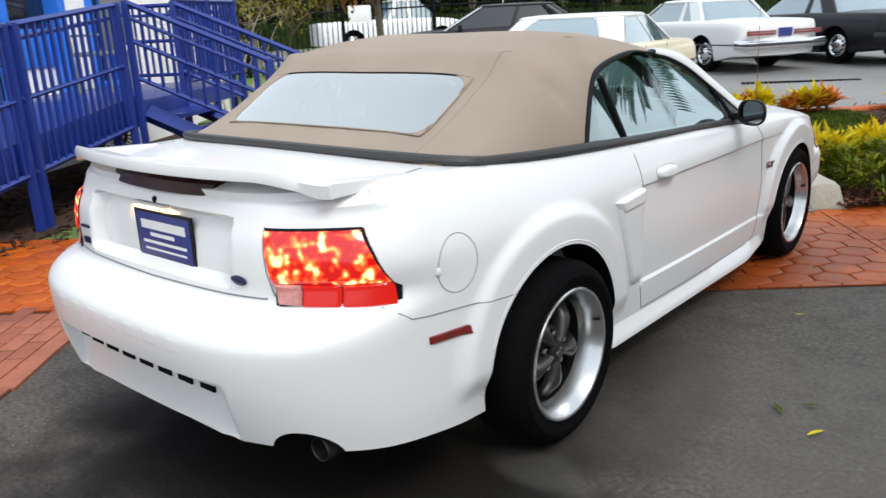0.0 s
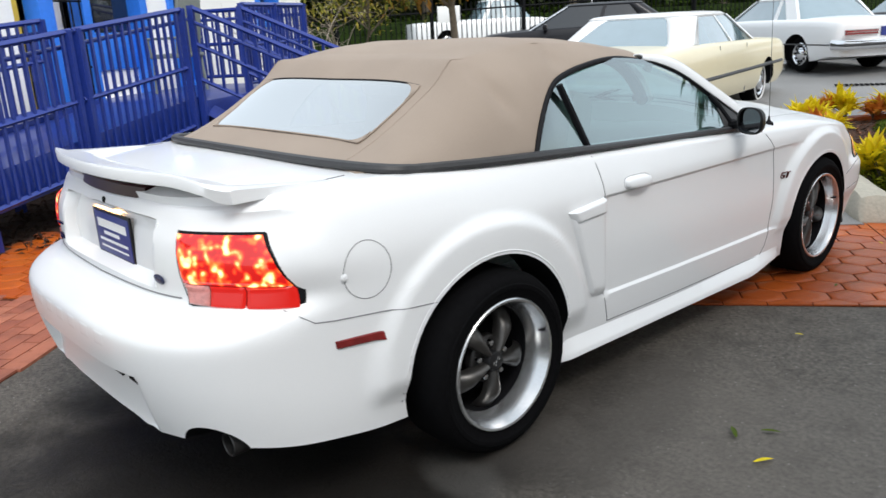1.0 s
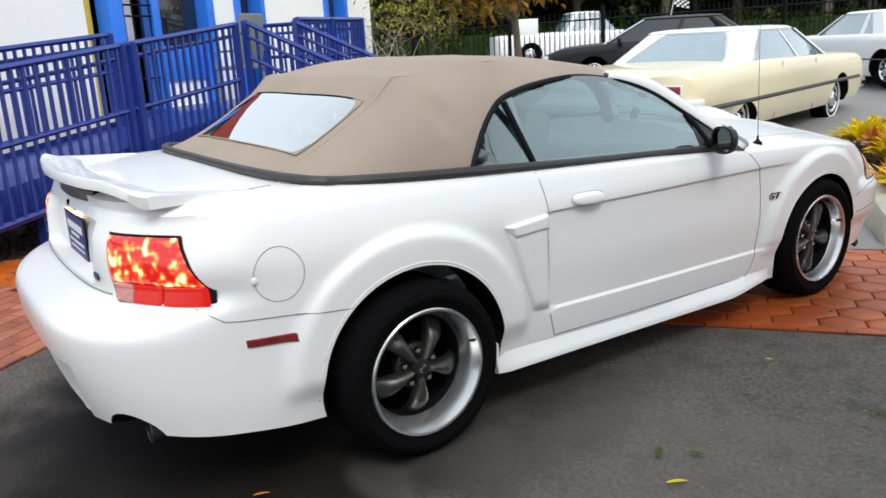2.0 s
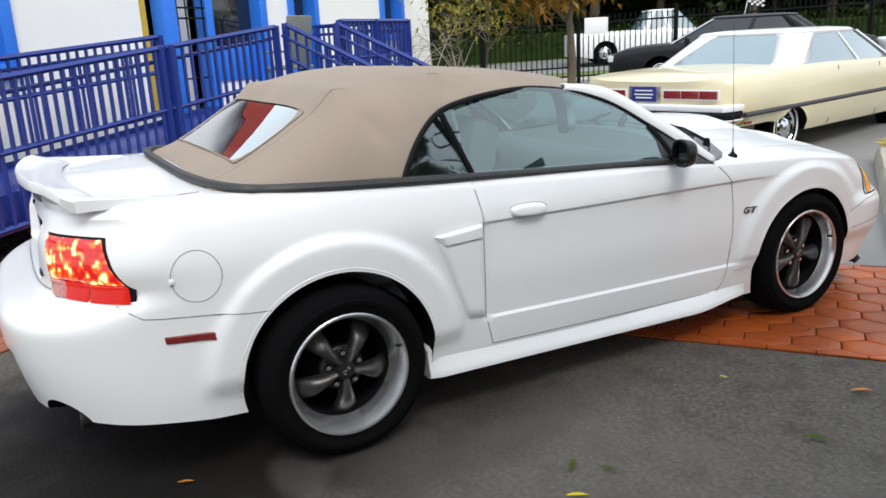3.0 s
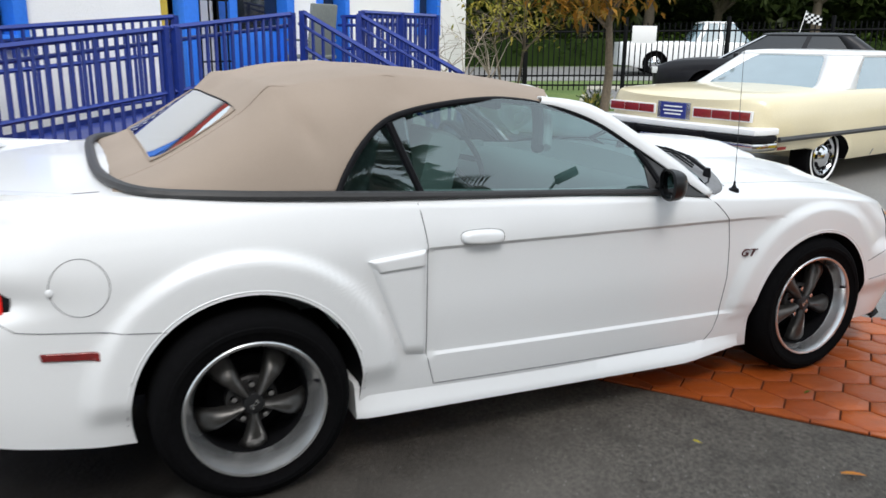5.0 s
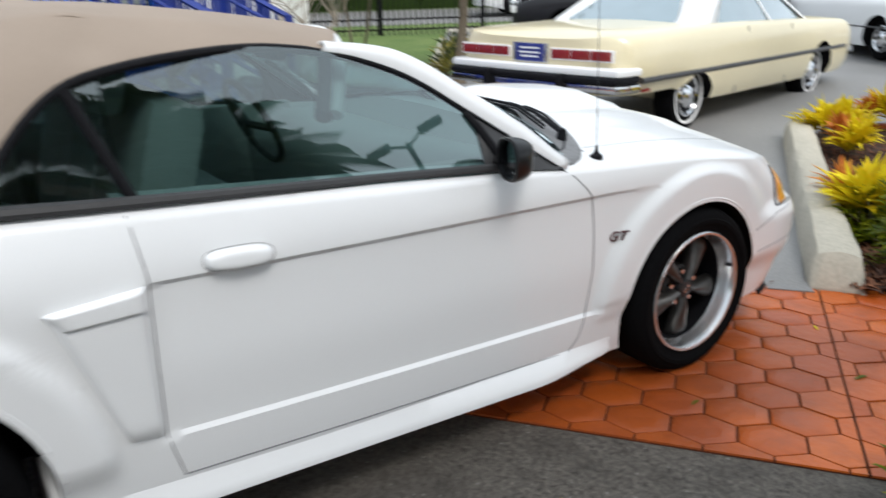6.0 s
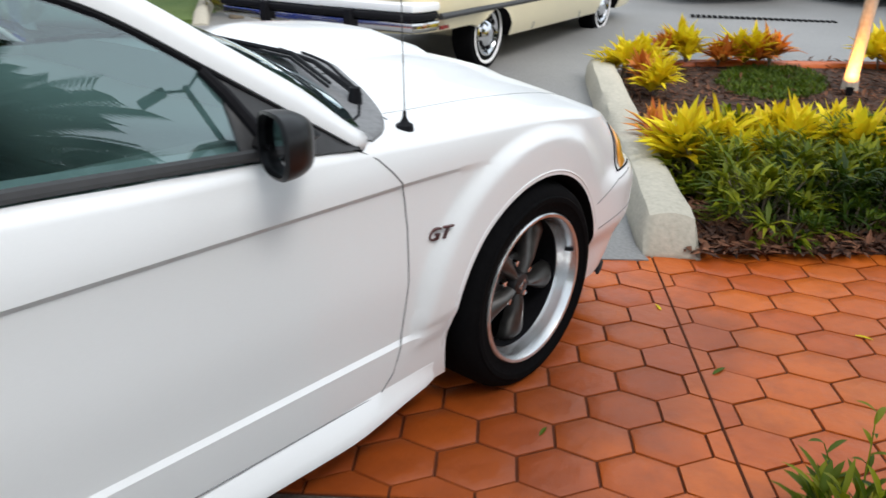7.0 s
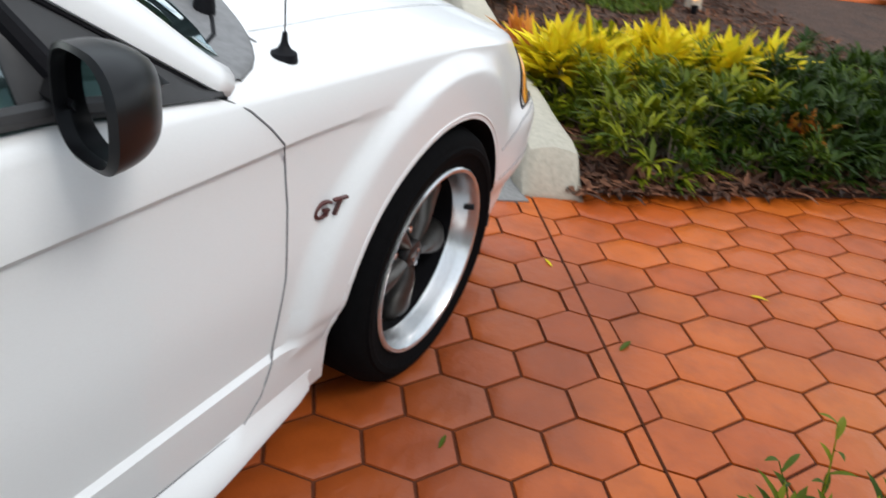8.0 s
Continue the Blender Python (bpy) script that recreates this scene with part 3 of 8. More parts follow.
def framed(name, s0, s1, lo, hi, label, w=0.11, panes=1):
    t = thing(name, label, "window" if "window" in name else "door")
    structure(t)
    for nm, c, sz in (("frame_side", (s0 + w / 2 - 0.03, 0, 0), (w, 0.30, hi - lo)), ("frame_side", (s1 - w / 2 + 0.03, 0, 0), (w, 0.30, hi - lo)),
                      ("frame_head", ((s0 + s1) / 2, 0, (hi - lo) / 2 - w / 2), (s1 - s0 - 2 * w + 0.06, 0.30, w)),
                      ("sill", ((s0 + s1) / 2, -0.02, -(hi - lo) / 2 + w / 2), (s1 - s0 - 2 * w + 0.06, 0.34, w))):
        bm = bmesh.new()
        box(bm, (c[0], OFF + 0.10 + c[1], (lo + hi) / 2 + c[2]), sz, bevel=0.006)
        part(nm, inwall(bm), SKYBLUE, t)
    for k in range(panes):
        a, b = lerp(s0 + w, s1 - w, k / panes), lerp(s0 + w, s1 - w, (k + 1) / panes)
        bm = bmesh.new()
        box(bm, ((a + b) / 2, OFF + 0.16, (lo + hi) / 2), (b - a - 0.01, 0.02, hi - lo - 2 * w))
        part("pane", inwall(bm), DARKGLASS, t, "dark reflecting glass")
    return t


framed("window_1", *OPENINGS[0], "dark office window in a wide bright blue frame", 0.13)
framed("window_2", *OPENINGS[3], "narrow dark window in a bright blue frame", 0.09)
framed("door_2", *OPENINGS[2], "dark glass door in a bright blue frame", 0.09)

# entrance: bright blue post, yellow side panel, open security gate and dark glass with a blue kick panel
door = structure(thing("door_1", "entrance with blue frame, dark glass and open security gate", "door"))
for nm, c, sz, mt in (("yellow_panel", (1.32, OFF + 0.14, 1.82), (0.16, 0.10, 2.05), YELLOWWALL), ("blue_post", (1.56, OFF - 0.02, 1.82), (0.20, 0.20, 2.05), SKYBLUE),
                      ("jamb", (3.15, OFF + 0.06, 1.82), (0.13, 0.26, 2.05), SKYBLUE), ("jamb", (2.25, OFF + 0.08, 1.82), (0.12, 0.2, 2.05), SKYBLUE),
                      ("head", (2.7, OFF + 0.06, 2.79), (0.76, 0.26, 0.12), SKYBLUE), ("kick_panel", (2.70, OFF + 0.10, 1.35), (0.76, 0.06, 0.42), SKYBLUE),
                      ("lower_panel", (2.70, OFF + 0.12, 0.97), (0.76, 0.05, 0.34), STUCCO), ("pane", (2.70, OFF + 0.13, 2.15), (0.76, 0.03, 1.16), DARKGLASS), ("back_wall", (1.94, OFF + 0.30, 1.82), (0.48, 0.04, 2.05), STUCCO)):
    bm = bmesh.new()
    box(bm, c, sz, bevel=0.005)
    part(nm, inwall(bm), mt, door)
bm = bmesh.new()
for k in range(4):
    tube(bm, [(1.74 + k * 0.13, OFF - 0.03, 0.85), (1.74 + k * 0.13, OFF - 0.03, 2.8)], 0.010, 6)
for z in (1.2, 1.9, 2.02, 2.7):
    tube(bm, [(1.70, OFF - 0.03, z), (2.16, OFF - 0.03, z)], 0.012, 6)
part("security_gate", inwall(bm), BLACKSTEEL, door, "black steel security gate")


# ---- blue ramp, landing and stair ----
def deck_z(s):
    return min(0.65 + 0.11 * s, 0.84)


def railing(name, label, pts, posts, height, foot=0.0, low=0.10, mid=0.55, spacing=0.105):
    """pts: start and end (s, off, deck height). Posts, three rails, a round handrail and each picket as parts."""
    t = thing(name, label, "railing", group="blue railings")
    (s0, o0, z0), (s1, o1, z1) = pts
    P = lambda f, h: FLIP @ Vector((lerp(s0, s1, f), lerp(o0, o1, f), lerp(z0, z1, f) + h))
    for f in posts:
        bm = bmesh.new()
        a, b = P(f, 0), P(f, height + 0.015)
        a.z = foot if foot is not None else a.z - 0.1
        tube(bm, [a, b], 0.042, 4)
        part("post", bm, BLUE, t)
    for h, r in ((height, 0.026), (height * mid, 0.022), (low, 0.022)):
        bm = bmesh.new()
        tube(bm, [P(0, h), P(1, h)], r, 4)
        part("rail", bm, BLUE, t)
    bm = bmesh.new()
    off = (P(0.5, 0) - FLIP @ Vector((lerp(s0, s1, 0.5), lerp(o0, o1, 0.5) - 0.07, lerp(z0, z1, 0.5)))) * -1
    tube(bm, [P(0, height - 0.11) - off * 0.8, P(1, height - 0.11) - off * 0.8], 0.019, 8)
    part("handrail", bm, BLUE, t)
    n = max(2, int((P(1, 0) - P(0, 0)).length / spacing))
    a, b = P(0, 0), P(1, 0)
    mesh = None
    for k in range(1, n):
        f = k / n
        base = P(f, low)
        if mesh is None:
            bm = bmesh.new()
            box(bm, (0, 0, (height - low) / 2), (0.024, 0.024, height - low), (0, 0, TURN_B))
            ob = part("picket", bm, BLUE, t)
            mesh = ob.data
        else:
            ob = new("picket", mesh)
            ob.parent = t
        ob.location = base
    return t


RH = 0.90
railing("ramp_railing", "blue painted steel railing along the outer edge of the ramp", ((-2.8, 0, deck_z(-2.8)), (0.03, 0, deck_z(0.03))), (0.0, 0.985), RH, spacing=0.10, mid=0.40, low=-0.20)
railing("ramp_railing", "blue painted steel railing along the upper ramp", ((0.05, 0, deck_z(0.05)), (1.50, 0, deck_z(1.50))), (0.03, 1.0), RH, spacing=0.095, mid=0.40, low=-0.20)
railing("ramp_railing", "blue painted steel railing along the inner edge of the ramp", ((-2.9, 1.2, deck_z(-2.9) + 0.12), (1.0, 1.2, deck_z(1.0) + 0.02)), (0.0, 0.5, 1.0), RH, spacing=0.10, mid=0.6)
railing("landing_railing", "blue painted steel guard along the front of the landing", ((2.58, 0, 0.84), (4.02, 0, 0.84)), (0.0, 0.5, 1.0), 0.93, spacing=0.085)
railing("landing_railing", "blue painted steel guard at the end of the landing", ((4.02, 0.05, 0.84), (4.02, 1.6, 0.84)), (0.04, 0.96), 0.93, spacing=0.09)
for s in (1.66, 2.55):
    railing("stair_railing", "blue painted steel hand railing sloping down the stair", ((s, 0.0, 0.84), (s, -1.36, 0.26)), (0.0, 1.0), RH, low=0.22, mid=0.62, spacing=0.14, foot=0.0)

bm = bmesh.new()
for a, b in (((-2.9, deck_z(-2.9)), (1.7, deck_z(1.7))),):
    rows = []
    for s in np.linspace(-2.9, 1.72, 12):
        z = deck_z(s)
        rows.append([FLIP @ Vector((s, o, zz)) for o, zz in ((0.075, z - 0.20), (0.075, z), (1.28, z), (1.28, z - 0.20))])
    v, f = sheet(rows)
    f += [(3, 2, 1, 0), tuple(range(len(v) - 4, len(v)))]
ramp = thing("ramp", "blue painted ramp deck with deep edge boards", "ramp")
raw("deck", v, f, BLUE, ramp, smooth=None)
for o in (0.050, 1.295):
    bm = bmesh.new()
    tube(bm, [FLIP @ Vector((s, o, deck_z(s) - 0.10)) for s in (-2.9, -1.0, 1.6, 1.72)], [0.02] * 4, 4, flat=7.5)
    part("edge_board", bm, BLUE, ramp)
for s in (-2.4, -0.95, 0.25, 1.4):
    for o in (0.12, 1.1):
        bm = bmesh.new()
        tube(bm, [FLIP @ Vector((s, o, 0)), FLIP @ Vector((s, o, deck_z(s) - 0.2))], 0.05, 4)
        part("ramp_leg", bm, BLUE, ramp)
bm = bmesh.new()
box(bm, (2.88, 0.85, 0.75), (2.36, 1.74, 0.18), bevel=0.008)
tagged(part("landing", inwall(bm), BLUE), "blue painted landing in front of the entrance", "landing")
stair = thing("stair", "blue painted stair with four open treads", "stair")
for k in range(4):
    bm = bmesh.new()
    box(bm, (2.23, -0.17 - 0.30 * k, 0.66 - 0.165 * k), (0.82, 0.30, 0.05), bevel=0.006)
    part("tread", inwall(bm), BLUE, stair)
for s in (1.80, 2.66):
    bm = bmesh.new()
    tube(bm, [FLIP @ Vector((s, 0.0, 0.70)), FLIP @ Vector((s, -1.36, 0.08))], 0.10, 4, flat=0.9)
    part("stringer", bm, BLUE, stair)


# ---- fence at the back ----
FD = Vector((0.5, 0.866))
F0 = Vector((-13.8, 11.5))


def fence_p(s, z=0.0):
    p = F0 + FD * s
    return Vector((p.x, p.y, z + lot_z(p.x, p.y)))


fence = tagged(new("fence"), "tall black steel picket fence along the street", "fence")
fence["kind"] = "structure"
bm = bmesh.new()
box(bm, (0, 0, 0.86), (0.022, 0.022, 1.68))
first = part("picket", bm, BLACKSTEEL, fence)
first.location = fence_p(-9)
picket_mesh = first.data
for k in range(1, 300):
    ob = new("picket", picket_mesh)
    ob.parent = fence
    ob.location = fence_p(-9 + k * 0.135)
for z in (0.18, 0.42, 1.50):
    bm = bmesh.new()
    tube(bm, [fence_p(s, z) for s in np.linspace(-9, 31.5, 28)], 0.022, 4)
    part("rail", bm, BLACKSTEEL, fence)
bm = bmesh.new()
box(bm, (0, 0, 0.92), (0.075, 0.075, 1.84))
pm = part("post", bm, BLACKSTEEL, fence)
pm.location = fence_p(-9)
for k in range(1, 17):
    ob = new("post", pm.data)
    ob.parent = fence
    ob.location = fence_p(-9 + k * 2.5)

FN = Vector((-0.866, 0.5))
bm = bmesh.new()
prism(bm, [tuple((F0 + FD * a + FN * b)[:]) for a, b in ((-60, 4.5), (90, 4.5), (90, 13), (-60, 13))], -0.1, 0.0)
structure(lay(part("street", bm, LOT, smooth=None)), "pale grey street behind the fence", "street")
bm = bmesh.new()
prism(bm, [tuple((F0 + FD * a + FN * b)[:]) for a, b in ((-60, 0.8), (90, 0.8), (90, 2.6), (-60, 2.6))], -0.1, 0.015)
structure(lay(part("footway", bm, CONCRETE, smooth=None)), "pale concrete footway behind the fence", "footway")


# ---- white convertible ----
def outline(W, yr, yf, Lr, Lf, nr, nf, cols=(46, 84, 34)):
    """Half a plan outline, from the middle of the tail round the right flank to the middle of the nose: (x share, y)."""
    pts = []
    for k in range(cols[0]):
        a = k / cols[0] * math.pi / 2
        pts.append((abs(math.sin(a)) ** (2 / nr), yr + Lr - Lr * abs(math.cos(a)) ** (2 / nr)))
    for k in range(cols[1]):
        pts.append((1.0, lerp(yr + Lr, yf - Lf, k / cols[1])))
    for k in range(cols[2] + 1):
        a = k / cols[2] * math.pi / 2
        pts.append((abs(math.cos(a)) ** (2 / nf), yf - Lf + Lf * abs(math.sin(a)) ** (2 / nf)))
    return pts


def arch_distance(y, z):
    return min(math.hypot(y - 0.0, z - 0.33), math.hypot(y - 2.573, z - 0.30))


def flank(y, z):
    """Half width of the convertible's side at a place along it and a height."""
    w = spline(y, [(-0.9, 0.800), (-0.45, 0.802), (0.0, 0.832), (0.5, 0.838), (1.2, 0.842), (2.1, 0.832), (2.6, 0.832), (3.0, 0.812)])
    w *= spline(z, [(0.15, 0.955), (0.25, 0.978), (0.38, 0.992), (0.55, 0.997), (0.72, 1.0), (0.80, 0.997), (0.86, 0.982), (0.93, 0.950), (0.98, 0.915), (1.03, 0.87)])
    w *= lerp(spline(y, [(-1.10, 0.92), (-0.80, 0.952), (-0.62, 0.978), (-0.45, 1.0)]), 1.0, step(0.70, 0.84, z))
    d = arch_distance(y, z)
    w += 0.026 * (1 - step(0.478, 0.520, d)) * step(0.30, 0.40, z)
    low, zc = lowline(y), crease(y)
    door = step(0.60, 0.64, y) * (1 - step(2.05, 2.30, y))
    w -= 0.0092 * door * step(low + 0.001, low + 0.006, z) * (1 - step(low + 0.008, low + 0.22, z) * 0.75)
    w -= 0.011 * step(0.60, 0.64, y) * (1 - step(2.15, 2.42, y)) * (1 - step(zc - 0.006, zc + 0.004, z)) * step(zc - 0.30, zc - 0.02, z)
    return w


def lowline(y):
    return curve(y, [(0.3, 0.395), (0.62, 0.392), (2.2, 0.345)])


def crease(y):
    return curve(y, [(0.3, 0.79), (0.62, 0.79), (2.1, 0.772), (2.4, 0.762)])


def shoulder(y):
    """Height of the edge between flank and top."""
    return spline(y, [(-0.95, 0.985), (-0.7, 1.0), (-0.3, 1.005), (0.1, 0.985), (0.6, 0.955), (1.2, 0.922), (1.8, 0.890), (2.1, 0.872), (2.6, 0.845), (2.95, 0.79), (3.2, 0.71), (3.42, 0.62)])


def bottom(y):
    return spline(y, [(-0.95, 0.300), (-0.90, 0.316), (-0.80, 0.305), (-0.6, 0.268), (-0.42, 0.243), (0.36, 0.22), (1.2, 0.20), (2.15, 0.17), (2.9, 0.19), (3.2, 0.22), (3.5, 0.25)])


def tail(z):
    """How far the tail reaches back at a height."""
    return spline(z, [(0.26, -1.035), (0.30, -1.046), (0.40, -1.075), (0.50, -1.096), (0.60, -1.103), (0.64, -1.090), (0.672, -1.045), (0.692, -0.985), (0.708, -0.955), (0.80, -0.945), (0.88, -0.935), (0.94, -0.910), (1.02, -0.880)])


def nose(z):
    return spline(z, [(0.20, 3.33), (0.35, 3.40), (0.50, 3.42), (0.56, 3.40), (0.60, 3.35), (0.66, 3.30), (0.72, 3.22), (0.80, 3.12)]) + 0.075


def car_top(x, y):
    s = shoulder(y)
    edge = abs(x)
    if 0.02 < y < 1.93 and edge < 0.69:
        return 0.48
    if y < 0.3:
        return s + 0.030 * (1 - (edge / 0.80) ** 2.2) * step(-0.98, -0.80, y)
    crown = 0.088 * (1 - (edge / 0.80) ** 2.0) * step(3.46, 2.9, y) + 0.012 * step(0.40, 0.30, edge) * step(3.3, 3.0, y)
    return s + crown


mustang = thing("convertible", "white two-door convertible with raised tan canvas roof on wet asphalt", "car")
half = outline(1, 0, 1, 0.115, 0.115, 3.0, 3.1, (84, 150, 40))


def place_on(h, z):
    """A point of the shell for a column of the outline at a height."""
    share, f = h
    yr, yf = tail(z), nose(z)
    y = lerp(yr, yf, f)
    x = share * flank(min(max(y, -1.1), 3.0), z)
    if f < 0.2:
        y += 0.036 * step(0.42, 0.66, x) * (1 - step(-0.72, -0.50, y)) * step(0.69, 0.74, z) * (1 - step(0.95, 1.0, z))
        y += 0.048 * (1 - step(0.300, 0.325, x)) * step(0.738, 0.752, z) * (1 - step(0.928, 0.940, z))
        y += 0.062 * (1 - step(0.375, 0.405, x)) * (1 - step(0.488, 0.508, z)) * max(0.0, (z - 0.29) / 0.21) ** 0.6
    return Vector((x, y, z))


columns = []
for h in half:
    y0 = place_on(h, 0.8).y
    zs, zb = shoulder(y0), bottom(y0)
    low, zc = lowline(y0), crease(y0)
    low = max(low, zb + 0.03)
    zc = min(zc, zs - 0.05)
    keys = [zb, low - 0.003, low + 0.009, zc - 0.008, zc + 0.005, zs - 0.02]
    zs_list = []
    for (a, b), n in zip(zip(keys, keys[1:]), (7, 1, 32, 1, 14)):
        zs_list += [lerp(a, b, k / n) for k in range(n)]
    zs_list.append(keys[-1])
    col = [place_on(h, z) for z in zs_list]
    under = Vector((0, col[0].y, zb))
    col = [under, Vector((col[0].x * 0.6, col[0].y, zb)), Vector((col[0].x * 0.93, col[0].y, zb))] + col
    e = col[-1]
    for w, dz in ((0.012, 0.010), (0.035, 0.018)):
        col.append(Vector((e.x * (1 - w), e.y + (0.012 * w / 0.035 if h[1] < 0.05 else 0) - (0.012 * w / 0.035 if h[1] > 0.95 else 0), zs - 0.02 + dz)))
    yy = col[-1].y
    for w in (0.06, 0.085, 0.13, 0.135, 0.2, 0.3, 0.4, 0.5, 0.6, 0.7, 0.8, 0.9, 1.0):
        x = e.x * (1 - w)
        col.append(Vector((x, yy, car_top(x, yy))))
    columns.append(col)
left = [[Vector((-p.x, p.y, p.z)) for p in c] for c in columns[-2:0:-1]]
verts, faces = sheet([list(r) for r in zip(*(columns + left))], closed=True)
bm = bmesh.new()
vs = [bm.verts.new(v) for v in verts]
for f in faces:
    bm.faces.new([vs[i] for i in f])
bmesh.ops.remove_doubles(bm, verts=bm.verts, dist=0.0004)
bmesh.ops.dissolve_degenerate(bm, edges=bm.edges, dist=0.0002)
bmesh.ops.recalc_face_normals(bm, faces=bm.faces)
shell = part("body", bm, WHITE, None, smooth=38)
cutters = []
for y, z, r in ((0.0, 0.332, 0.376), (2.573, 0.305, 0.370)):
    for side in (1, -1):
        bm = bmesh.new()
        lathe(bm, [(0.001, 0.42 * side), (r, 0.42 * side), (r, 1.2 * side), (0.001, 1.2 * side)], 72, pose(0, y, z))
        bmesh.ops.remove_doubles(bm, verts=bm.verts, dist=0.002)
        cutters.append(part("wheel_well", bm, None, smooth=30))
# the tail pipes' notches
for side in (1, -1):
    bm = bmesh.new()
    m = pose(0.585 * side, 0, 0.285) @ Matrix.Rotation(radians(90), 4, "Z")
    lathe(bm, [(0.001, -1.3), (0.085, -1.3), (0.085, -0.55), (0.001, -0.55)], 32, m)
    bmesh.ops.remove_doubles(bm, verts=bm.verts, dist=0.002)
    cutters.append(part("notch", bm, None, smooth=30))
shell = cut(shell, cutters, DARK)
shell.data.polygons.foreach_set("use_smooth", [True] * len(shell.data.polygons))
shell.data.set_sharp_from_angle(angle=radians(34))
shell.parent = mustang
bpy.context.view_layer.update()
from mathutils.bvhtree import BVHTree
TREE = BVHTree.FromObject(shell, bpy.context.evaluated_depsgraph_get())


def on_side(y, z, out=0.0, side=1):
    hit = TREE.ray_cast(Vector((2.0 * side, y, z)), Vector((-side, 0, 0)))
    x = hit[0].x if hit[0] else side * flank(y, z)
    return Vector((x + out * side, y, z))


def on_tail(x, z, out=0.0):
    hit = TREE.ray_cast(Vector((x, -3, z)), Vector((0, 1, 0)))
    return Vector((x, (hit[0].y if hit[0] else -0.93) - out, z))


def on_top(x, y, out=0.0):
    hit = TREE.ray_cast(Vector((x, y, 3)), Vector((0, 0, -1)))
    return Vector((x, y, (hit[0].z if hit[0] else 0.9) + out))


def fine(pts, gap=0.03):
    out = []
    for a, b in zip(pts, pts[1:]):
        n = max(1, int(math.dist(a, b) / gap))
        out += [tuple(lerp(p, q, k / n) for p, q in zip(a, b)) for k in range(n)]
    return out + [pts[-1]]


def seam(name, pts, on=on_side, radius=0.0020, mat_=SEAM, both=True, label="", closed=False):
    """A gap between panels, drawn as a thin cord sunk into the surface."""
    sides = (1, -1) if both and on is on_side else (1,)
    for side in sides:
        bm = bmesh.new()
        line = [on(a, b, 0.0002, side) if on is on_side else on(a, b, 0.0002) for a, b in fine(pts)]
        tube(bm, line, radius, 6, flat=1.0)
        part(name, bm, mat_, mustang, label)


seam("door_seam", [(0.605, 0.945), (0.625, 0.80), (0.622, 0.60), (0.622, 0.40), (0.655, 0.275)])
seam("door_seam", [(1.912, 0.872), (1.950, 0.850), (1.988, 0.815), (2.018, 0.782), (2.034, 0.745), (2.044, 0.66), (2.046, 0.52), (2.030, 0.38), (2.0, 0.28), (1.96, 0.235)])
seam("door_seam", [(0.655, 0.275), (1.95, 0.235)], radius=0.0022)
seam("bumper_seam", [(-0.735, 0.700), (-0.665, 0.652), (-0.60, 0.643), (-0.225, 0.612)])
seam("bumper_seam", [(2.93, 0.50), (3.08, 0.545), (3.20, 0.555)])
seam("bumper_seam", [(2.93, 0.40), (3.12, 0.42), (3.25, 0.425)])
seam("lamp_seam", [(3.075, 0.73), (3.09, 0.57), (3.24, 0.57)], radius=0.004, mat_=TRIM)
seam("fuel_seam", [(-0.482 + 0.083 * math.cos(a), 0.772 + 0.088 * math.sin(a)) for a in np.linspace(0, math.tau, 40)], radius=0.0014, both=False)
seam("hood_seam", [(x, 2.10 + 0.02 * (1 - (x / 0.7) ** 2)) for x in np.linspace(-0.70, 0.70, 30)], on_top, 0.0024)
for side in (1, -1):
    seam("hood_seam", [(0.665 * side, 2.12), (0.66 * side, 2.6), (0.63 * side, 3.0), (0.56 * side, 3.17)], on_top, 0.0009)
    seam("trunk_seam", [(0.60 * side, -0.40), (0.61 * side, -0.60)], on_top, 0.0024)
seam("trunk_seam", [(-0.455, 0.725), (0.0, 0.715), (0.455, 0.725)], on_tail, 0.0026)
seam("trunk_seam", [(0.475, 0.735), (0.46, 0.80), (0.44, 0.925)], on_tail, 0.0022)
seam("trunk_seam", [(-0.475, 0.735), (-0.46, 0.80), (-0.44, 0.925)], on_tail, 0.0022)
bm = bmesh.new()
bmesh.ops.create_icosphere(bm, subdivisions=2, radius=0.011, matrix=Matrix.Translation(on_side(-0.563, 0.765, 0.002)) @ Matrix.Diagonal((0.4, 1, 1.2, 1)))
part("fuel_cap_lug", bm, WHITE, mustang)


# plates that follow the flank: scoops, handles, side skirts
def plate_on_side(name, poly, thick, mat_, side=1, label=""):
    """A raised panel over a four-cornered field of the flank, with a rounded edge."""
    n = 14
    (a, b, c, d) = poly
    rows = []
    for i in range(n + 1):
        row = []
        for j in range(n + 1):
            u, v = i / n, j / n
            y = lerp(lerp(a[0], b[0], u), lerp(d[0], c[0], u), v)
            z = lerp(lerp(a[1], b[1], u), lerp(d[1], c[1], u), v)
            e = min(u, 1 - u, v, 1 - v)
            row.append(on_side(y, z, -0.004 + (thick + 0.004) * step(0, 0.09, e), side))
        rows.append(row)
    v, f = sheet(rows)
    return raw(name, v, f, mat_, mustang, label, smooth=60)


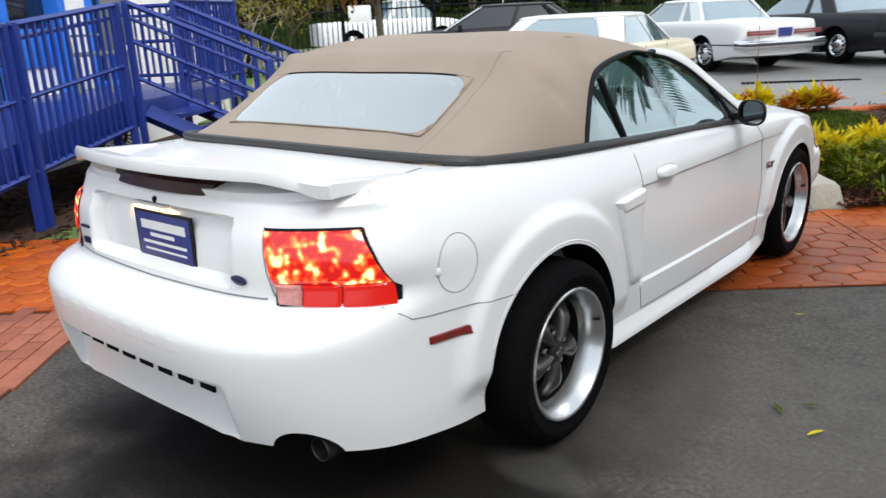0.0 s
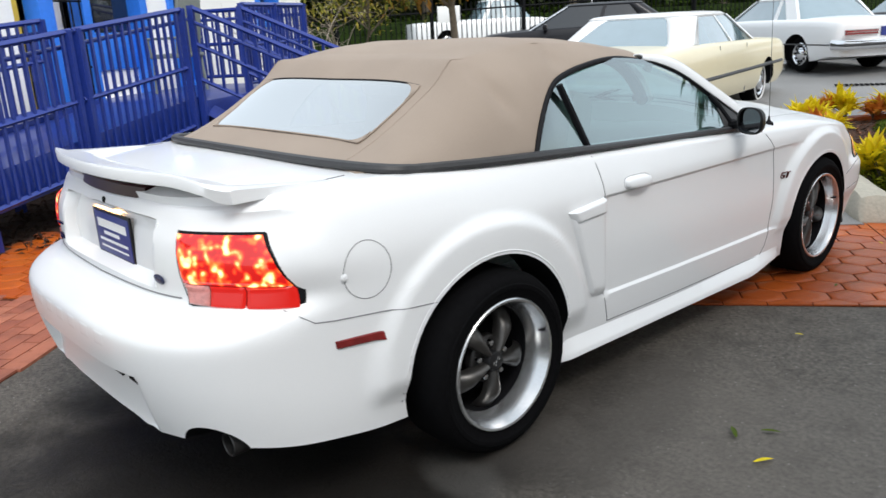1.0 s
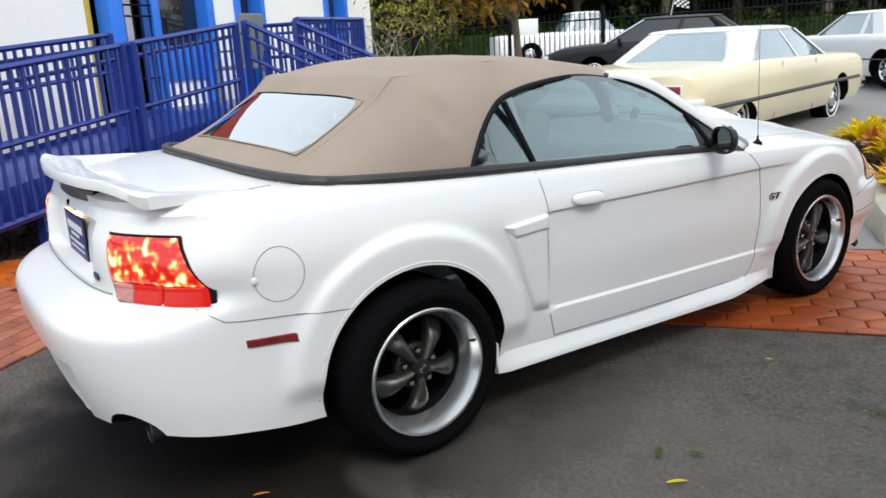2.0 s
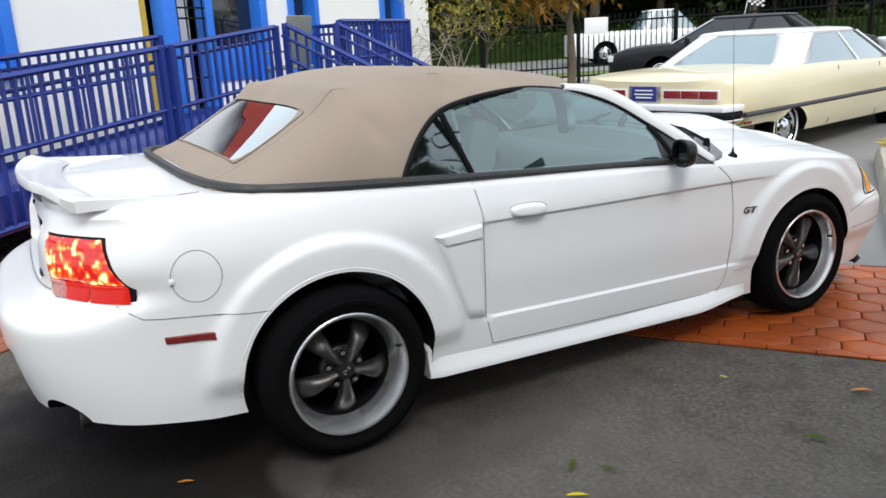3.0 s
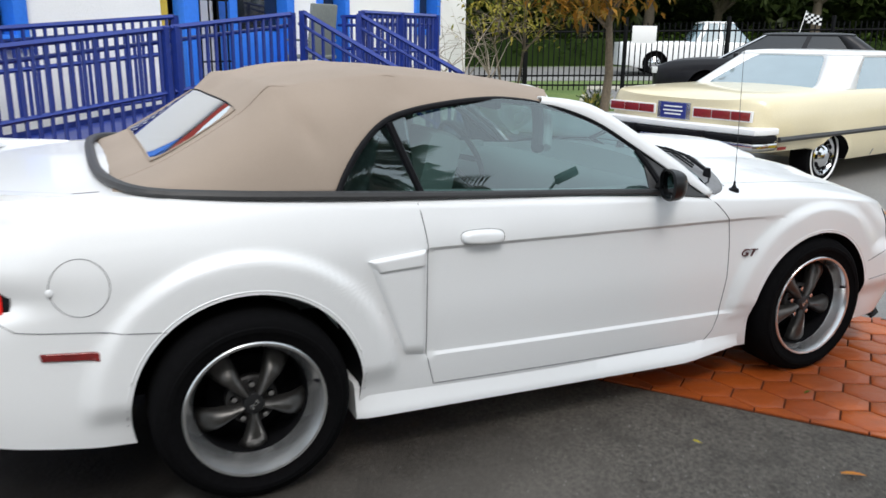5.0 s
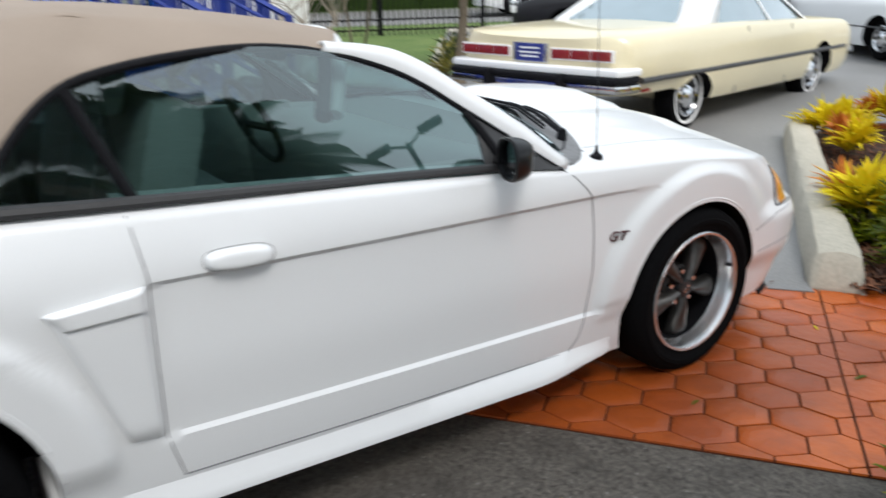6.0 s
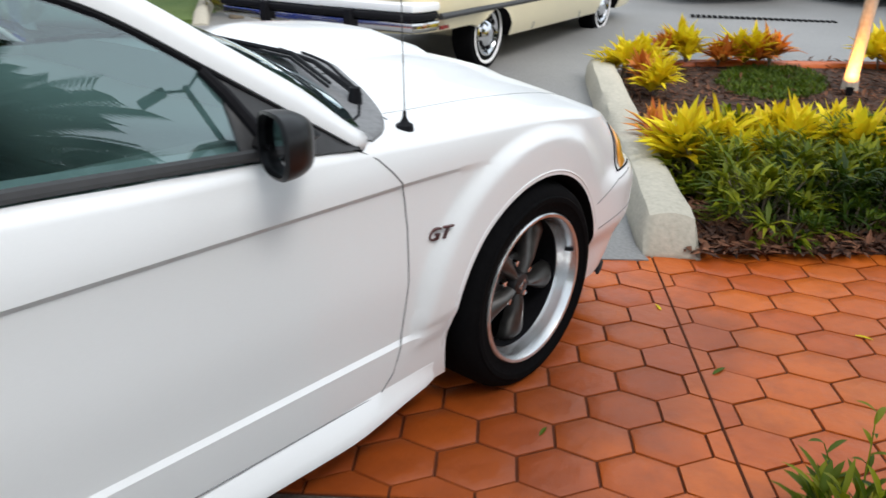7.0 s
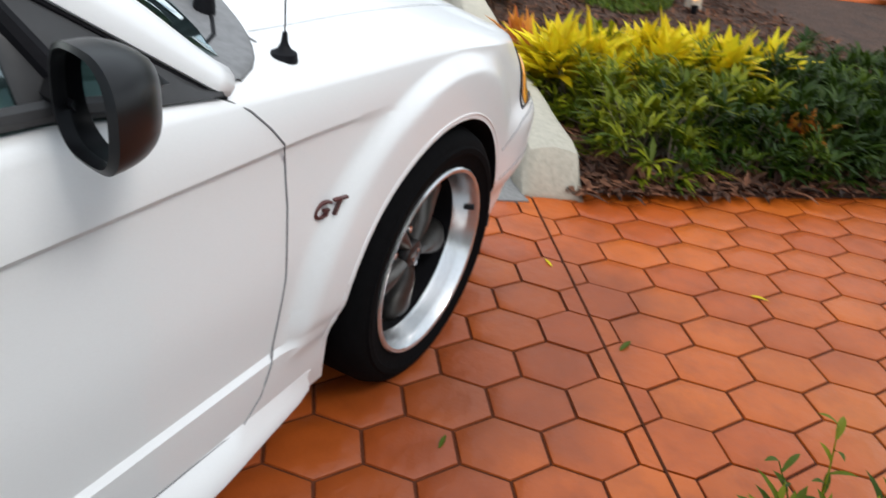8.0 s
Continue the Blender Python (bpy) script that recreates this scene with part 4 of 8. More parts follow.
for side in (1, -1):
    plate_on_side("side_scoop", [(0.405, 0.762), (0.615, 0.782), (0.615, 0.395), (0.540, 0.405)], 0.019, WHITE, side, label="white quarter panel scoop")
    plate_on_side("scoop_lip", [(0.395, 0.772), (0.618, 0.792), (0.618, 0.735), (0.425, 0.728)], 0.027, WHITE, side)
    rows = []
    for r in (0.02, 0.3, 0.55, 0.75, 0.88, 0.95, 0.99, 1.0, 1.02):
        ring = []
        for a in np.linspace(0, 2 * math.pi, 41):
            cy = math.copysign(abs(math.cos(a)) ** 0.6, math.cos(a)) * 0.084 * r
            cz = math.copysign(abs(math.sin(a)) ** 0.7, math.sin(a)) * 0.025 * r
            ring.append(on_side(0.840 + cy, 0.814 + cz - 0.04 * cy, 0.024 * max(0.0, 1 - r**6) ** 0.5 - (0.004 if r > 1 else 0), side))
        rows.append(ring)
    v, f = sheet(rows)
    raw("door_handle", v, f, WHITE, mustang, "body-coloured door handle", smooth=70)
    bm = bmesh.new()
    tube(bm, [on_side(0.840 + math.copysign(abs(math.cos(a)) ** 0.6, math.cos(a)) * 0.088, 0.814 + math.copysign(abs(math.sin(a)) ** 0.7, math.sin(a)) * 0.028 - 0.0035 * math.cos(a), 0.0, side) for a in np.linspace(0, 2 * math.pi, 41)], 0.0008, 5)
    part("handle_gap", bm, GREYTRIM, mustang, "thin dark gap round the handle")
    # side skirt
    rows = []
    for y in np.linspace(0.355, 2.165, 40):
        f = (y - 0.36) / 1.8
        zb, zt = lerp(0.19, 0.145, f), lerp(0.305, 0.235, f)
        ends = step(0.355, 0.41, y) * step(2.17, 2.10, y)
        tip = step(1.80, 2.165, y)
        zb += 0.030 * tip
        o = 0.832 + 0.012 * ends - 0.020 * tip
        rows.append([Vector((x * side, y, z)) for x, z in ((0.60, zb + 0.02), (0.80, zb), (o - 0.008, zb + 0.001), (o, zb + 0.006), (o, zb + 0.022), (o - 0.006, zb + 0.034), (0.812, zt), (0.79, zt + 0.012), (0.60, zt + 0.01))])
    v, f = sheet(rows)
    k = len(rows[0])
    f += [tuple(range(k))[::-1], tuple(range(len(v) - k, len(v)))]
    raw("side_skirt", v, f, WHITE, mustang, "white side skirt", smooth=40)
    # inner arch lip
    for y0, z0, r in ((0.0, 0.332, 0.376), (2.573, 0.305, 0.370)):
        bm = bmesh.new()
        tube(bm, [on_side(y0 + (r + 0.012) * math.cos(a), z0 + (r + 0.012) * math.sin(a), -0.004, side) for a in np.linspace(radians(-4), radians(184), 40)], 0.006, 6)
        part("arch_lip", bm, WHITE, mustang)

# chin spoiler under the nose
bm = bmesh.new()
tube(bm, [(0.785 * math.sin(a), 3.03 + 0.40 * math.cos(a), 0.160) for a in np.linspace(-1.32, 1.32, 24)], [0.036 * step(0.0, 0.30, 1.32 - abs(a)) + 0.006 for a in np.linspace(-1.32, 1.32, 24)], 6, flat=0.7)
part("chin_spoiler", bm, TRIM, mustang, "black rubber chin spoiler")


# lamps
def lens_on_tail(name, quad, thick, mat_, label="", n=12, sink=-0.003):
    a, b, c, d = quad
    rows = []
    for i in range(n + 1):
        row = []
        for j in range(n + 1):
            u, v = i / n, j / n
            x = lerp(lerp(a[0], b[0], u), lerp(d[0], c[0], u), v)
            z = lerp(lerp(a[1], b[1], u), lerp(d[1], c[1], u), v)
            x += math.copysign(0.022 * max(0.0, math.sin(math.pi * (0.93 - z) / 0.24)) * min(1.0, max(0.0, (abs(x) - 0.44) / 0.24)) if z > 0.69 else 0.0, x)
            p = on_tail(x, max(z, 0.757) if z > 0.66 else z)
            p.z, p.y = z, p.y - (0.25 * max(0.0, 0.757 - z) if z > 0.66 else 0.0)
            e = min(u, 1 - u, v, 1 - v)
            row.append(p + Vector((0.5 * x, -1, 0)).normalized() * (sink + (thick - sink) * step(0, 0.08, e)))
        rows.append(row)
    v, f = sheet(rows)
    return raw(name, v, f, mat_, mustang, label, smooth=50)


for side in (1, -1):
    q = lambda *p: [(x * side, z) for x, z in p]
    lens_on_tail("lamp_surround", q((0.430, 0.931), (0.678, 0.930), (0.750, 0.693), (0.486, 0.703)), 0.004, TRIM, "black lamp surround", 20)
    lens_on_tail("tail_lamp", q((0.445, 0.917), (0.667, 0.916), (0.717, 0.768), (0.472, 0.775)), 0.014, TAILLIT, "lit red tail lamp with bright facets", 20, 0.0055)
    lens_on_tail("tail_lamp_lower", q((0.543, 0.771), (0.625, 0.769), (0.640, 0.706), (0.553, 0.711)), 0.013, LOWERLENS, "lit red lower tail lens", 14, 0.0055)
    lens_on_tail("tail_lamp_lower", q((0.627, 0.769), (0.718, 0.766), (0.742, 0.703), (0.642, 0.706)), 0.013, LOWERLENS, "lit red lower tail lens", 14, 0.0055)
    lens_on_tail("reversing_lamp", q((0.473, 0.773), (0.541, 0.771), (0.551, 0.711), (0.494, 0.716)), 0.012, PINKLENS, "unlit pinkish reversing lens", 10, 0.0055)
    # side marker
    plate_on_side("side_marker", [(-0.615, 0.580), (-0.442, 0.571), (-0.440, 0.541), (-0.612, 0.553)], 0.006, REDLENS, side, label="dark red side marker")
    # head lamp
    rows = []
    for i in range(13):
        u = i / 12
        row = []
        for j in range(9):
            v = j / 8
            y = lerp(lerp(3.095, 3.165, u), lerp(3.115, 3.195, u), v)
            z = lerp(lerp(0.722, 0.672, u), lerp(0.575, 0.580, u), v)
            p = on_side(y, z, 0.004 + 0.006 * min(1, 8 * min(u, 1 - u, v, 1 - v)), side)
            row.append(p)
        rows.append(row)
    v, f = sheet(rows)
    raw("head_lamp", v, f, AMBER, mustang, "amber corner of the head lamp", smooth=60)

# number plate with its recess, frame and print
bm = bmesh.new()
box(bm, (0.015, on_tail(0, 0.82).y - 0.004, 0.822), (0.305, 0.008, 0.158), bevel=0.002)
pl = part("number_plate", bm, PLATEBLUE, mustang, "blue dealer plate with white print in a dark holder")
bm = bmesh.new()
box(bm, (0.015, on_tail(0, 0.82).y - 0.002, 0.818), (0.332, 0.008, 0.186), bevel=0.003)
part("plate_holder", bm, MIRRORBLACK, pl, "black plastic plate holder")
# lit plate lamp above it
bm = bmesh.new()
box(bm, (-0.065, on_tail(0, 0.925).y - 0.012, 0.925), (0.20, 0.024, 0.010), bevel=0.003)
part("plate_lamp", bm, WHITE, mustang, "small white lamp housing above the plate")
shine = new("plate_light", bpy.data.lights.new("plate_light", "AREA"))
shine.data.energy, shine.data.color, shine.data.shape, shine.data.size, shine.data.size_y = 0.22, (1.0, 0.55, 0.22), "RECTANGLE", 0.24, 0.012
shine.parent = mustang
shine.matrix_basis = look((-0.065, on_tail(0, 0.925).y - 0.016, 0.917), (-0.065, on_tail(0, 0.82).y + 0.01, 0.82))
py = on_tail(0, 0.84).y - 0.009
for x, z, w, hgt, mt in ((0.015, 0.862, 0.255, 0.030, PLATEWHITE), (0.005, 0.830, 0.14, 0.013, PLATEWHITE), (0.015, 0.804, 0.25, 0.010, PLATEWHITE), (0.015, 0.780, 0.24, 0.007, PLATEWHITE), (0.015, 0.751, 0.30, 0.014, MIRRORBLACK)):
    bm = bmesh.new()
    if hgt > 0.03:
        for k in range(7):
            box(bm, (x - w / 2 + (k + 0.5) * w / 7, py, z), (w / 7 * 0.72, 0.002, hgt))
    else:
        box(bm, (x, py, z), (w, 0.002, hgt))
    part("print_bar", bm, mt, pl)
for x0, x1 in ((-0.335, -0.33), (0.335, 0.33)):
    bm = bmesh.new()
    tube(bm, [on_tail(x0, 0.93, 0.001), on_tail(x1, 0.74, 0.001)], 0.004, 6)
    part("plate_recess_edge", bm, WHITE, mustang)
bm = bmesh.new()
bmesh.ops.create_uvsphere(bm, u_segments=20, v_segments=10, radius=1, matrix=Matrix.Translation(on_tail(0.36, 0.768, 0.001)) @ Matrix.Diagonal((0.038, 0.006, 0.015, 1)))
part("oval_badge", bm, OVAL, mustang, "small dark oval badge")
bm = bmesh.new()
bmesh.ops.create_uvsphere(bm, u_segments=16, v_segments=8, radius=1, matrix=Matrix.Translation(on_tail(0.0, 0.952, 0.001)) @ Matrix.Diagonal((0.011, 0.006, 0.012, 1)))
part("trunk_lock", bm, DARK, mustang)
bm = bmesh.new()
box(bm, (-0.37, on_tail(-0.37, 0.755).y - 0.003, 0.762), (0.045, 0.006, 0.022))
part("model_script", bm, OVAL, mustang)
bm = bmesh.new()
box(bm, (-0.37, on_tail(-0.37, 0.80).y - 0.003, 0.812), (0.06, 0.006, 0.010))
part("model_script", bm, OVAL, mustang)
# slots and embossed field in the bumper
for k in range(9):
    x = -0.315 + k * 0.085
    bm = bmesh.new()
    p = on_tail(x, 0.450)
    box(bm, (p.x, p.y - 0.001, 0.450), (0.058, 0.008, 0.017), bevel=0.001)
    part("bumper_slot", bm, DARK, mustang)
for k in range(7):
    x = -0.295 + k * 0.09
    lens_on_tail("bumper_embossing", [(x - 0.03, 0.622), (x + 0.03, 0.622), (x + 0.03, 0.572), (x - 0.03, 0.572)], 0.0007, WHITE, "", 8, -0.001)

# third brake lamp: dark, let into the lid's rear edge under the wing
rows = []
for x in np.linspace(-0.225, 0.225, 24):
    y = -0.902 + 0.03 * (x / 0.225) ** 2
    rows.append([Vector((x, y + 0.07, 1.030)), Vector((x, y + 0.012, 1.026)), Vector((x, y, 1.018)), Vector((x, y - 0.006, 0.984)), Vector((x, y + 0.05, 0.978))])
v, f = sheet(rows)
f += [tuple(range(5))[::-1], tuple(range(len(v) - 5, len(v)))]
raw("brake_lamp", v, f, DARKLENS, mustang, "dark red high brake lamp", smooth=40)

# spoiler: a thin bowed wing, its ends standing on the deck and tapering forward along it
rows = []
for x in np.linspace(-0.63, 0.63, 90):
    f = abs(x) / 0.63
    deck = on_top(math.copysign(min(abs(x), 0.55), x), -0.64).z
    foot, tip = step(0.86, 0.97, f), step(0.80, 0.97, f)
    fall = step(0.62, 1.0, f)
    y0 = -0.955 + 0.15 * f**2
    y1 = lerp(-0.785 + 0.10 * f**2, -0.46, tip)
    zt = lerp(1.076, deck + 0.024, fall)
    zf = deck + lerp(0.016, 0.002, fall)
    under = lerp(zt - 0.026, deck - 0.012, foot)
    front = lerp(zf - 0.014, deck - 0.012, foot)
    top = [(0.0, 0.004), (0.03, 0.012), (0.12, 0.010), (0.35, 0.004), (0.7, 0.004), (0.94, 0.0), (1.0, -0.007)]
    row = [Vector((x, lerp(y0, y1, a), lerp(zt, zf, a) + d * (1 - 0.6 * tip))) for a, d in top]
    row += [Vector((x, lerp(y0, y1, a), lerp(under, front, a))) for a in (0.99, 0.7, 0.35, 0.12, 0.015)]
    rows.append(row)
v, f = sheet([list(r) for r in zip(*rows)])
n, k = 90, len(rows[0])
f += [((k - 1) * n + i, (k - 1) * n + i + 1, i + 1, i) for i in range(n - 1)]
f += [tuple(j * n for j in range(k)), tuple(j * n + n - 1 for j in range(k))[::-1]]
bm = bmesh.new()
vs = [bm.verts.new(p) for p in v]
for q in f:
    bm.faces.new([vs[i] for i in q])
part("spoiler", bm, WHITE, mustang, "white rear wing standing low on the deck", smooth=48)

# tail pipes
for side in (1, -1):
    bm = bmesh.new()
    lathe(bm, [(0.033, -0.895), (0.0355, -0.898), (0.038, -0.895), (0.038, -0.60), (0.033, -0.60), (0.033, -0.895)], 32, pose(0.598 * side, 0, 0.292, 0, 0, 0) @ Matrix.Rotation(radians(90), 4, "Z"))
    part("tail_pipe", bm, HUBGREY, mustang, "dark grey tail pipe")


# roof, glass and windscreen
def roof_mid(y):
    return spline(y, [(-0.36, 1.030), (-0.24, 1.085), (-0.10, 1.165), (0.03, 1.245), (0.15, 1.312), (0.30, 1.362), (0.48, 1.385), (0.75, 1.383), (1.0, 1.362), (1.25, 1.325), (1.45, 1.285)])


def belt(y):
    return shoulder(y) + 0.012


def section(y, t):
    """A point of the roof's skin: t runs from the belt line up to the middle."""
    zb, zr = belt(y), roof_mid(y)
    rear = 1 - step(-0.36, 0.22, y)
    xb = spline(y, [(-0.36, 0.60), (-0.26, 0.665), (-0.10, 0.715), (0.1, 0.742), (0.4, 0.757), (1.0, 0.762), (1.5, 0.757)])
    p0 = Vector((xb, zb))
    p1 = Vector((lerp(0.665, 0.64, rear), lerp(zr + 0.02, lerp(zb, zr, 0.8), rear)))
    p2 = Vector((0.46, lerp(zr + 0.005, zr, rear)))
    p3 = Vector((0.0, zr))
    s = 1 - t
    p = p0 * s**3 + p1 * (3 * s * s * t) + p2 * (3 * s * t * t) + p3 * t**3
    return Vector((p.x, y, p.y))


def head_y(x):
    return 1.415 - 0.20 * (abs(x) / 0.62) ** 2.2


def window_top(y):
    """Height of the upper edge of the side windows."""
    return spline(y, [(0.318, 0.975), (0.36, 1.055), (0.43, 1.145), (0.52, 1.215), (0.62, 1.248), (0.80, 1.273), (1.0, 1.282), (1.16, 1.268), (1.25, 1.250), (1.30, 1.240)])


# the pillar's lower edge, from the header down to the belt line: place along the car, half width, height
EDGE = [(1.16, 0.590, 1.268), (1.29, 0.616, 1.243), (1.45, 0.648, 1.182), (1.62, 0.704, 1.073), (1.773, 0.755, 0.971), (1.915, 0.802, 0.876)]


def pillar_edge(y):
    return Vector((spline(y, [(a, b) for a, b, c in EDGE]), y, spline(y, [(a, c) for a, b, c in EDGE])))


def at_height(y, z):
    lo, hi = 0.0, 1.0
    for _ in range(24):
        m_ = (lo + hi) / 2
        if section(y, m_).z < z:
            lo = m_
        else:
            hi = m_
    return lo


def cloth(p, u):
    """The canvas as it hangs over its bows: corners at their ends, a hollow below them."""
    p = p.copy()
    x, y, z = abs(p.x), p.y, p.z
    corner = spline(y, [(0.04, 0.0), (0.10, 0.008), (0.17, 0.030), (0.23, 0.020), (0.38, 0.014), (0.52, 0.019), (0.60, 0.022), (0.72, 0.015), (0.95, 0.008), (1.2, 0.0)]) if 0.04 < y < 1.2 else 0.0
    p.z += corner * math.exp(-max(0.0, 0.505 - x) / 0.10 - max(0.0, x - 0.505) / 0.055)
    p.z += 0.016 * max(0.0, 1 - abs(y - 0.165) / 0.09) * step(0.25, 0.6, u) + 0.006 * max(0.0, 1 - abs(y - 0.60) / 0.05) * step(0.35, 0.6, u)
    dent = 0.024 * math.exp(-((y - 0.245 - 0.35 * (1.21 - z)) / 0.045) ** 2 - ((z - 1.205) / 0.075) ** 2)
    dent += 0.010 * math.exp(-((y - 0.62) / 0.05) ** 2 - ((z - 1.30) / 0.03) ** 2)
    p.x -= math.copysign(dent, p.x)
    p.z -= 0.5 * dent
    p.z += 0.0025 * noise.noise((x * 7, y * 7, z * 7))
    return p


ys = list(np.linspace(-0.36, 0.31, 44)) + list(np.linspace(0.325, 1.42, 60))
NU = 44
rows_r = []
for y in ys:
    t0 = 0.0 if y < 0.32 else at_height(y, window_top(min(y, 1.25)))
    row = [section(y, lerp(t0, 1, k / NU)) for k in range(NU + 1)]
    # the front edge bows with the header
    row = [Vector((p.x, min(p.y, head_y(p.x)), p.z if p.y <= head_y(p.x) else section(head_y(p.x), lerp(t0, 1, k / NU)).z)) for k, p in enumerate(row)]
    row = [cloth(p, k / NU) for k, p in enumerate(row)]
    rows_r.append(row + [Vector((-p.x, p.y, p.z)) for p in row[-2::-1]])
v, f = sheet(rows_r)
# the rear window is an opening in the cloth
bm = bmesh.new()
vs = [bm.verts.new(p) for p in v]
for q in f:
    bm.faces.new([vs[i] for i in q])
for co, no in (((0, -0.220, 0), (0, 1, 0)), ((0, 0.050, 0), (0, 1, 0)), ((0.444, -0.258, 0), (0.316, -0.008, 0)), ((-0.444, -0.258, 0), (0.316, 0.008, 0))):
    bmesh.ops.bisect_plane(bm, geom=bm.verts[:] + bm.edges[:] + bm.faces[:], plane_co=co, plane_no=no, dist=0.0005)
gone = [q for q in bm.faces if -0.220 < q.calc_center_median().y < 0.050 and abs(q.calc_center_median().x) < lerp(0.444, 0.452, (q.calc_center_median().y + 0.258) / 0.316)]
bmesh.ops.delete(bm, geom=gone, context="FACES")
roof = part("canvas_roof", bm, TAN, mustang, "tan canvas convertible roof, raised", smooth=70)
sol = roof.modifiers.new("cloth", "SOLIDIFY")
sol.thickness, sol.offset = 0.010, -1
# rear glass follows the cloth
rows = []
for i in range(15):
    t = i / 14
    y = lerp(-0.228, 0.058, t)
    hw = lerp(0.454, 0.460, t) * (1 - 0.02 * abs(2 * t - 1) ** 9)
    row = []
    for j in range(21):
        x = lerp(-hw, hw, j / 20)
        lo, hi = 0.0, 1.0
        for _ in range(22):
            m_ = (lo + hi) / 2
            if section(y, m_).x > abs(x):
                lo = m_
            else:
                hi = m_
        row.append(Vector((x, y, section(y, lo).z + 0.0035)))
    rows.append(row)
v, f = sheet(rows)
rg = raw("rear_window", v, f, REARGLASS, mustang, "rear window of glass with rounded corners", smooth=60)
rg.visible_shadow = False
for nm, line in (("window_seal", [rows[-1][j] for j in range(21)]), ("window_seal", [rows[0][j] for j in range(21)]), ("window_seal", [r[0] for r in rows]), ("window_seal", [r[-1] for r in rows])):
    bm = bmesh.new()
    tube(bm, [p + Vector((0, 0, 0.001)) for p in line], 0.0032, 6)
    part(nm, bm, TRIM if line[0].y == line[-1].y and line[0].y > 0 else TAN, mustang)
# rounded corners of the cloth round the rear glass
def skin_z(x, y):
    lo, hi = 0.0, 1.0
    for _ in range(22):
        m_ = (lo + hi) / 2
        if section(y, m_).x > abs(x):
            lo = m_
        else:
            hi = m_
    return section(y, lo).z


for side in (1, -1):
    for y, hw, up, rad in ((0.056, 0.453, -1, 0.075), (-0.226, 0.447, 1, 0.055)):
        arc = [(hw - rad + rad * math.sin(a), y + up * rad * (1 - math.cos(a))) for a in np.linspace(0, math.pi / 2, 12)]
        rows = [[Vector((side * lerp(hw + 0.004, x, s), lerp(y - up * 0.004, yy, s), 0)) for x, yy in arc] for s in (0.02, 0.5, 1.0, 1.02)]
        for i, r in enumerate(rows):
            for p in r:
                p.z = skin_z(p.x, p.y) + (0.0075 if i < 3 else 0.003)
        v, f = sheet(rows)
        raw("window_corner", v, f, TAN, mustang, "", smooth=50)
# stitched seams of the cloth
for side in (1, -1):
    def on_cloth(y, u):
        return cloth(section(y, u), u)

    for line in ([on_cloth(lerp(-0.34, 0.165, t), lerp(0.50, 0.515, t)) for t in np.linspace(0, 1, 24)], [on_cloth(lerp(0.165, 1.16, t), lerp(0.515, 0.49, t)) + Vector((0, 0, -0.0027)) for t in np.linspace(0, 1, 60)]):
        bm = bmesh.new()
        tube(bm, [Vector((p.x * side, p.y, p.z)) for p in line], 0.0018, 5)
        part("stitched_seam", bm, TAN, mustang)
# dark band round the foot of the roof
line = []
for y in np.linspace(1.69, -0.20, 60):
    x = section(max(min(y, 1.5), -0.36), 0.0).x + 0.010 + 0.018 * step(1.2, 1.69, y)
    line.append(Vector((x, y, belt(y) + 0.004)))
for a in np.linspace(0.0, math.pi / 2, 22)[1:]:
    line.append(Vector((0.700 * math.cos(a) ** 0.62, -0.20 - 0.20 * math.sin(a) ** 0.8, belt(-0.2) + 0.006 + 0.028 * math.sin(a))))
full = line + [Vector((-p.x, p.y, p.z)) for p in line[-2::-1]]
bm = bmesh.new()
tube(bm, full, [0.019 - 0.004 * step(0.3, 1.0, p.y) for p in full], 8, flat=0.85)
part("belt_moulding", bm, GREYTRIM, mustang, "weathered dark rubber moulding round the roof's foot")

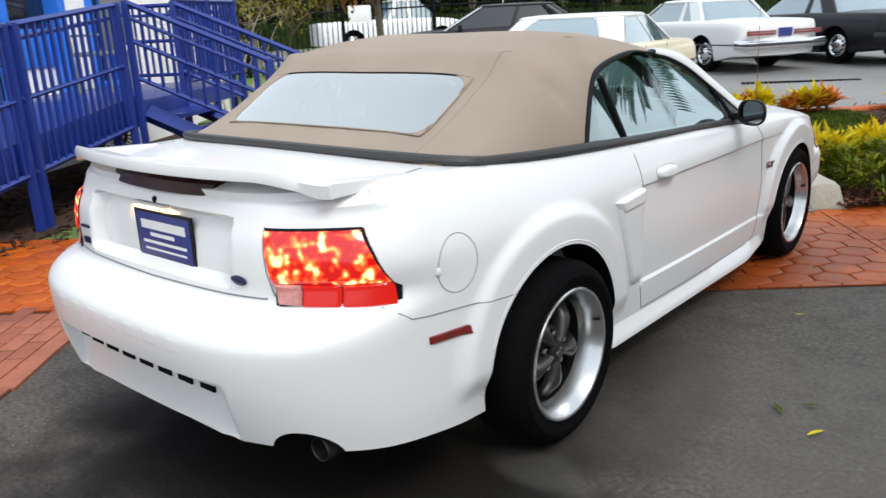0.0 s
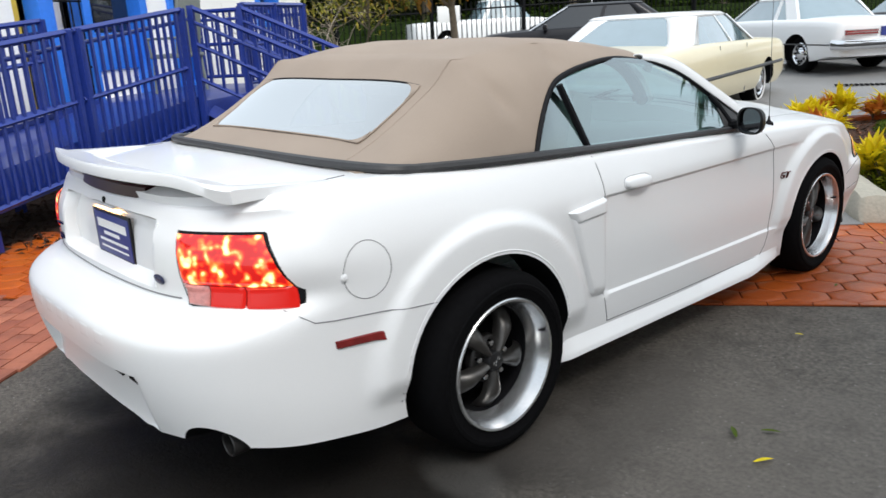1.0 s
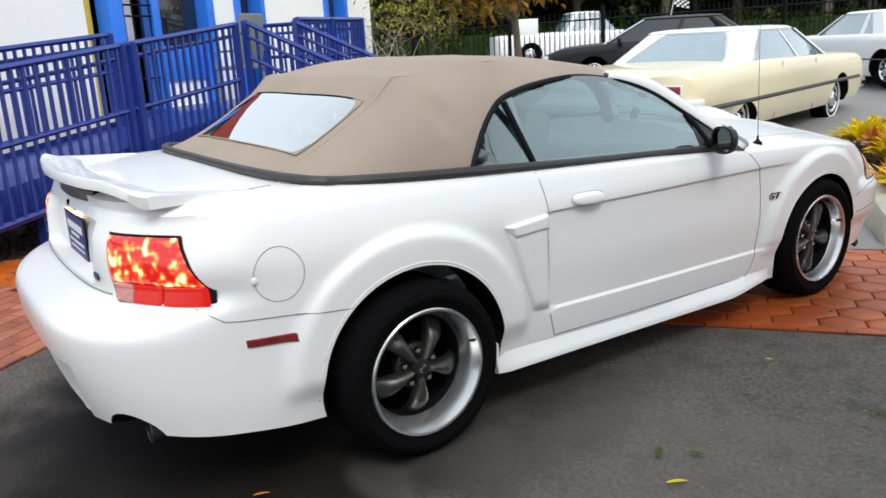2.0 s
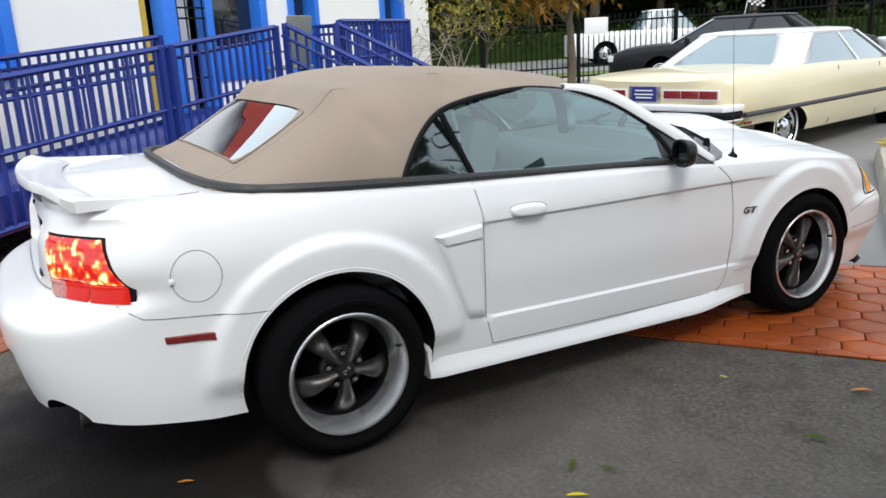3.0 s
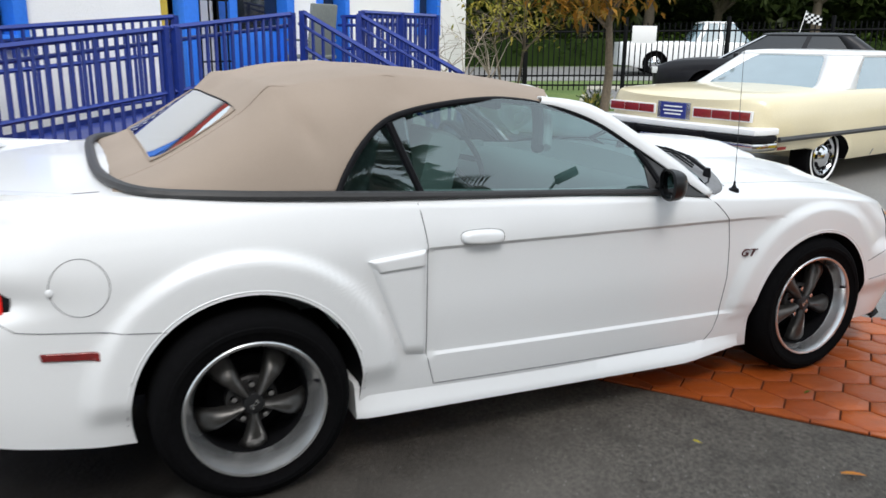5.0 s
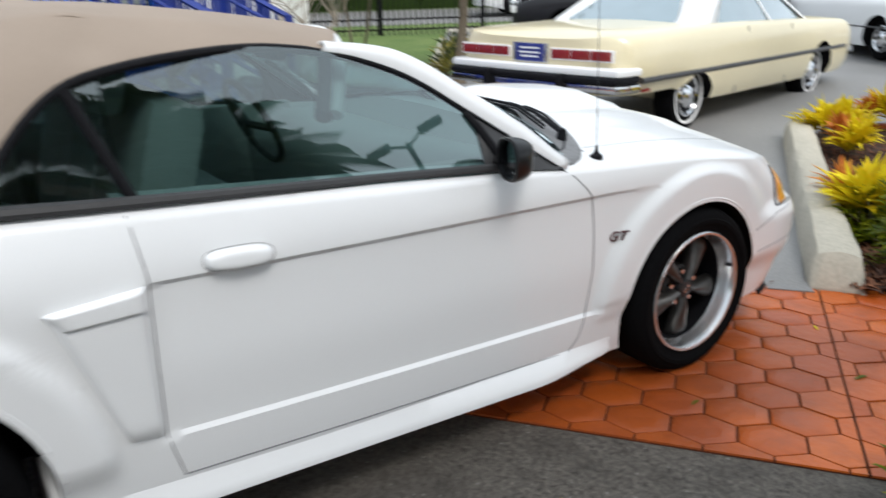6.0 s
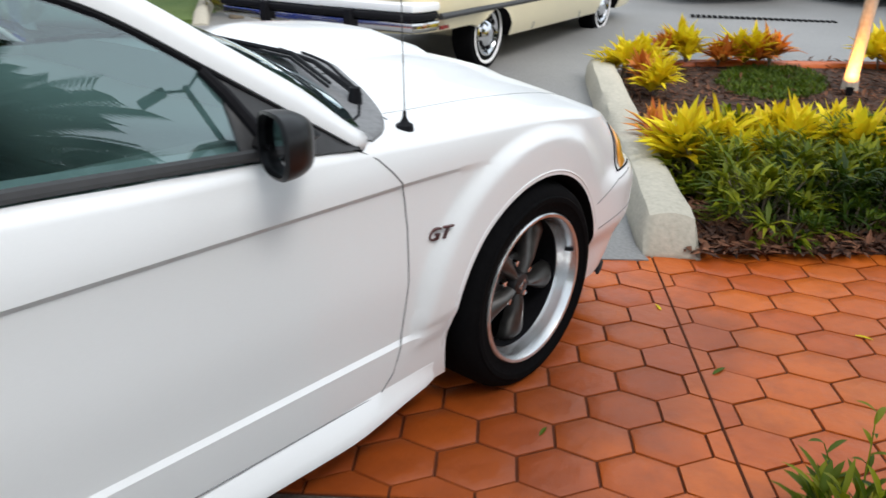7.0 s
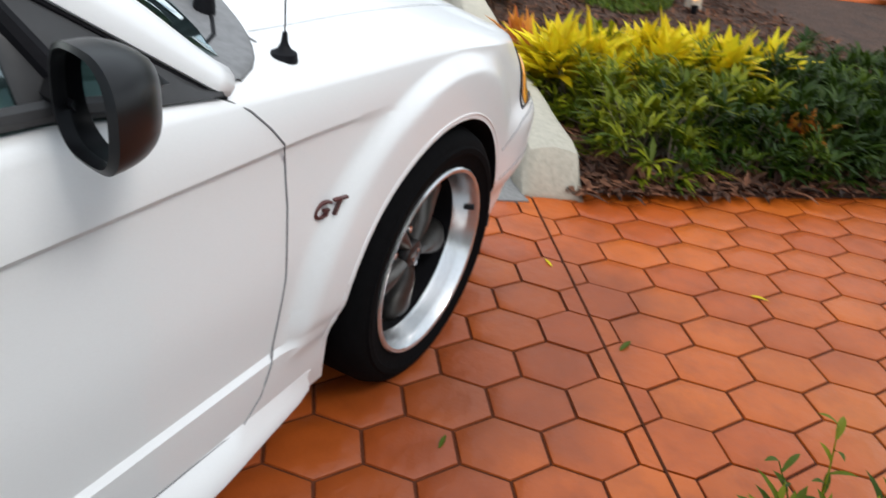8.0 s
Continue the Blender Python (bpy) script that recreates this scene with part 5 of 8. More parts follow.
# side glass: quarter and door panes, pillar between them, seals
for side in (1, -1):
    for nm, y0, y1 in (("quarter_window", 0.335, 0.615), ("door_window", 0.615, 1.66)):
        rows = []
        for y in np.linspace(y0, y1, 30):
            foot = section(min(y, 1.5), 0.0)
            foot.y, foot.x = y, foot.x - 0.006 + 0.04 * step(1.3, 1.9, y)
            if y < 1.16:
                head = section(y, at_height(y, window_top(y)))
                head.x -= 0.008
            else:
                head = pillar_edge(y) - Vector((0.010, 0, 0))
            foot.z = min(belt(y) - 0.012, head.z - 0.004)
            row = []
            for k in range(9):
                p = foot.lerp(head, k / 8)
                if nm == "door_window":
                    row.append(Vector(((0.797 - 0.5 * (p.z - 0.88)) * side, y, p.z)))
                    continue
                p.x += 0.010 * math.sin(k / 8 * math.pi) * min(1.0, (head.z - foot.z) / 0.2)
                row.append(Vector((p.x * side, y, p.z)))
            rows.append(row)
        v, f = sheet(rows)
        g = raw(nm, v, f, SIDEGLASS, mustang, "greenish tinted side glass", smooth=60)
    # seal over the windows
    bm = bmesh.new()
    pts = []
    for y in np.linspace(0.322, 1.16, 30):
        p = section(y, at_height(y, window_top(y)))
        pts.append(Vector((p.x * side, y, p.z - 0.004)))
    for t in np.linspace(0.1, 1, 14):
        p = pillar_edge(lerp(1.16, 1.915, t))
        pts.append(Vector(((p.x - 0.002) * side, p.y, p.z - 0.006)))
    tube(bm, pts, [0.012] * 30 + [0.011] * 8 + [0.009] * 6, 8)
    part("window_seal", bm, TRIM, mustang)
    bm = bmesh.new()
    tube(bm, [Vector((lerp(0.752, 0.69, t) * side, lerp(0.640, 0.535, t), lerp(0.955, 1.215, t))) for t in np.linspace(0, 1, 6)], 0.014, 6)
    part("window_pillar", bm, TRIM, mustang)
    # divider between the door glass and the corner panel
    bm = bmesh.new()
    tube(bm, [Vector((x * side, y, z)) for y, x, z in ((1.60, 0.704, 1.072), (1.63, 0.728, 1.03), (1.665, 0.755, 0.97), (1.70, 0.785, 0.905))], [0.010, 0.013, 0.015, 0.016], 8)
    part("window_divider", bm, TRIM, mustang)
    # corner panel ahead of the door glass, with a bevelled rim
    rows = []
    for k in range(13):
        t = k / 12
        y = lerp(1.625, 1.905, t)
        up = pillar_edge(y)
        lo = Vector((lerp(0.778, 0.803, t), y, belt(y) - 0.014))
        up = Vector((up.x - 0.002, y, max(up.z - 0.010, lo.z + 0.002)))
        rows.append([Vector((p.x * side, p.y, p.z)) for p in (lo, lo.lerp(up, 0.06) + Vector((0.006, 0, 0)), lo.lerp(up, 0.5) + Vector((0.007, 0, 0)), lo.lerp(up, 0.94) + Vector((0.006, 0, 0)), up)])
    v, f = sheet(rows)
    sail = raw("sail_panel", v, f, GREYTRIM, mustang, "dark grey plastic corner panel", smooth=40)
    thick = sail.modifiers.new("thick", "SOLIDIFY")
    thick.thickness, thick.offset = 0.008, 0
    # windscreen pillar: one smooth white skin from the side window's edge over to the windscreen
    rows = []
    for k in range(31):
        y = lerp(1.20, 1.918, k / 30)
        lo = pillar_edge(y) + Vector((0.004, 0, 0.004))
        w = lerp(0.45, 1.0, step(1.20, 1.40, y)) * lerp(1.0, 0.62, step(1.75, 1.918, y))
        a = lo + Vector((0.001, 0.010 * w, 0.012 * w))
        b = lo + Vector((-0.008, 0.024 * w, 0.026 * w))
        c = lo + Vector((-0.024, 0.036 * w, 0.034 * w))
        d = lo + Vector((-0.050, 0.044 * w, 0.032 * w))
        rows.append([Vector((p.x * side, p.y, p.z)) for p in (lo - Vector((0.008, 0, 0.004)), lo, a, b, c, d, d - Vector((0.004, 0.012, 0.022)))])
    v, f = sheet(rows)
    skin = raw("windscreen_pillar", v, f, WHITE, mustang, "white windscreen pillar", smooth=60)
    thick = skin.modifiers.new("thick", "SOLIDIFY")
    thick.thickness, thick.offset = 0.006, -1 if side > 0 else 1
    bm = bmesh.new()
    tube(bm, [Vector(((r[5].x - 0.010 * side), r[5].y - 0.014, r[5].z - 0.022)) for r in rows], 0.015, 8, flat=0.8)
    part("pillar_trim", bm, DASH, mustang, "dark inner pillar trim")
# header bar
bm = bmesh.new()
tube(bm, [Vector((x, head_y(x) + 0.008, section(head_y(x), 1 - abs(x) / 0.75).z - 0.012)) for x in np.linspace(-0.63, 0.63, 30)], 0.022, 8)
part("windscreen_header", bm, WHITE, mustang)
bm = bmesh.new()
tube(bm, [Vector((x, head_y(x) - 0.030, section(head_y(x), 1 - abs(x) / 0.75).z - 0.026)) for x in np.linspace(-0.62, 0.62, 30)], 0.026, 8)
part("header_trim", bm, DASH, mustang, "dark inner header trim")
# windscreen
rows = []
for i in range(13):
    t = i / 12
    row = []
    for j in range(21):
        u = j / 10 - 1
        x = u * lerp(0.545, 0.735, t)
        y = lerp(head_y(u * 0.60), 2.215 - 0.235 * abs(u) ** 2.3, t)
        z = lerp(1.285 - 0.02 * u * u, 0.935 - 0.035 * abs(u) ** 2.5, t) + 0.02 * math.sin(t * math.pi)
        row.append(Vector((x, y, z)))
    rows.append(row)
v, f = sheet(rows)
raw("windscreen", v, f, SIDEGLASS, mustang, "clear curved windscreen", smooth=70)
# cowl with wipers
rows = []
for i in range(41):
    u = i / 20 - 1
    x = math.copysign(0.785 * (1 - (1 - abs(u)) ** 1.25), u)
    y1 = 2.330 - 0.175 * abs(x / 0.6) ** 2.0 if abs(x) < 0.6 else 2.155 - 0.135 * (1 - math.sqrt(max(0.0, 1 - ((abs(x) - 0.6) / 0.187) ** 2)))- 0.55 * (abs(x) - 0.6) * (1 - 0.3 * (abs(x) - 0.6) / 0.187)
    y0 = min(2.16 - 0.30 * abs(x / 0.74) ** 2.2, y1 - 0.010)
    top = 0.020 * (1 - abs(u) ** 3)
    rows.append([on_top(x, lerp(y0, y1, k), 0.007 + top * (1 - k) ** 1.5) for k in (0.0, 0.25, 0.5, 0.75, 0.95)] + [on_top(x, y1, 0.003), on_top(x, y1 + 0.003, -0.01)])
v, f = sheet(rows)
raw("cowl_panel", v, f, COWL, mustang, "weathered grey plastic cowl below the windscreen", smooth=50)
bm = bmesh.new()
tube(bm, [on_top(x, 2.300 - 0.175 * abs(x / 0.6) ** 2.0, 0.010) for x in np.linspace(-0.56, 0.56, 40)], 0.005, 6)
part("cowl_seal", bm, TRIM, mustang, "black rubber seal along the cowl")
bm = bmesh.new()
tube(bm, [on_top(x, y, 0.009) for x, y in ((0.575, 2.125), (0.63, 2.075), (0.675, 2.030), (0.70, 1.985))], 0.004, 6)
part("cowl_joint", bm, TRIM, mustang)
for k in range(9):
    x = 0.02 + 0.045 * k
    bm = bmesh.new()
    box(bm, on_top(x, 2.215 - 0.10 * (x / 0.6) ** 2, 0.010), (0.030, 0.055, 0.004), (-4, 0, 0), bevel=0.001)
    part("cowl_grille", bm, TRIM, mustang)
for x0, x1 in ((0.60, 0.06), (0.04, -0.50)):
    bm = bmesh.new()
    z = on_top(x0, 2.09).z
    tube(bm, [(x0, 2.09, z + 0.012), (x0 - 0.02, 2.10, z + 0.035), (lerp(x0, x1, 0.35), 2.125, 0.990), (lerp(x0, x1, 0.6), 2.125, 1.006)], [0.010, 0.009, 0.006, 0.005], 6)
    tube(bm, [(x0 - 0.05, 2.055, 0.965), (lerp(x0, x1, 0.5), 2.118, 1.002), (x1, 2.10, 1.014)], [0.004, 0.007, 0.004], 6)
    tube(bm, [(x0 - 0.05, 2.048, 0.957), (lerp(x0, x1, 0.5), 2.112, 0.992), (x1, 2.095, 1.004)], 0.004, 6)
    lathe(bm, [(0.001, 0.05), (0.014, 0.046), (0.018, 0.02), (0.018, -0.01)], 14, Matrix.Translation((x0, 2.09, z)) @ Matrix.Rotation(radians(-90), 4, "Y"))
    part("wiper", bm, TRIM, mustang, "black wiper arm and blade")
# hood scoop
rows = []
for y in np.linspace(2.16, 2.86, 20):
    f = (y - 2.16) / 0.70
    hgt = 0.062 * step(0, 0.25, f) * (1 - 0.5 * step(0.75, 1.0, f))
    w = lerp(0.30, 0.24, f)
    rows.append([on_top(x * w, y, -0.005 + hgt * (1 - abs(x) ** 5)) for x in (-1, -0.96, -0.9, -0.75, -0.4, 0, 0.4, 0.75, 0.9, 0.96, 1)])
v, f = sheet(rows)
k = len(rows[0])
f += [tuple(range(len(v) - k, len(v)))]
raw("hood_scoop", v, f, WHITE, mustang, "white hood scoop", smooth=50)
# aerial
base = on_top(0.752, 2.106)
bm = bmesh.new()
lathe(bm, [(0.001, 0.042), (0.004, 0.040), (0.006, 0.024), (0.011, 0.014), (0.021, 0.008), (0.024, -0.01)], 20, Matrix.Translation(base) @ Matrix.Rotation(radians(-90), 4, "Y"))
aer = part("aerial_base", bm, TRIM, mustang, "black aerial foot")
bm = bmesh.new()
tube(bm, [base + Vector((0, 0, 0.04)), base + Vector((0.0, -0.03, 0.62))], [0.0015, 0.0010], 6)
part("aerial_mast", bm, GREYTRIM, aer)

# mirror metal darkened in place of the dark things it reflects
DARKMIRROR = material("darkened_mirror", (0.30, 0.32, 0.34), 0.04, 1.0, vary=0.05)
# door mirrors: a rounded black shell with a glass set in its rear face
for side in (1, -1):
    rows = []
    for i in range(16):
        a = i / 15
        y = lerp(1.605, 1.715, a)
        s = math.sqrt(max(0.0, 1 - a**2.6)) if a > 0 else 1.0
        cx, cz = lerp(0.902, 0.886, a), lerp(0.964, 0.958, a)
        rows.append([Vector(((cx + 0.072 * s * math.copysign(abs(math.cos(p)) ** 0.78, math.cos(p))) * side, y - 0.020 * math.cos(p), cz + 0.061 * s * math.copysign(abs(math.sin(p)) ** 0.75, math.sin(p)))) for p in np.linspace(0, math.tau, 32, endpoint=False)])
    rim = [Vector((lerp(p.x, 0.880 * side, 0.12), p.y - 0.003, lerp(p.z, 0.964, 0.10))) for p in rows[0]]
    deep = [p + Vector((0, 0.022, 0)) for p in rim]
    v, f = sheet([deep, rim] + rows, closed=True)
    f += [tuple(range(len(v) - 32, len(v)))]
    mir = raw("door_mirror", v, f, MIRRORBLACK, mustang, "black door mirror", smooth=45)
    bm = bmesh.new()
    bm.faces.new([bm.verts.new(p + Vector((0, -0.004, 0))) for p in deep])
    part("mirror_glass", bm, DARKMIRROR, mir, "mirror glass, darkened for its reflection")
    bm = bmesh.new()
    tube(bm, [(0.765 * side, 1.70, 0.930), (0.80 * side, 1.685, 0.932), (0.86 * side, 1.675, 0.945)], [0.045, 0.038, 0.045], 8, flat=0.6)
    part("mirror_arm", bm, MIRRORBLACK, mir)

# fender badge: two letters
for side in (1, -1):
    cu = bpy.data.curves.new("badge", "FONT")
    cu.body, cu.size, cu.extrude, cu.shear, cu.align_x, cu.align_y = "GT", 0.054, 0.004, 0.35, "CENTER", "CENTER"
    tmp = new("badge_text", cu)
    bpy.context.view_layer.update()
    me = bpy.data.meshes.new_from_object(tmp.evaluated_get(bpy.context.evaluated_depsgraph_get()))
    bpy.data.objects.remove(tmp)
    ob = new("fender_badge", me)
    p = on_side(2.147, 0.618, 0.003, side)
    lean = math.degrees(math.atan2(on_side(2.21, 0.615, 0, side).x - on_side(2.12, 0.615, 0, side).x, 0.09))
    ob.matrix_basis = Matrix.Translation(p + Vector((0.003 * side, 0, 0))) @ pose(0, 0, 0, 90, 0, 90 * side - lean) @ Matrix.Diagonal((0.98, 0.86, 1, 1))
    ob.parent = mustang
    finish(ob, BADGE, None, None, "dark GT letters on the fender")

# cabin
for x in (-0.37, 0.37):
    seat = bmesh.new()
    box(seat, (x, 1.02, 0.60), (0.50, 0.50, 0.18), bevel=0.05)
    box(seat, (x, 0.74, 0.88), (0.48, 0.16, 0.58), (-14, 0, 0), bevel=0.06)
    box(seat, (x, 0.665, 1.20), (0.25, 0.11, 0.17), (-12, 0, 0), bevel=0.05)
    part("front_seat", seat, INTERIOR, mustang, "pale grey bucket seat")
seat = bmesh.new()
box(seat, (0, 0.32, 0.60), (1.10, 0.40, 0.16), bevel=0.05)
box(seat, (0, 0.14, 0.82), (1.10, 0.14, 0.42), (-16, 0, 0), bevel=0.05)
part("rear_seat", seat, INTERIOR, mustang, "pale grey rear bench")
bm = bmesh.new()
rows = []
for x in np.linspace(-0.68, 0.68, 25):
    hump = 0.035 * (math.exp(-((x + 0.37) / 0.17) ** 2) + math.exp(-((x - 0.37) / 0.2) ** 2))
    rows.append([Vector((x, y, z)) for y, z in ((1.52, 0.55), (1.50, 0.78), (1.55, 0.865 + hump), (1.68, 0.895 + hump), (1.95, 0.87), (2.1, 0.85))])
v, f = sheet(rows)
raw("dashboard", v, f, INTERIOR, mustang, "pale grey dashboard with two hoods", smooth=60)
bm = bmesh.new()
m = pose(-0.37, 1.42, 0.90, 0, 0, 0) @ Matrix.Rotation(radians(-65), 4, "X")
ring = [m @ Vector((0.185 * math.cos(a), 0.185 * math.sin(a), 0)) for a in np.linspace(0, math.tau, 33)]
tube(bm, ring, 0.014, 8, cap=False)
for a in (0.0, 2.6, 3.7):
    tube(bm, [m @ Vector((0, 0, -0.02)), m @ Vector((0.18 * math.cos(a), 0.18 * math.sin(a), 0))], 0.016, 6)
part("steering_wheel", bm, DASH, mustang, "dark steering wheel")
bm = bmesh.new()
box(bm, (0, 1.33, 1.215), (0.24, 0.03, 0.06), bevel=0.012)
part("inner_mirror", bm, MIRRORBLACK, mustang)
for side in (1, -1):
    bm = bmesh.new()
    box(bm, (0.685 * side, 1.15, 0.72), (0.05, 1.15, 0.42), bevel=0.02)
    part("door_card", bm, INTERIOR, mustang)


# wheels
def alloy_wheel(y, side, dish):
    w = new("wheel")
    w.parent = mustang
    w.location = ((0.020 if y < 1 else -0.012) * side, y, 0.325)
    S = Matrix.Diagonal((side, 1, 1, 1))
    lip = 0.868
    well = 0.191 if y < 1 else 0.205
    bm = bmesh.new()
    lathe(bm, [(0.226, 0.615), (0.246, 0.612), (0.285, 0.618), (0.312, 0.640), (0.325, 0.672), (0.3262, 0.72), (0.3262, 0.79), (0.325, 0.828), (0.314, 0.856), (0.300, 0.869), (0.288, 0.872), (0.284, 0.877), (0.270, 0.876), (0.264, 0.871), (0.245, 0.868), (0.234, 0.862), (0.226, 0.855)], 72, S)
    part("tyre", bm, TYRE, w, "worn black low-profile tyre")
    bm = bmesh.new()
    lathe(bm, [(0.226, lip - 0.012), (0.2345, lip - 0.008), (0.236, lip), (0.232, lip + 0.004), (0.224, lip + 0.002), (0.219, lip - 0.008), (0.219 - (0.219 - well) * 0.36, lip - 0.026), (0.219 - (0.219 - well) * 0.68, lip - 0.048), (well, lip - dish)], 72, S)
    part("rim", bm, ALLOY, w, "polished deep-dish rim")
    # near-black barrel, backing and disc: the wheel's inner shade put into their colour
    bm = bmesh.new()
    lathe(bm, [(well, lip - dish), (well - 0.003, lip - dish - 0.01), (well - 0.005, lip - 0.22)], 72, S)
    part("barrel", bm, DARK, w, "inner barrel of the rim, shade in its colour")
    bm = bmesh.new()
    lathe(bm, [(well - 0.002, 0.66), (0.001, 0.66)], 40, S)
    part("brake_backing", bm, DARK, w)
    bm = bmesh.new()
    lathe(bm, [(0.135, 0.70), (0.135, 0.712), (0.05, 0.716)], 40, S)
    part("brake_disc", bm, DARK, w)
    hub = 0.800
    spin = math.pi + (0.03 if y < 1 else 0.08)
    for k in range(5):
        a = spin + k * math.tau / 5 + math.pi / 2
        rows = []
        for t in np.linspace(0, 1, 13):
            r = lerp(0.035, well + 0.001, t)
            wd = spline(t, [(0, 0.013), (0.2, 0.018), (0.5, 0.031), (0.8, 0.044), (0.93, 0.047), (1, 0.043)])
            x = spline(t, [(0, hub + 0.008), (0.25, hub + 0.012), (0.6, hub + 0.004), (0.85, lip - dish - 0.010), (1, lip - dish - 0.028)])
            sec = [(-1, -0.040), (-1, -0.024), (-0.92, -0.010), (-0.72, 0.001), (-0.38, 0.009), (0, 0.012), (0.38, 0.009), (0.72, 0.001), (0.92, -0.010), (1, -0.024), (1, -0.040)]
            rows.append([S @ Vector((x + d, math.cos(a) * r - math.sin(a) * q * wd, math.sin(a) * r + math.cos(a) * q * wd)) for q, d in sec])
        v, f = sheet(rows)
        raw("spoke", v, f, SPOKE, w, "grey tapered spoke" if k == 0 else "", smooth=50)
    bm = bmesh.new()
    lathe(bm, [(0.086, hub - 0.05), (0.086, hub - 0.024), (0.080, hub - 0.018), (0.030, hub - 0.014)], 40, S)
    part("hub_flange", bm, HUBGREY, w, "dark hub flange")
    bm = bmesh.new()
    lathe(bm, [(0.036, hub - 0.01), (0.036, hub + 0.012), (0.033, hub + 0.017), (0.028, hub + 0.019), (0.001, hub + 0.020)], 40, S)
    part("hub_cap", bm, HUB, w, "black centre cap")
    bm = bmesh.new()
    box(bm, S @ Vector((hub + 0.021, 0, 0)), (0.002, 0.034, 0.007), (28, 0, 0))
    box(bm, S @ Vector((hub + 0.021, 0.006, 0.006)), (0.002, 0.008, 0.020), (-20, 0, 0))
    box(bm, S @ Vector((hub + 0.021, -0.008, -0.008)), (0.002, 0.007, 0.018), (35, 0, 0))
    part("cap_emblem", bm, ALLOY, w)
    for k in range(5):
        a = spin + (k + 0.5) * math.tau / 5 + math.pi / 2
        bm = bmesh.new()
        lathe(bm, [(0.0115, hub - 0.02), (0.0115, hub - 0.002), (0.009, hub + 0.003), (0.001, hub + 0.004)], 12, S @ pose(0, 0.064 * math.cos(a), 0.064 * math.sin(a)))
        part("lug_nut", bm, CHROME, w)
    bm = bmesh.new()
    tube(bm, [S @ Vector((lip - 0.03, 0.20, 0.06)), S @ Vector((lip - 0.004, 0.206, 0.064))], 0.005, 6)
    part("valve", bm, TRIM, w)
    return w


for y in (0.0, 2.573):
    for side in (1, -1):
        alloy_wheel(y, side, 0.085 if y < 1 else 0.06)


# the car's middle lies left of the world's origin: widen both halves to its true breadth
CENTRE = 0.08
NARROW = ("number_plate", "plate_holder", "plate_lamp", "print_bar", "trunk_lock", "inner_mirror", "oval_badge", "fender_badge", "hood_scoop")
seen_meshes = set()
for o in mustang.children_recursive:
    if o.type != "MESH" or o.data.name in seen_meshes:
        continue
    seen_meshes.add(o.data.name)
    if o.name.split(".")[0] in NARROW:
        if o.name.startswith("fender"):
            o.location.x += math.copysign(CENTRE, o.location.x)
        elif o.name.startswith("oval"):
            o.location.x += 0.075
        continue
    for vert in o.data.vertices:
        ax = abs(vert.co.x)
        vert.co.x = math.copysign(ax * (1 + CENTRE / 0.30) if ax < 0.30 else ax + CENTRE, vert.co.x)
    o.data.update()
mustang.location.x = -CENTRE


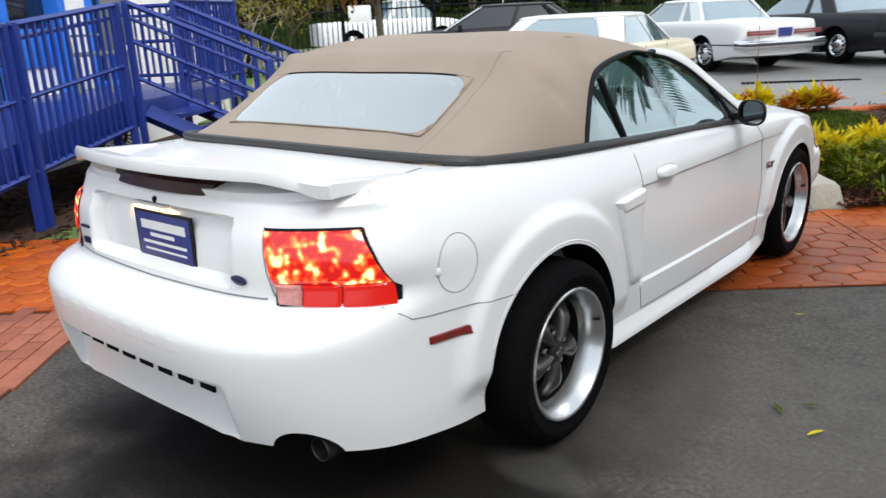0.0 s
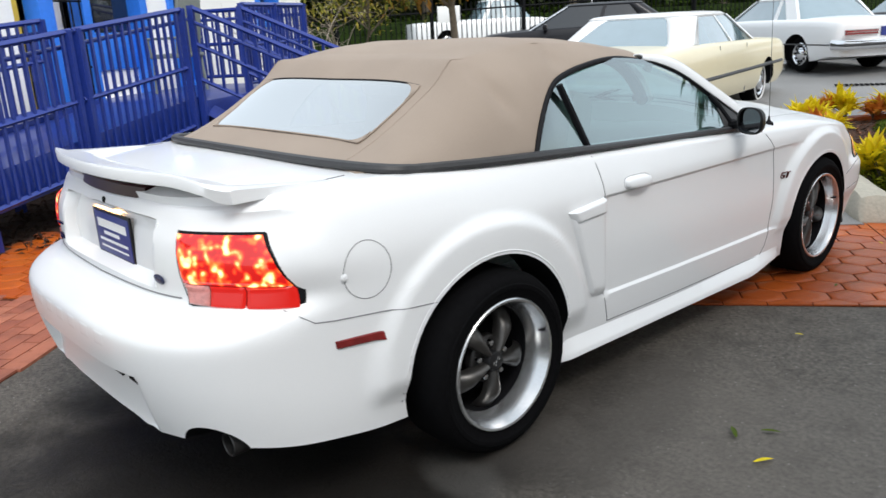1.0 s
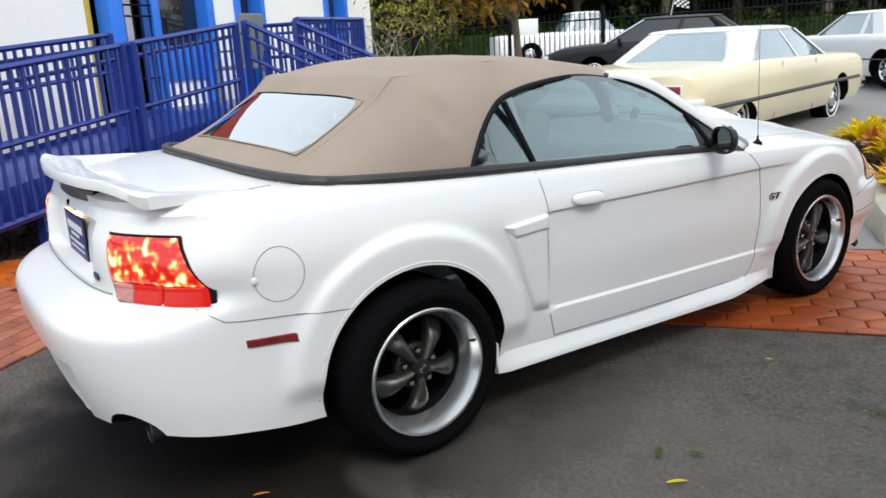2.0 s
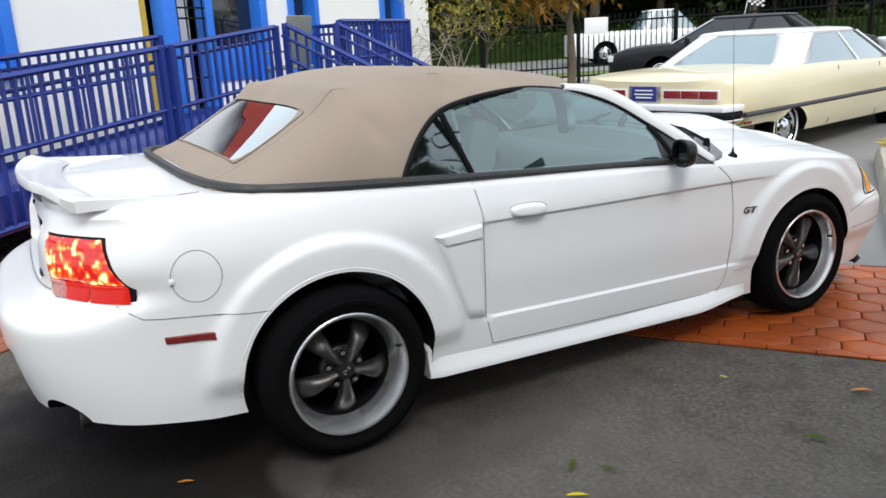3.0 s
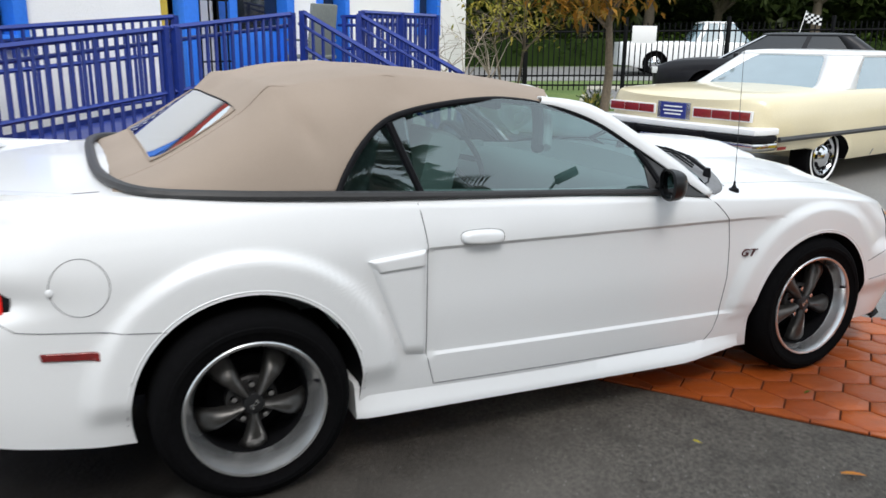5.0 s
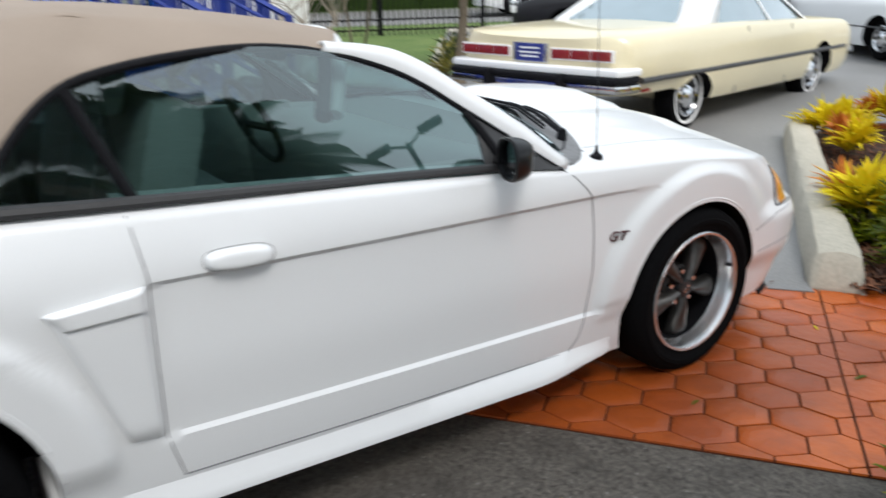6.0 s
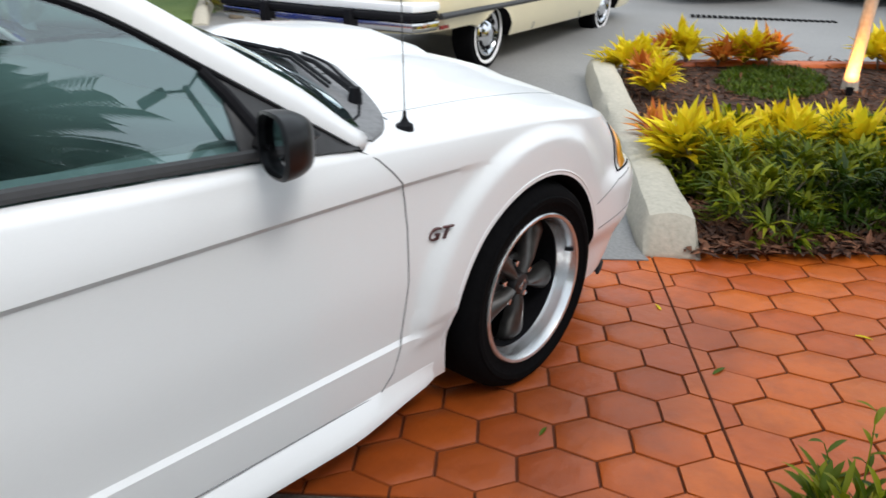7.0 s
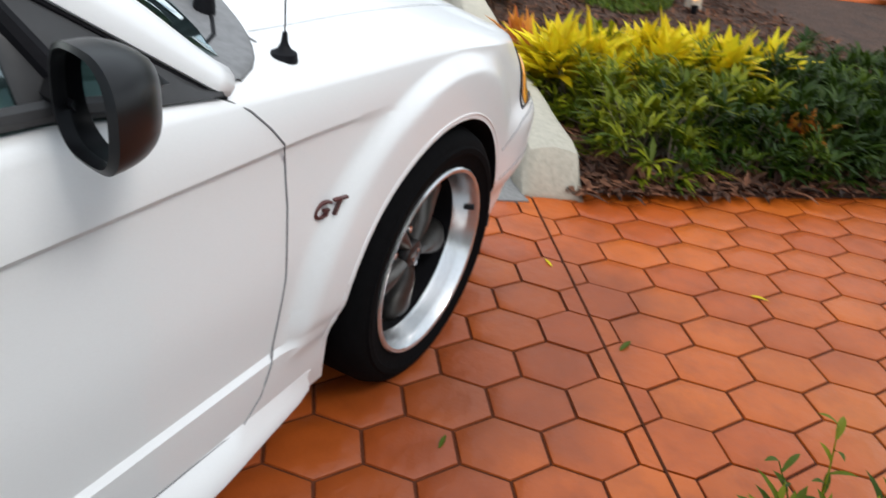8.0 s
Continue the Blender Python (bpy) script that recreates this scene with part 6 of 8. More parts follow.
# ---- other cars ----
def plain_car(name, label, at, turn, paint, L, W, wb, over, heights, roofpaint=None, arch=0.36, low_arch=None, tyre=0.34, white_wall=True, cabin=(0.9, 3.1), roof_z=1.38, group="", whl=CHROME, tail_n=3.2, glass=CARGLASS, rake=(0.42, 0.62), lift=0.10, lift_y=(0.95, 0.25), sill=0.20):
    """A saloon or coupe. Origin: the middle of the rear axle on the ground; y forward. heights: shoulder line by y."""
    t = thing(name, label, "car", (at[0], at[1], at[2] + lot_z(at[0], at[1])), turn, group)
    yr, yf, hw = -over, L - over, W / 2
    half_ = outline(1, yr, yf, 0.30, 0.30, tail_n, 3.2, (12, 46, 12))
    cols = []
    for share, y in half_:
        zs = spline(y, heights)
        zb = sill + lift * step(yr + lift_y[0], yr + lift_y[1], y) + 0.05 * step(yf - 0.7, yf, y)
        prof = [(0.93, zb), (0.985, zb + 0.12), (1.0, lerp(zb, zs, 0.45)), (0.998, lerp(zb, zs, 0.62)), (0.985, lerp(zb, zs, 0.80)), (0.96, zs - 0.05), (0.93, zs - 0.015), (0.90, zs)]
        wy = hw * (1 - 0.05 * step(0.5, 0.0, (yf - y) / 1.0) - 0.04 * step(0.5, 0.0, (y - yr) / 1.0))
        end = 1 if y > 1 else -1
        col = [Vector((0, y, zb))] + [Vector((share * wy * a, y, z)) for a, z in prof]
        inset = 0.05 * (1 - min(1, min(y - yr, yf - y) / 0.4))
        for q in (0.6, 0.3, 0.0):
            col.append(Vector((share * wy * 0.9 * q, y - end * inset, zs + 0.03 * (1 - q * q) * step(0, 0.3, min(y - yr, yf - y)))))
        cols.append(col)
    left_ = [[Vector((-p.x, p.y, p.z)) for p in c] for c in cols[-2:0:-1]]
    v, f = sheet([list(r) for r in zip(*(cols + left_))], closed=True)
    bm = bmesh.new()
    vs_ = [bm.verts.new(p) for p in v]
    for q in f:
        bm.faces.new([vs_[i] for i in q])
    bmesh.ops.remove_doubles(bm, verts=bm.verts, dist=0.0006)
    bmesh.ops.dissolve_degenerate(bm, edges=bm.edges, dist=0.0003)
    ob = part("body", bm, paint, None, smooth=38)
    cs = []
    for y in (0, wb):
        for side in (1, -1):
            bm = bmesh.new()
            r = arch
            zc = tyre if not (low_arch and y == 0) else tyre - low_arch
            lathe(bm, [(0.001, (hw - 0.32) * side), (r, (hw - 0.32) * side), (r, (hw + 0.3) * side), (0.001, (hw + 0.3) * side)], 40, pose(0, y, zc))
            bmesh.ops.remove_doubles(bm, verts=bm.verts, dist=0.002)
            cs.append(part("well", bm, None, smooth=30))
    ob = cut(ob, cs, DARK)
    ob.data.polygons.foreach_set("use_smooth", [True] * len(ob.data.polygons))
    ob.data.set_sharp_from_angle(angle=radians(38))
    ob.parent = t
    # greenhouse: base and roof outlines, glass between, pillars over the glass
    y0, y1 = cabin
    y2, y3 = y0 + rake[0], y1 - rake[1]
    bx, tx = hw * 0.88, hw * 0.70
    zb0, zb1 = spline(y0, heights) + 0.01, spline(y1, heights) + 0.01

    def ring(h):
        """Corner points of the cabin at a share of its height."""
        a, b, w = lerp(y0, y2, h), lerp(y1, y3, h), lerp(bx, tx, h)
        pts = []
        for cx, cy, a0 in ((w - 0.16, b - 0.2, 0), (-w + 0.16, b - 0.2, 1), (-w + 0.16, a + 0.2, 2), (w - 0.16, a + 0.2, 3)):
            for k in range(5):
                ang = (a0 + k / 4) * math.pi / 2
                pts.append((cx + 0.16 * math.cos(ang), cy + 0.2 * math.sin(ang), h))
        return pts

    zz = lambda y, h: lerp(spline(y, heights) + 0.0, roof_z - 0.05, h)
    rows = [[Vector((x, y, zz(y, h))) for x, y, _ in ring(h)] for h in (0.0, 0.5, 0.97)]
    for nm, c0 in (("windscreen", 2), ("side_window", 7), ("rear_window", 12), ("side_window", 17)):
        v, f = sheet([[row[(c0 + k) % 20] for k in range(6)] for row in rows])
        raw(nm, v, f, glass, t, "blue-tinted car glass", smooth=50)
    rp = roofpaint or paint
    rows = [[Vector((x * s_, lerp((y2 + y3) / 2, y, s_), z)) for x, y, _ in ring(0.97)] for s_, z in ((1.015, roof_z - 0.075), (1.02, roof_z - 0.05), (0.96, roof_z - 0.025), (0.7, roof_z - 0.006), (0.3, roof_z), (0.0, roof_z))]
    v, f = sheet(rows, closed=True)
    raw("roof", v, f, rp, t, "", smooth=50)
    return t, (y0, y1, y2, y3, bx, tx, zz, rp, ring)


def pillar(t, g, side, f0, f1, w0, w1, mat_, name="pillar"):
    """A pillar on the side of a cabin: from a place along its foot to a place along its roof."""
    y0, y1, y2, y3, bx, tx, zz, rp, _r = g
    a0, a1 = lerp(y0, y1, f0), lerp(y2, y3, f1)
    o = 0.012
    bm = bmesh.new()
    q = [(bx + o, a0 - w0 / 2, 0.0), (bx + o, a0 + w0 / 2, 0.0), (tx + o, a1 + w1 / 2, 0.97), (tx + o, a1 - w1 / 2, 0.97)]
    outer = [bm.verts.new((x * side, y, zz(y, h) if h == 0 else zz(y, h))) for x, y, h in q]
    inner = [bm.verts.new(((x - 0.05) * side, y, zz(y, h))) for x, y, h in q]
    bm.faces.new(outer)
    bm.faces.new(inner[::-1])
    for i in range(4):
        bm.faces.new((outer[i], outer[(i + 1) % 4], inner[(i + 1) % 4], inner[i]))
    part(name, bm, mat_, t)


def rear_corner(t, g, side, mat_, back, along, name="rear_quarter", head=0.0, curl=0.0):
    """The broad rear pillar of a cabin: wraps from the rear window round to the side."""
    y0, y1, y2, y3, bx, tx, zz, rp, ring = g
    rows = []
    for h in (0.0, 0.06, 0.12, 0.25, 0.5, 0.75, 0.86, 0.93, 0.985):
        edge = back + head * h + curl * (max(0.0, 1 - h / 0.18) ** 2 + max(0.0, (h - 0.8) / 0.18) ** 2)
        r = [Vector((x, y, zz(y, h))) for x, y, _ in ring(h)]
        pts = [r[15].lerp(r[14], edge)] + r[15:20] + [r[19].lerp(r[0], along * (1.25 - 0.5 * h))]
        mid = (y0 + y1) / 2
        rows.append([Vector((p.x * 1.014 * side, mid + (p.y - mid) * 1.010, zz(p.y, h))) for p in pts])
    v, f = sheet(rows)
    ob = raw(name, v, f, mat_, t, smooth=60)
    m_ = ob.modifiers.new("thick", "SOLIDIFY")
    m_.thickness, m_.offset = 0.012, -side
    return ob


def disc_wheel(t, x, y, r, side, cap=CHROME, white=True, rim_r=0.19):
    w = new("wheel")
    w.parent = t
    w.location = (x * side, y, r)
    S = Matrix.Diagonal((side, 1, 1, 1))
    bm = bmesh.new()
    lathe(bm, [(rim_r, -0.20), (r * 0.86, -0.21), (r, -0.17), (r, -0.03), (r * 0.95, 0.0), (r * 0.80, 0.012), (rim_r + 0.012, 0.0)], 40, S)
    part("tyre", bm, TYRE, w)
    if white:
        bm = bmesh.new()
        lathe(bm, [(r * 0.815, 0.012), (r * 0.80, 0.0155), (r * 0.745, 0.0135), (r * 0.725, 0.006)], 40, S)
        part("white_band", bm, PLATEWHITE, w, "white sidewall band")
    bm = bmesh.new()
    lathe(bm, [(rim_r + 0.014, 0.004), (rim_r, 0.010), (rim_r * 0.86, -0.02), (rim_r * 0.62, -0.005), (rim_r * 0.5, 0.02), (rim_r * 0.2, 0.035), (0.001, 0.036)], 32, S)
    part("hub_cap", bm, cap, w, "chrome wheel cover")
    for k in range(10):
        a = k * math.tau / 10
        bm = bmesh.new()
        box(bm, S @ Vector((-0.004, rim_r * 0.74 * math.cos(a), rim_r * 0.74 * math.sin(a))), (0.02, rim_r * 0.16, rim_r * 0.22), (math.degrees(a), 0, 0))
        part("wheel_slot", bm, DARK, w)


def bar_round(t, name, y_mid, half_w, z, hgt, depth, mat_, end=-1, wrap=0.35, bow=0.06, label=""):
    """A bumper that bows round an end of a car."""
    pts = [(-half_w - 0.01, y_mid - end * wrap), (-half_w - 0.005, y_mid - end * 0.10)] + [(x, y_mid + end * bow * (1 - (x / half_w) ** 2)) for x in np.linspace(-half_w * 0.97, half_w * 0.97, 14)] + [(half_w + 0.005, y_mid - end * 0.10), (half_w + 0.01, y_mid - end * wrap)]
    rows = []
    for i, (x, y) in enumerate(pts):
        a, b = Vector(pts[max(i - 1, 0)]), Vector(pts[min(i + 1, len(pts) - 1)])
        d = (b - a).normalized()
        n_ = Vector((d.y, -d.x)) * (1 if end < 0 else -1)
        rows.append([Vector((x + n_.x * o, y + n_.y * o, z + k)) for o, k in ((-depth, -hgt / 2), (0.0, -hgt / 2), (0.02, -hgt / 3), (0.025, 0), (0.02, hgt / 3), (0.0, hgt / 2), (-depth, hgt / 2))])
    v, f = sheet(rows)
    f += [tuple(range(7))[::-1], tuple(range(len(v) - 7, len(v)))]
    return raw(name, v, f, mat_, t, label, smooth=40)


def side_line(t, name, x, y0, y1, z0, z1, r, mat_, sides=(1, -1)):
    for side in sides:
        bm = bmesh.new()
        tube(bm, [(x * side, lerp(y0, y1, k / 8), lerp(z0, z1, k / 8)) for k in range(9)], r, 6, flat=1.0)
        part(name, bm, mat_, t)


# cream four-door
cream, g = plain_car("sedan", "long cream four-door sedan with white roof and chrome bumper", (-3.30, 6.42, 0.0), 11.0, CREAM, 5.75, 2.0, 3.14, 1.36,
                     [(-1.4, 0.90), (-1.25, 0.955), (-0.6, 0.985), (0.6, 1.0), (1.8, 0.985), (2.9, 0.965), (3.9, 0.93), (4.3, 0.86)], WHITE, 0.36, low_arch=0.13, tyre=0.335, cabin=(0.05, 2.75), roof_z=1.40, rake=(0.62, 0.72), lift=0.17, lift_y=(1.30, 1.0), sill=0.28)
for side in (1, -1):
    rear_corner(cream, g, side, WHITE, 0.035, 0.075, head=0.09, curl=0.045)
    pillar(cream, g, side, 0.62, 0.60, 0.05, 0.05, WHITE, "middle_pillar")
    pillar(cream, g, side, 0.985, 0.985, 0.07, 0.06, WHITE, "front_pillar")
    for y in (0, 3.14):
        disc_wheel(cream, 0.885, y, 0.335, side)
side_line(cream, "side_moulding", 0.985, -1.05, 3.9, 0.575, 0.60, 0.028, GREYTRIM)
for pts in ([(0.99, 1.02, 0.955), (1.0, 1.04, 0.70), (0.995, 1.0, 0.55), (0.985, 0.82, 0.30)], [(0.99, 2.15, 0.945), (1.0, 2.15, 0.6), (0.985, 2.13, 0.28)]):
    for side in (1, -1):
        bm = bmesh.new()
        tube(bm, [(x * side * 0.978, y, z) for x, y, z in pts], 0.005, 5)
        part("door_seam", bm, SEAM, cream)
for y in (1.22, 2.35):
    for side in (1, -1):
        bm = bmesh.new()
        box(bm, (0.965 * side, y, 0.845), (0.03, 0.16, 0.028), bevel=0.006)
        part("door_handle", bm, CHROME, cream)
# white paint stands in for the sky that this chrome face reflects
bar_round(cream, "rear_bumper", -1.38, 0.965, 0.655, 0.075, 0.12, WHITE, -1, 0.30, 0.05, "upper bumper face, white for reflected sky")
bar_round(cream, "rear_bumper_strip", -1.405, 0.97, 0.590, 0.060, 0.10, TRIM, -1, 0.30, 0.05, "black rubber bumper strip")
bar_round(cream, "rear_bumper_lower", -1.385, 0.965, 0.520, 0.085, 0.12, CHROME, -1, 0.30, 0.05, "chrome lower bumper")
for x in (-0.42, 0.42):
    bm = bmesh.new()
    box(bm, (x, -1.475, 0.545), (0.07, 0.07, 0.17), bevel=0.015)
    part("bumper_guard", bm, TRIM, cream, "black bumper guard")
for side in (1, -1):
    bm = bmesh.new()
    box(bm, (0.55 * side, -1.345, 0.79), (0.640, 0.03, 0.104), (0, 0, 2.5 * side), bevel=0.006)
    fr = part("lamp_bezel", bm, PLATEWHITE, cream, "lamp bezel with pale edge")
    for k in range(3):
        bm = bmesh.new()
        box(bm, ((0.55 + (k - 1) * 0.205) * side, -1.358 + 0.009 * (k - 1), 0.79), (0.196, 0.022, 0.080), (0, 0, 2.5 * side), bevel=0.004)
        part("tail_lamp", bm, TAILRED, cream, "unlit dark red tail lamp")
    bm = bmesh.new()
    box(bm, (0.985 * side, -0.98, 0.49), (0.01, 0.14, 0.03))
    part("side_marker", bm, REDLENS, cream)
bm = bmesh.new()
box(bm, (0, -1.372, 0.79), (0.305, 0.02, 0.155), bevel=0.004)
pl = part("number_plate", bm, PLATEBLUE, cream, "blue plate with white print")
for z, w in ((0.83, 0.22), (0.79, 0.24), (0.755, 0.2)):
    bm = bmesh.new()
    box(bm, (0, -1.384, z), (w, 0.004, 0.014))
    part("print_bar", bm, PLATEWHITE, pl)
bm = bmesh.new()
box(bm, (0, -1.362, 0.79), (0.40, 0.02, 0.17), bevel=0.004)
part("plate_surround", bm, ALLOY, cream)
bar_round(cream, "front_bumper", 4.36, 0.95, 0.50, 0.16, 0.12, CHROME, 1, 0.30, 0.05)

# pale coupe
HW = [(-1.2, 0.80), (-1.05, 0.90), (0.5, 0.935), (1.5, 0.93), (2.4, 0.915), (3.4, 0.88), (3.8, 0.80)]
coupe, g = plain_car("coupe", "white two-door coupe with formal roof and chrome bumper", (-3.55, 13.75, 0), 60.0, WHITE, 5.02, 1.82, 2.745, 1.20, HW, None, 0.36, tyre=0.325, cabin=(0.05, 2.30), roof_z=1.36)
for side in (1, -1):
    pillar(coupe, g, side, 0.10, 0.10, 0.34, 0.30, WHITE, "rear_pillar")
    pillar(coupe, g, side, 0.33, 0.30, 0.10, 0.09, WHITE, "middle_pillar")
    pillar(coupe, g, side, 0.985, 0.98, 0.06, 0.05, WHITE, "front_pillar")
    for y in (0, 2.745):
        disc_wheel(coupe, 0.80, y, 0.325, side, white=False)
bar_round(coupe, "rear_bumper", -1.26, 0.90, 0.50, 0.16, 0.10, CHROME, -1, 0.30, 0.04, "chrome rear bumper with dark strip")
bar_round(coupe, "bumper_strip", -1.285, 0.905, 0.50, 0.05, 0.08, GREYTRIM, -1, 0.30, 0.04)
side_line(coupe, "side_moulding", 0.905, -0.9, 3.5, 0.50, 0.50, 0.014, GREYTRIM)
for side in (1, -1):
    bm = bmesh.new()
    box(bm, (0.52 * side, -1.20, 0.70), (0.62, 0.05, 0.09), bevel=0.008)
    part("tail_lamp", bm, TAILRED, coupe, "dark red tail lamp")
    for z in (0.66, 0.70, 0.74):
        bm = bmesh.new()
        box(bm, (0.52 * side, -1.227, z), (0.63, 0.01, 0.008))
        part("lamp_trim", bm, ALLOY, coupe)
bm = bmesh.new()
box(bm, (0, -1.212, 0.70), (0.30, 0.03, 0.15))
part("number_plate", bm, PLATEBLUE, coupe, "blue and white plate")

# black coupe beside it
HB = [(-1.2, 0.82), (-1.05, 0.91), (0.5, 0.945), (1.5, 0.94), (2.4, 0.92), (3.4, 0.88), (3.8, 0.80)]
black, g = plain_car("coupe", "glossy black two-door coupe with chrome wheels", (-1.55, 15.3, 0), 58.0, BLACKPAINT, 5.0, 1.82, 2.745, 1.20, HB, None, 0.37, tyre=0.335, cabin=(0.05, 2.30), roof_z=1.38)
for side in (1, -1):
    pillar(black, g, side, 0.10, 0.10, 0.34, 0.30, BLACKPAINT, "rear_pillar")
    pillar(black, g, side, 0.36, 0.33, 0.12, 0.10, BLACKPAINT, "middle_pillar")
    for y in (0, 2.745):
        disc_wheel(black, 0.80, y, 0.335, side, white=False)
bar_round(black, "rear_bumper", -1.26, 0.90, 0.50, 0.16, 0.10, BLACKPAINT, -1, 0.30, 0.04)

# dark sedan with a chequered pennant
HD = [(-1.3, 0.82), (-1.1, 0.93), (0.5, 0.97), (1.5, 0.96), (2.4, 0.94), (3.6, 0.86), (4.0, 0.74)]
dark, g = plain_car("sedan", "black four-door sedan with bright window trim and a pennant", (-7.75, 14.05, 0), 128.0, BLACKPAINT, 5.35, 1.95, 2.91, 1.25, HD, None, 0.36, tyre=0.33, cabin=(-0.35, 2.75), roof_z=1.46, glass=DARKGLASS, rake=(0.62, 0.85))
for side in (1, -1):
    rear_corner(dark, g, side, BLACKPAINT, 0.06, 0.12)
    pillar(dark, g, side, 0.50, 0.48, 0.10, 0.08, BLACKPAINT, "middle_pillar")
    pillar(dark, g, side, 0.985, 0.98, 0.05, 0.04, CHROME, "bright_trim")
    for y in (0, 2.91):
        disc_wheel(dark, 0.85, y, 0.33, side, white=False)
    bm = bmesh.new()
    box(bm, (0.72 * side, 4.02, 0.66), (0.42, 0.12, 0.14), (0, 0, -14 * side), bevel=0.02)
    part("head_lamp", bm, CLEARLENS, dark, "clear head lamp")
    bm = bmesh.new()
    box(bm, (1.0 * side, 2.35, 0.99), (0.2, 0.10, 0.12), bevel=0.03)
    part("door_mirror", bm, BLACKPAINT, dark)
bm = bmesh.new()
tube(bm, [(0.72, 1.35, 1.38), (0.80, 1.25, 1.92)], 0.008, 6)
part("pennant_staff", bm, PLATEWHITE, dark)
for i in range(6):
    for j in range(4):
        bm = bmesh.new()
        box(bm, (0.785 + 0.004 * j, 1.235 - 0.055 * i - 0.0, 1.70 + 0.05 * j - 0.012 * i), (0.006, 0.055, 0.05))
        part("pennant_check", bm, PLATEWHITE if (i + j) % 2 else TRIM, dark)

# pickup on the street
HP = [(-1.3, 1.05), (0.0, 1.08), (1.3, 1.10), (2.5, 1.10), (3.6, 1.05), (4.1, 0.95)]
p = F0 + FD * 3.0 + FN * 8.0
pick, g = plain_car("pickup_truck", "white pickup truck on the street behind the fence", (p.x, p.y, 0), math.degrees(math.atan2(FD.y, FD.x)) - 90, WHITE, 5.5, 1.95, 3.3, 1.25, HP, None, 0.42, tyre=0.38, white_wall=False, cabin=(1.15, 3.2), roof_z=1.78)
for side in (1, -1):
    pillar(pick, g, side, 0.12, 0.12, 0.16, 0.14, WHITE, "rear_pillar")
    pillar(pick, g, side, 0.5, 0.5, 0.12, 0.1, WHITE, "middle_pillar")
    for y in (0, 3.3):
        disc_wheel(pick, 0.84, y, 0.38, side, white=False)


# ---- plants ----
def leaf_faces(verts, faces, base, way, length, width, droop=0.3, fold=0.25, segs=3):
    """One pointed leaf, folded along its middle."""
    way = way.normalized()
    side = way.cross(Vector((0, 0, 1)))
    side = side.normalized() if side.length > 1e-3 else Vector((1, 0, 0))
    up = side.cross(way)
    n0 = len(verts)
    for i in range(segs + 1):
        t = i / segs
        p = base + way * (length * t) + Vector((0, 0, -droop * length * t * t))
        w = width * math.sin(math.pi * (0.12 + 0.85 * t)) * (1 if i < segs else 0.15)
        verts += [p - side * w / 2 + up * w * fold, p, p + side * w / 2 + up * w * fold]
    for i in range(segs):
        a = n0 + i * 3
        faces += [(a, a + 1, a + 4, a + 3), (a + 1, a + 2, a + 5, a + 4)]


def rosette(rng, verts, faces, at, count, length, width, lift=(0.3, 1.2), droop=0.5):
    for _ in range(count):
        a, e = rng.uniform(0, math.tau), rng.uniform(*lift)
        way = Vector((math.cos(a) * math.cos(e), math.sin(a) * math.cos(e), math.sin(e)))
        leaf_faces(verts, faces, Vector(at), way, length * rng.uniform(0.6, 1.15), width * rng.uniform(0.7, 1.2), droop * rng.uniform(0.3, 1.2))


def croton(at, size, mat_, label, seed, leaves=132):
    rng = random.Random(seed)
    at = (at[0], at[1], at[2] + lot_z(at[0], at[1]))
    t = thing("croton", label, "shrub", at, 0, "crotons in the planter")
    bm = bmesh.new()
    for k in range(3):
        tube(bm, [(0, 0, 0), (rng.uniform(-0.05, 0.05), rng.uniform(-0.05, 0.05), size * 0.5)], 0.008, 5)
    part("stem", bm, BARK, t)
    v, f = [], []
    for k in range(3):
        rosette(rng, v, f, (rng.uniform(-0.08, 0.08) * size * 3, rng.uniform(-0.08, 0.08) * size * 3, size * rng.uniform(0.10, 0.45)), leaves // 3, size * 0.80, size * 0.15, (0.50, 1.45), 0.40)
    raw("leaves", v, f, mat_, t, smooth=80)
    return t


def fern_bush(at, size, mat_, label, seed, fronds=26, name="fern"):
    """A clump of arching fronds, each with paired leaflets."""
    rng = random.Random(seed)
    at = (at[0], at[1], at[2] + lot_z(at[0], at[1]))
    t = thing(name, label, "shrub", at, 0, "green shrubs in the planter")
    v, f = [], []
    stems = bmesh.new()
    for _ in range(fronds):
        a, e = rng.uniform(0, math.tau), rng.uniform(0.55, 1.45)
        L = size * rng.uniform(0.7, 1.15)
        p = Vector((rng.gauss(0, 0.10) * size, rng.gauss(0, 0.10) * size, 0.02))
        d = Vector((math.cos(a) * math.cos(e), math.sin(a) * math.cos(e), math.sin(e)))
        n = 9
        tube(stems, [p, p + d * (L * 0.5) + Vector((0, 0, -0.0875 * L)), p + d * (L * 0.9) + Vector((0, 0, -0.28 * L))], [0.004, 0.003, 0.001], 4)
        for k in range(n):
            q = p + d * (L * k / n) + Vector((0, 0, -0.35 * L * (k / n) ** 2))
            s = d.cross(Vector((0, 0, 1))).normalized()
            for sg in (1, -1):
                if k > 1:
                    leaf_faces(v, f, q, d * 0.6 + s * sg * rng.uniform(0.7, 1.0) + Vector((0, 0, rng.uniform(-0.1, 0.35))), L * 0.26 * (1.1 - 0.6 * k / n), L * 0.062, 0.25, 0.15, 2)
        leaf_faces(v, f, p + d * L * 0.8 + Vector((0, 0, -0.35 * L * 0.64)), d + Vector((0, 0, -0.3)), L * 0.25, L * 0.06, 0.2, 0.15, 2)
    raw("fronds", v, f, mat_, t, smooth=80)
    part("stem", stems, BARK, t)
    return t


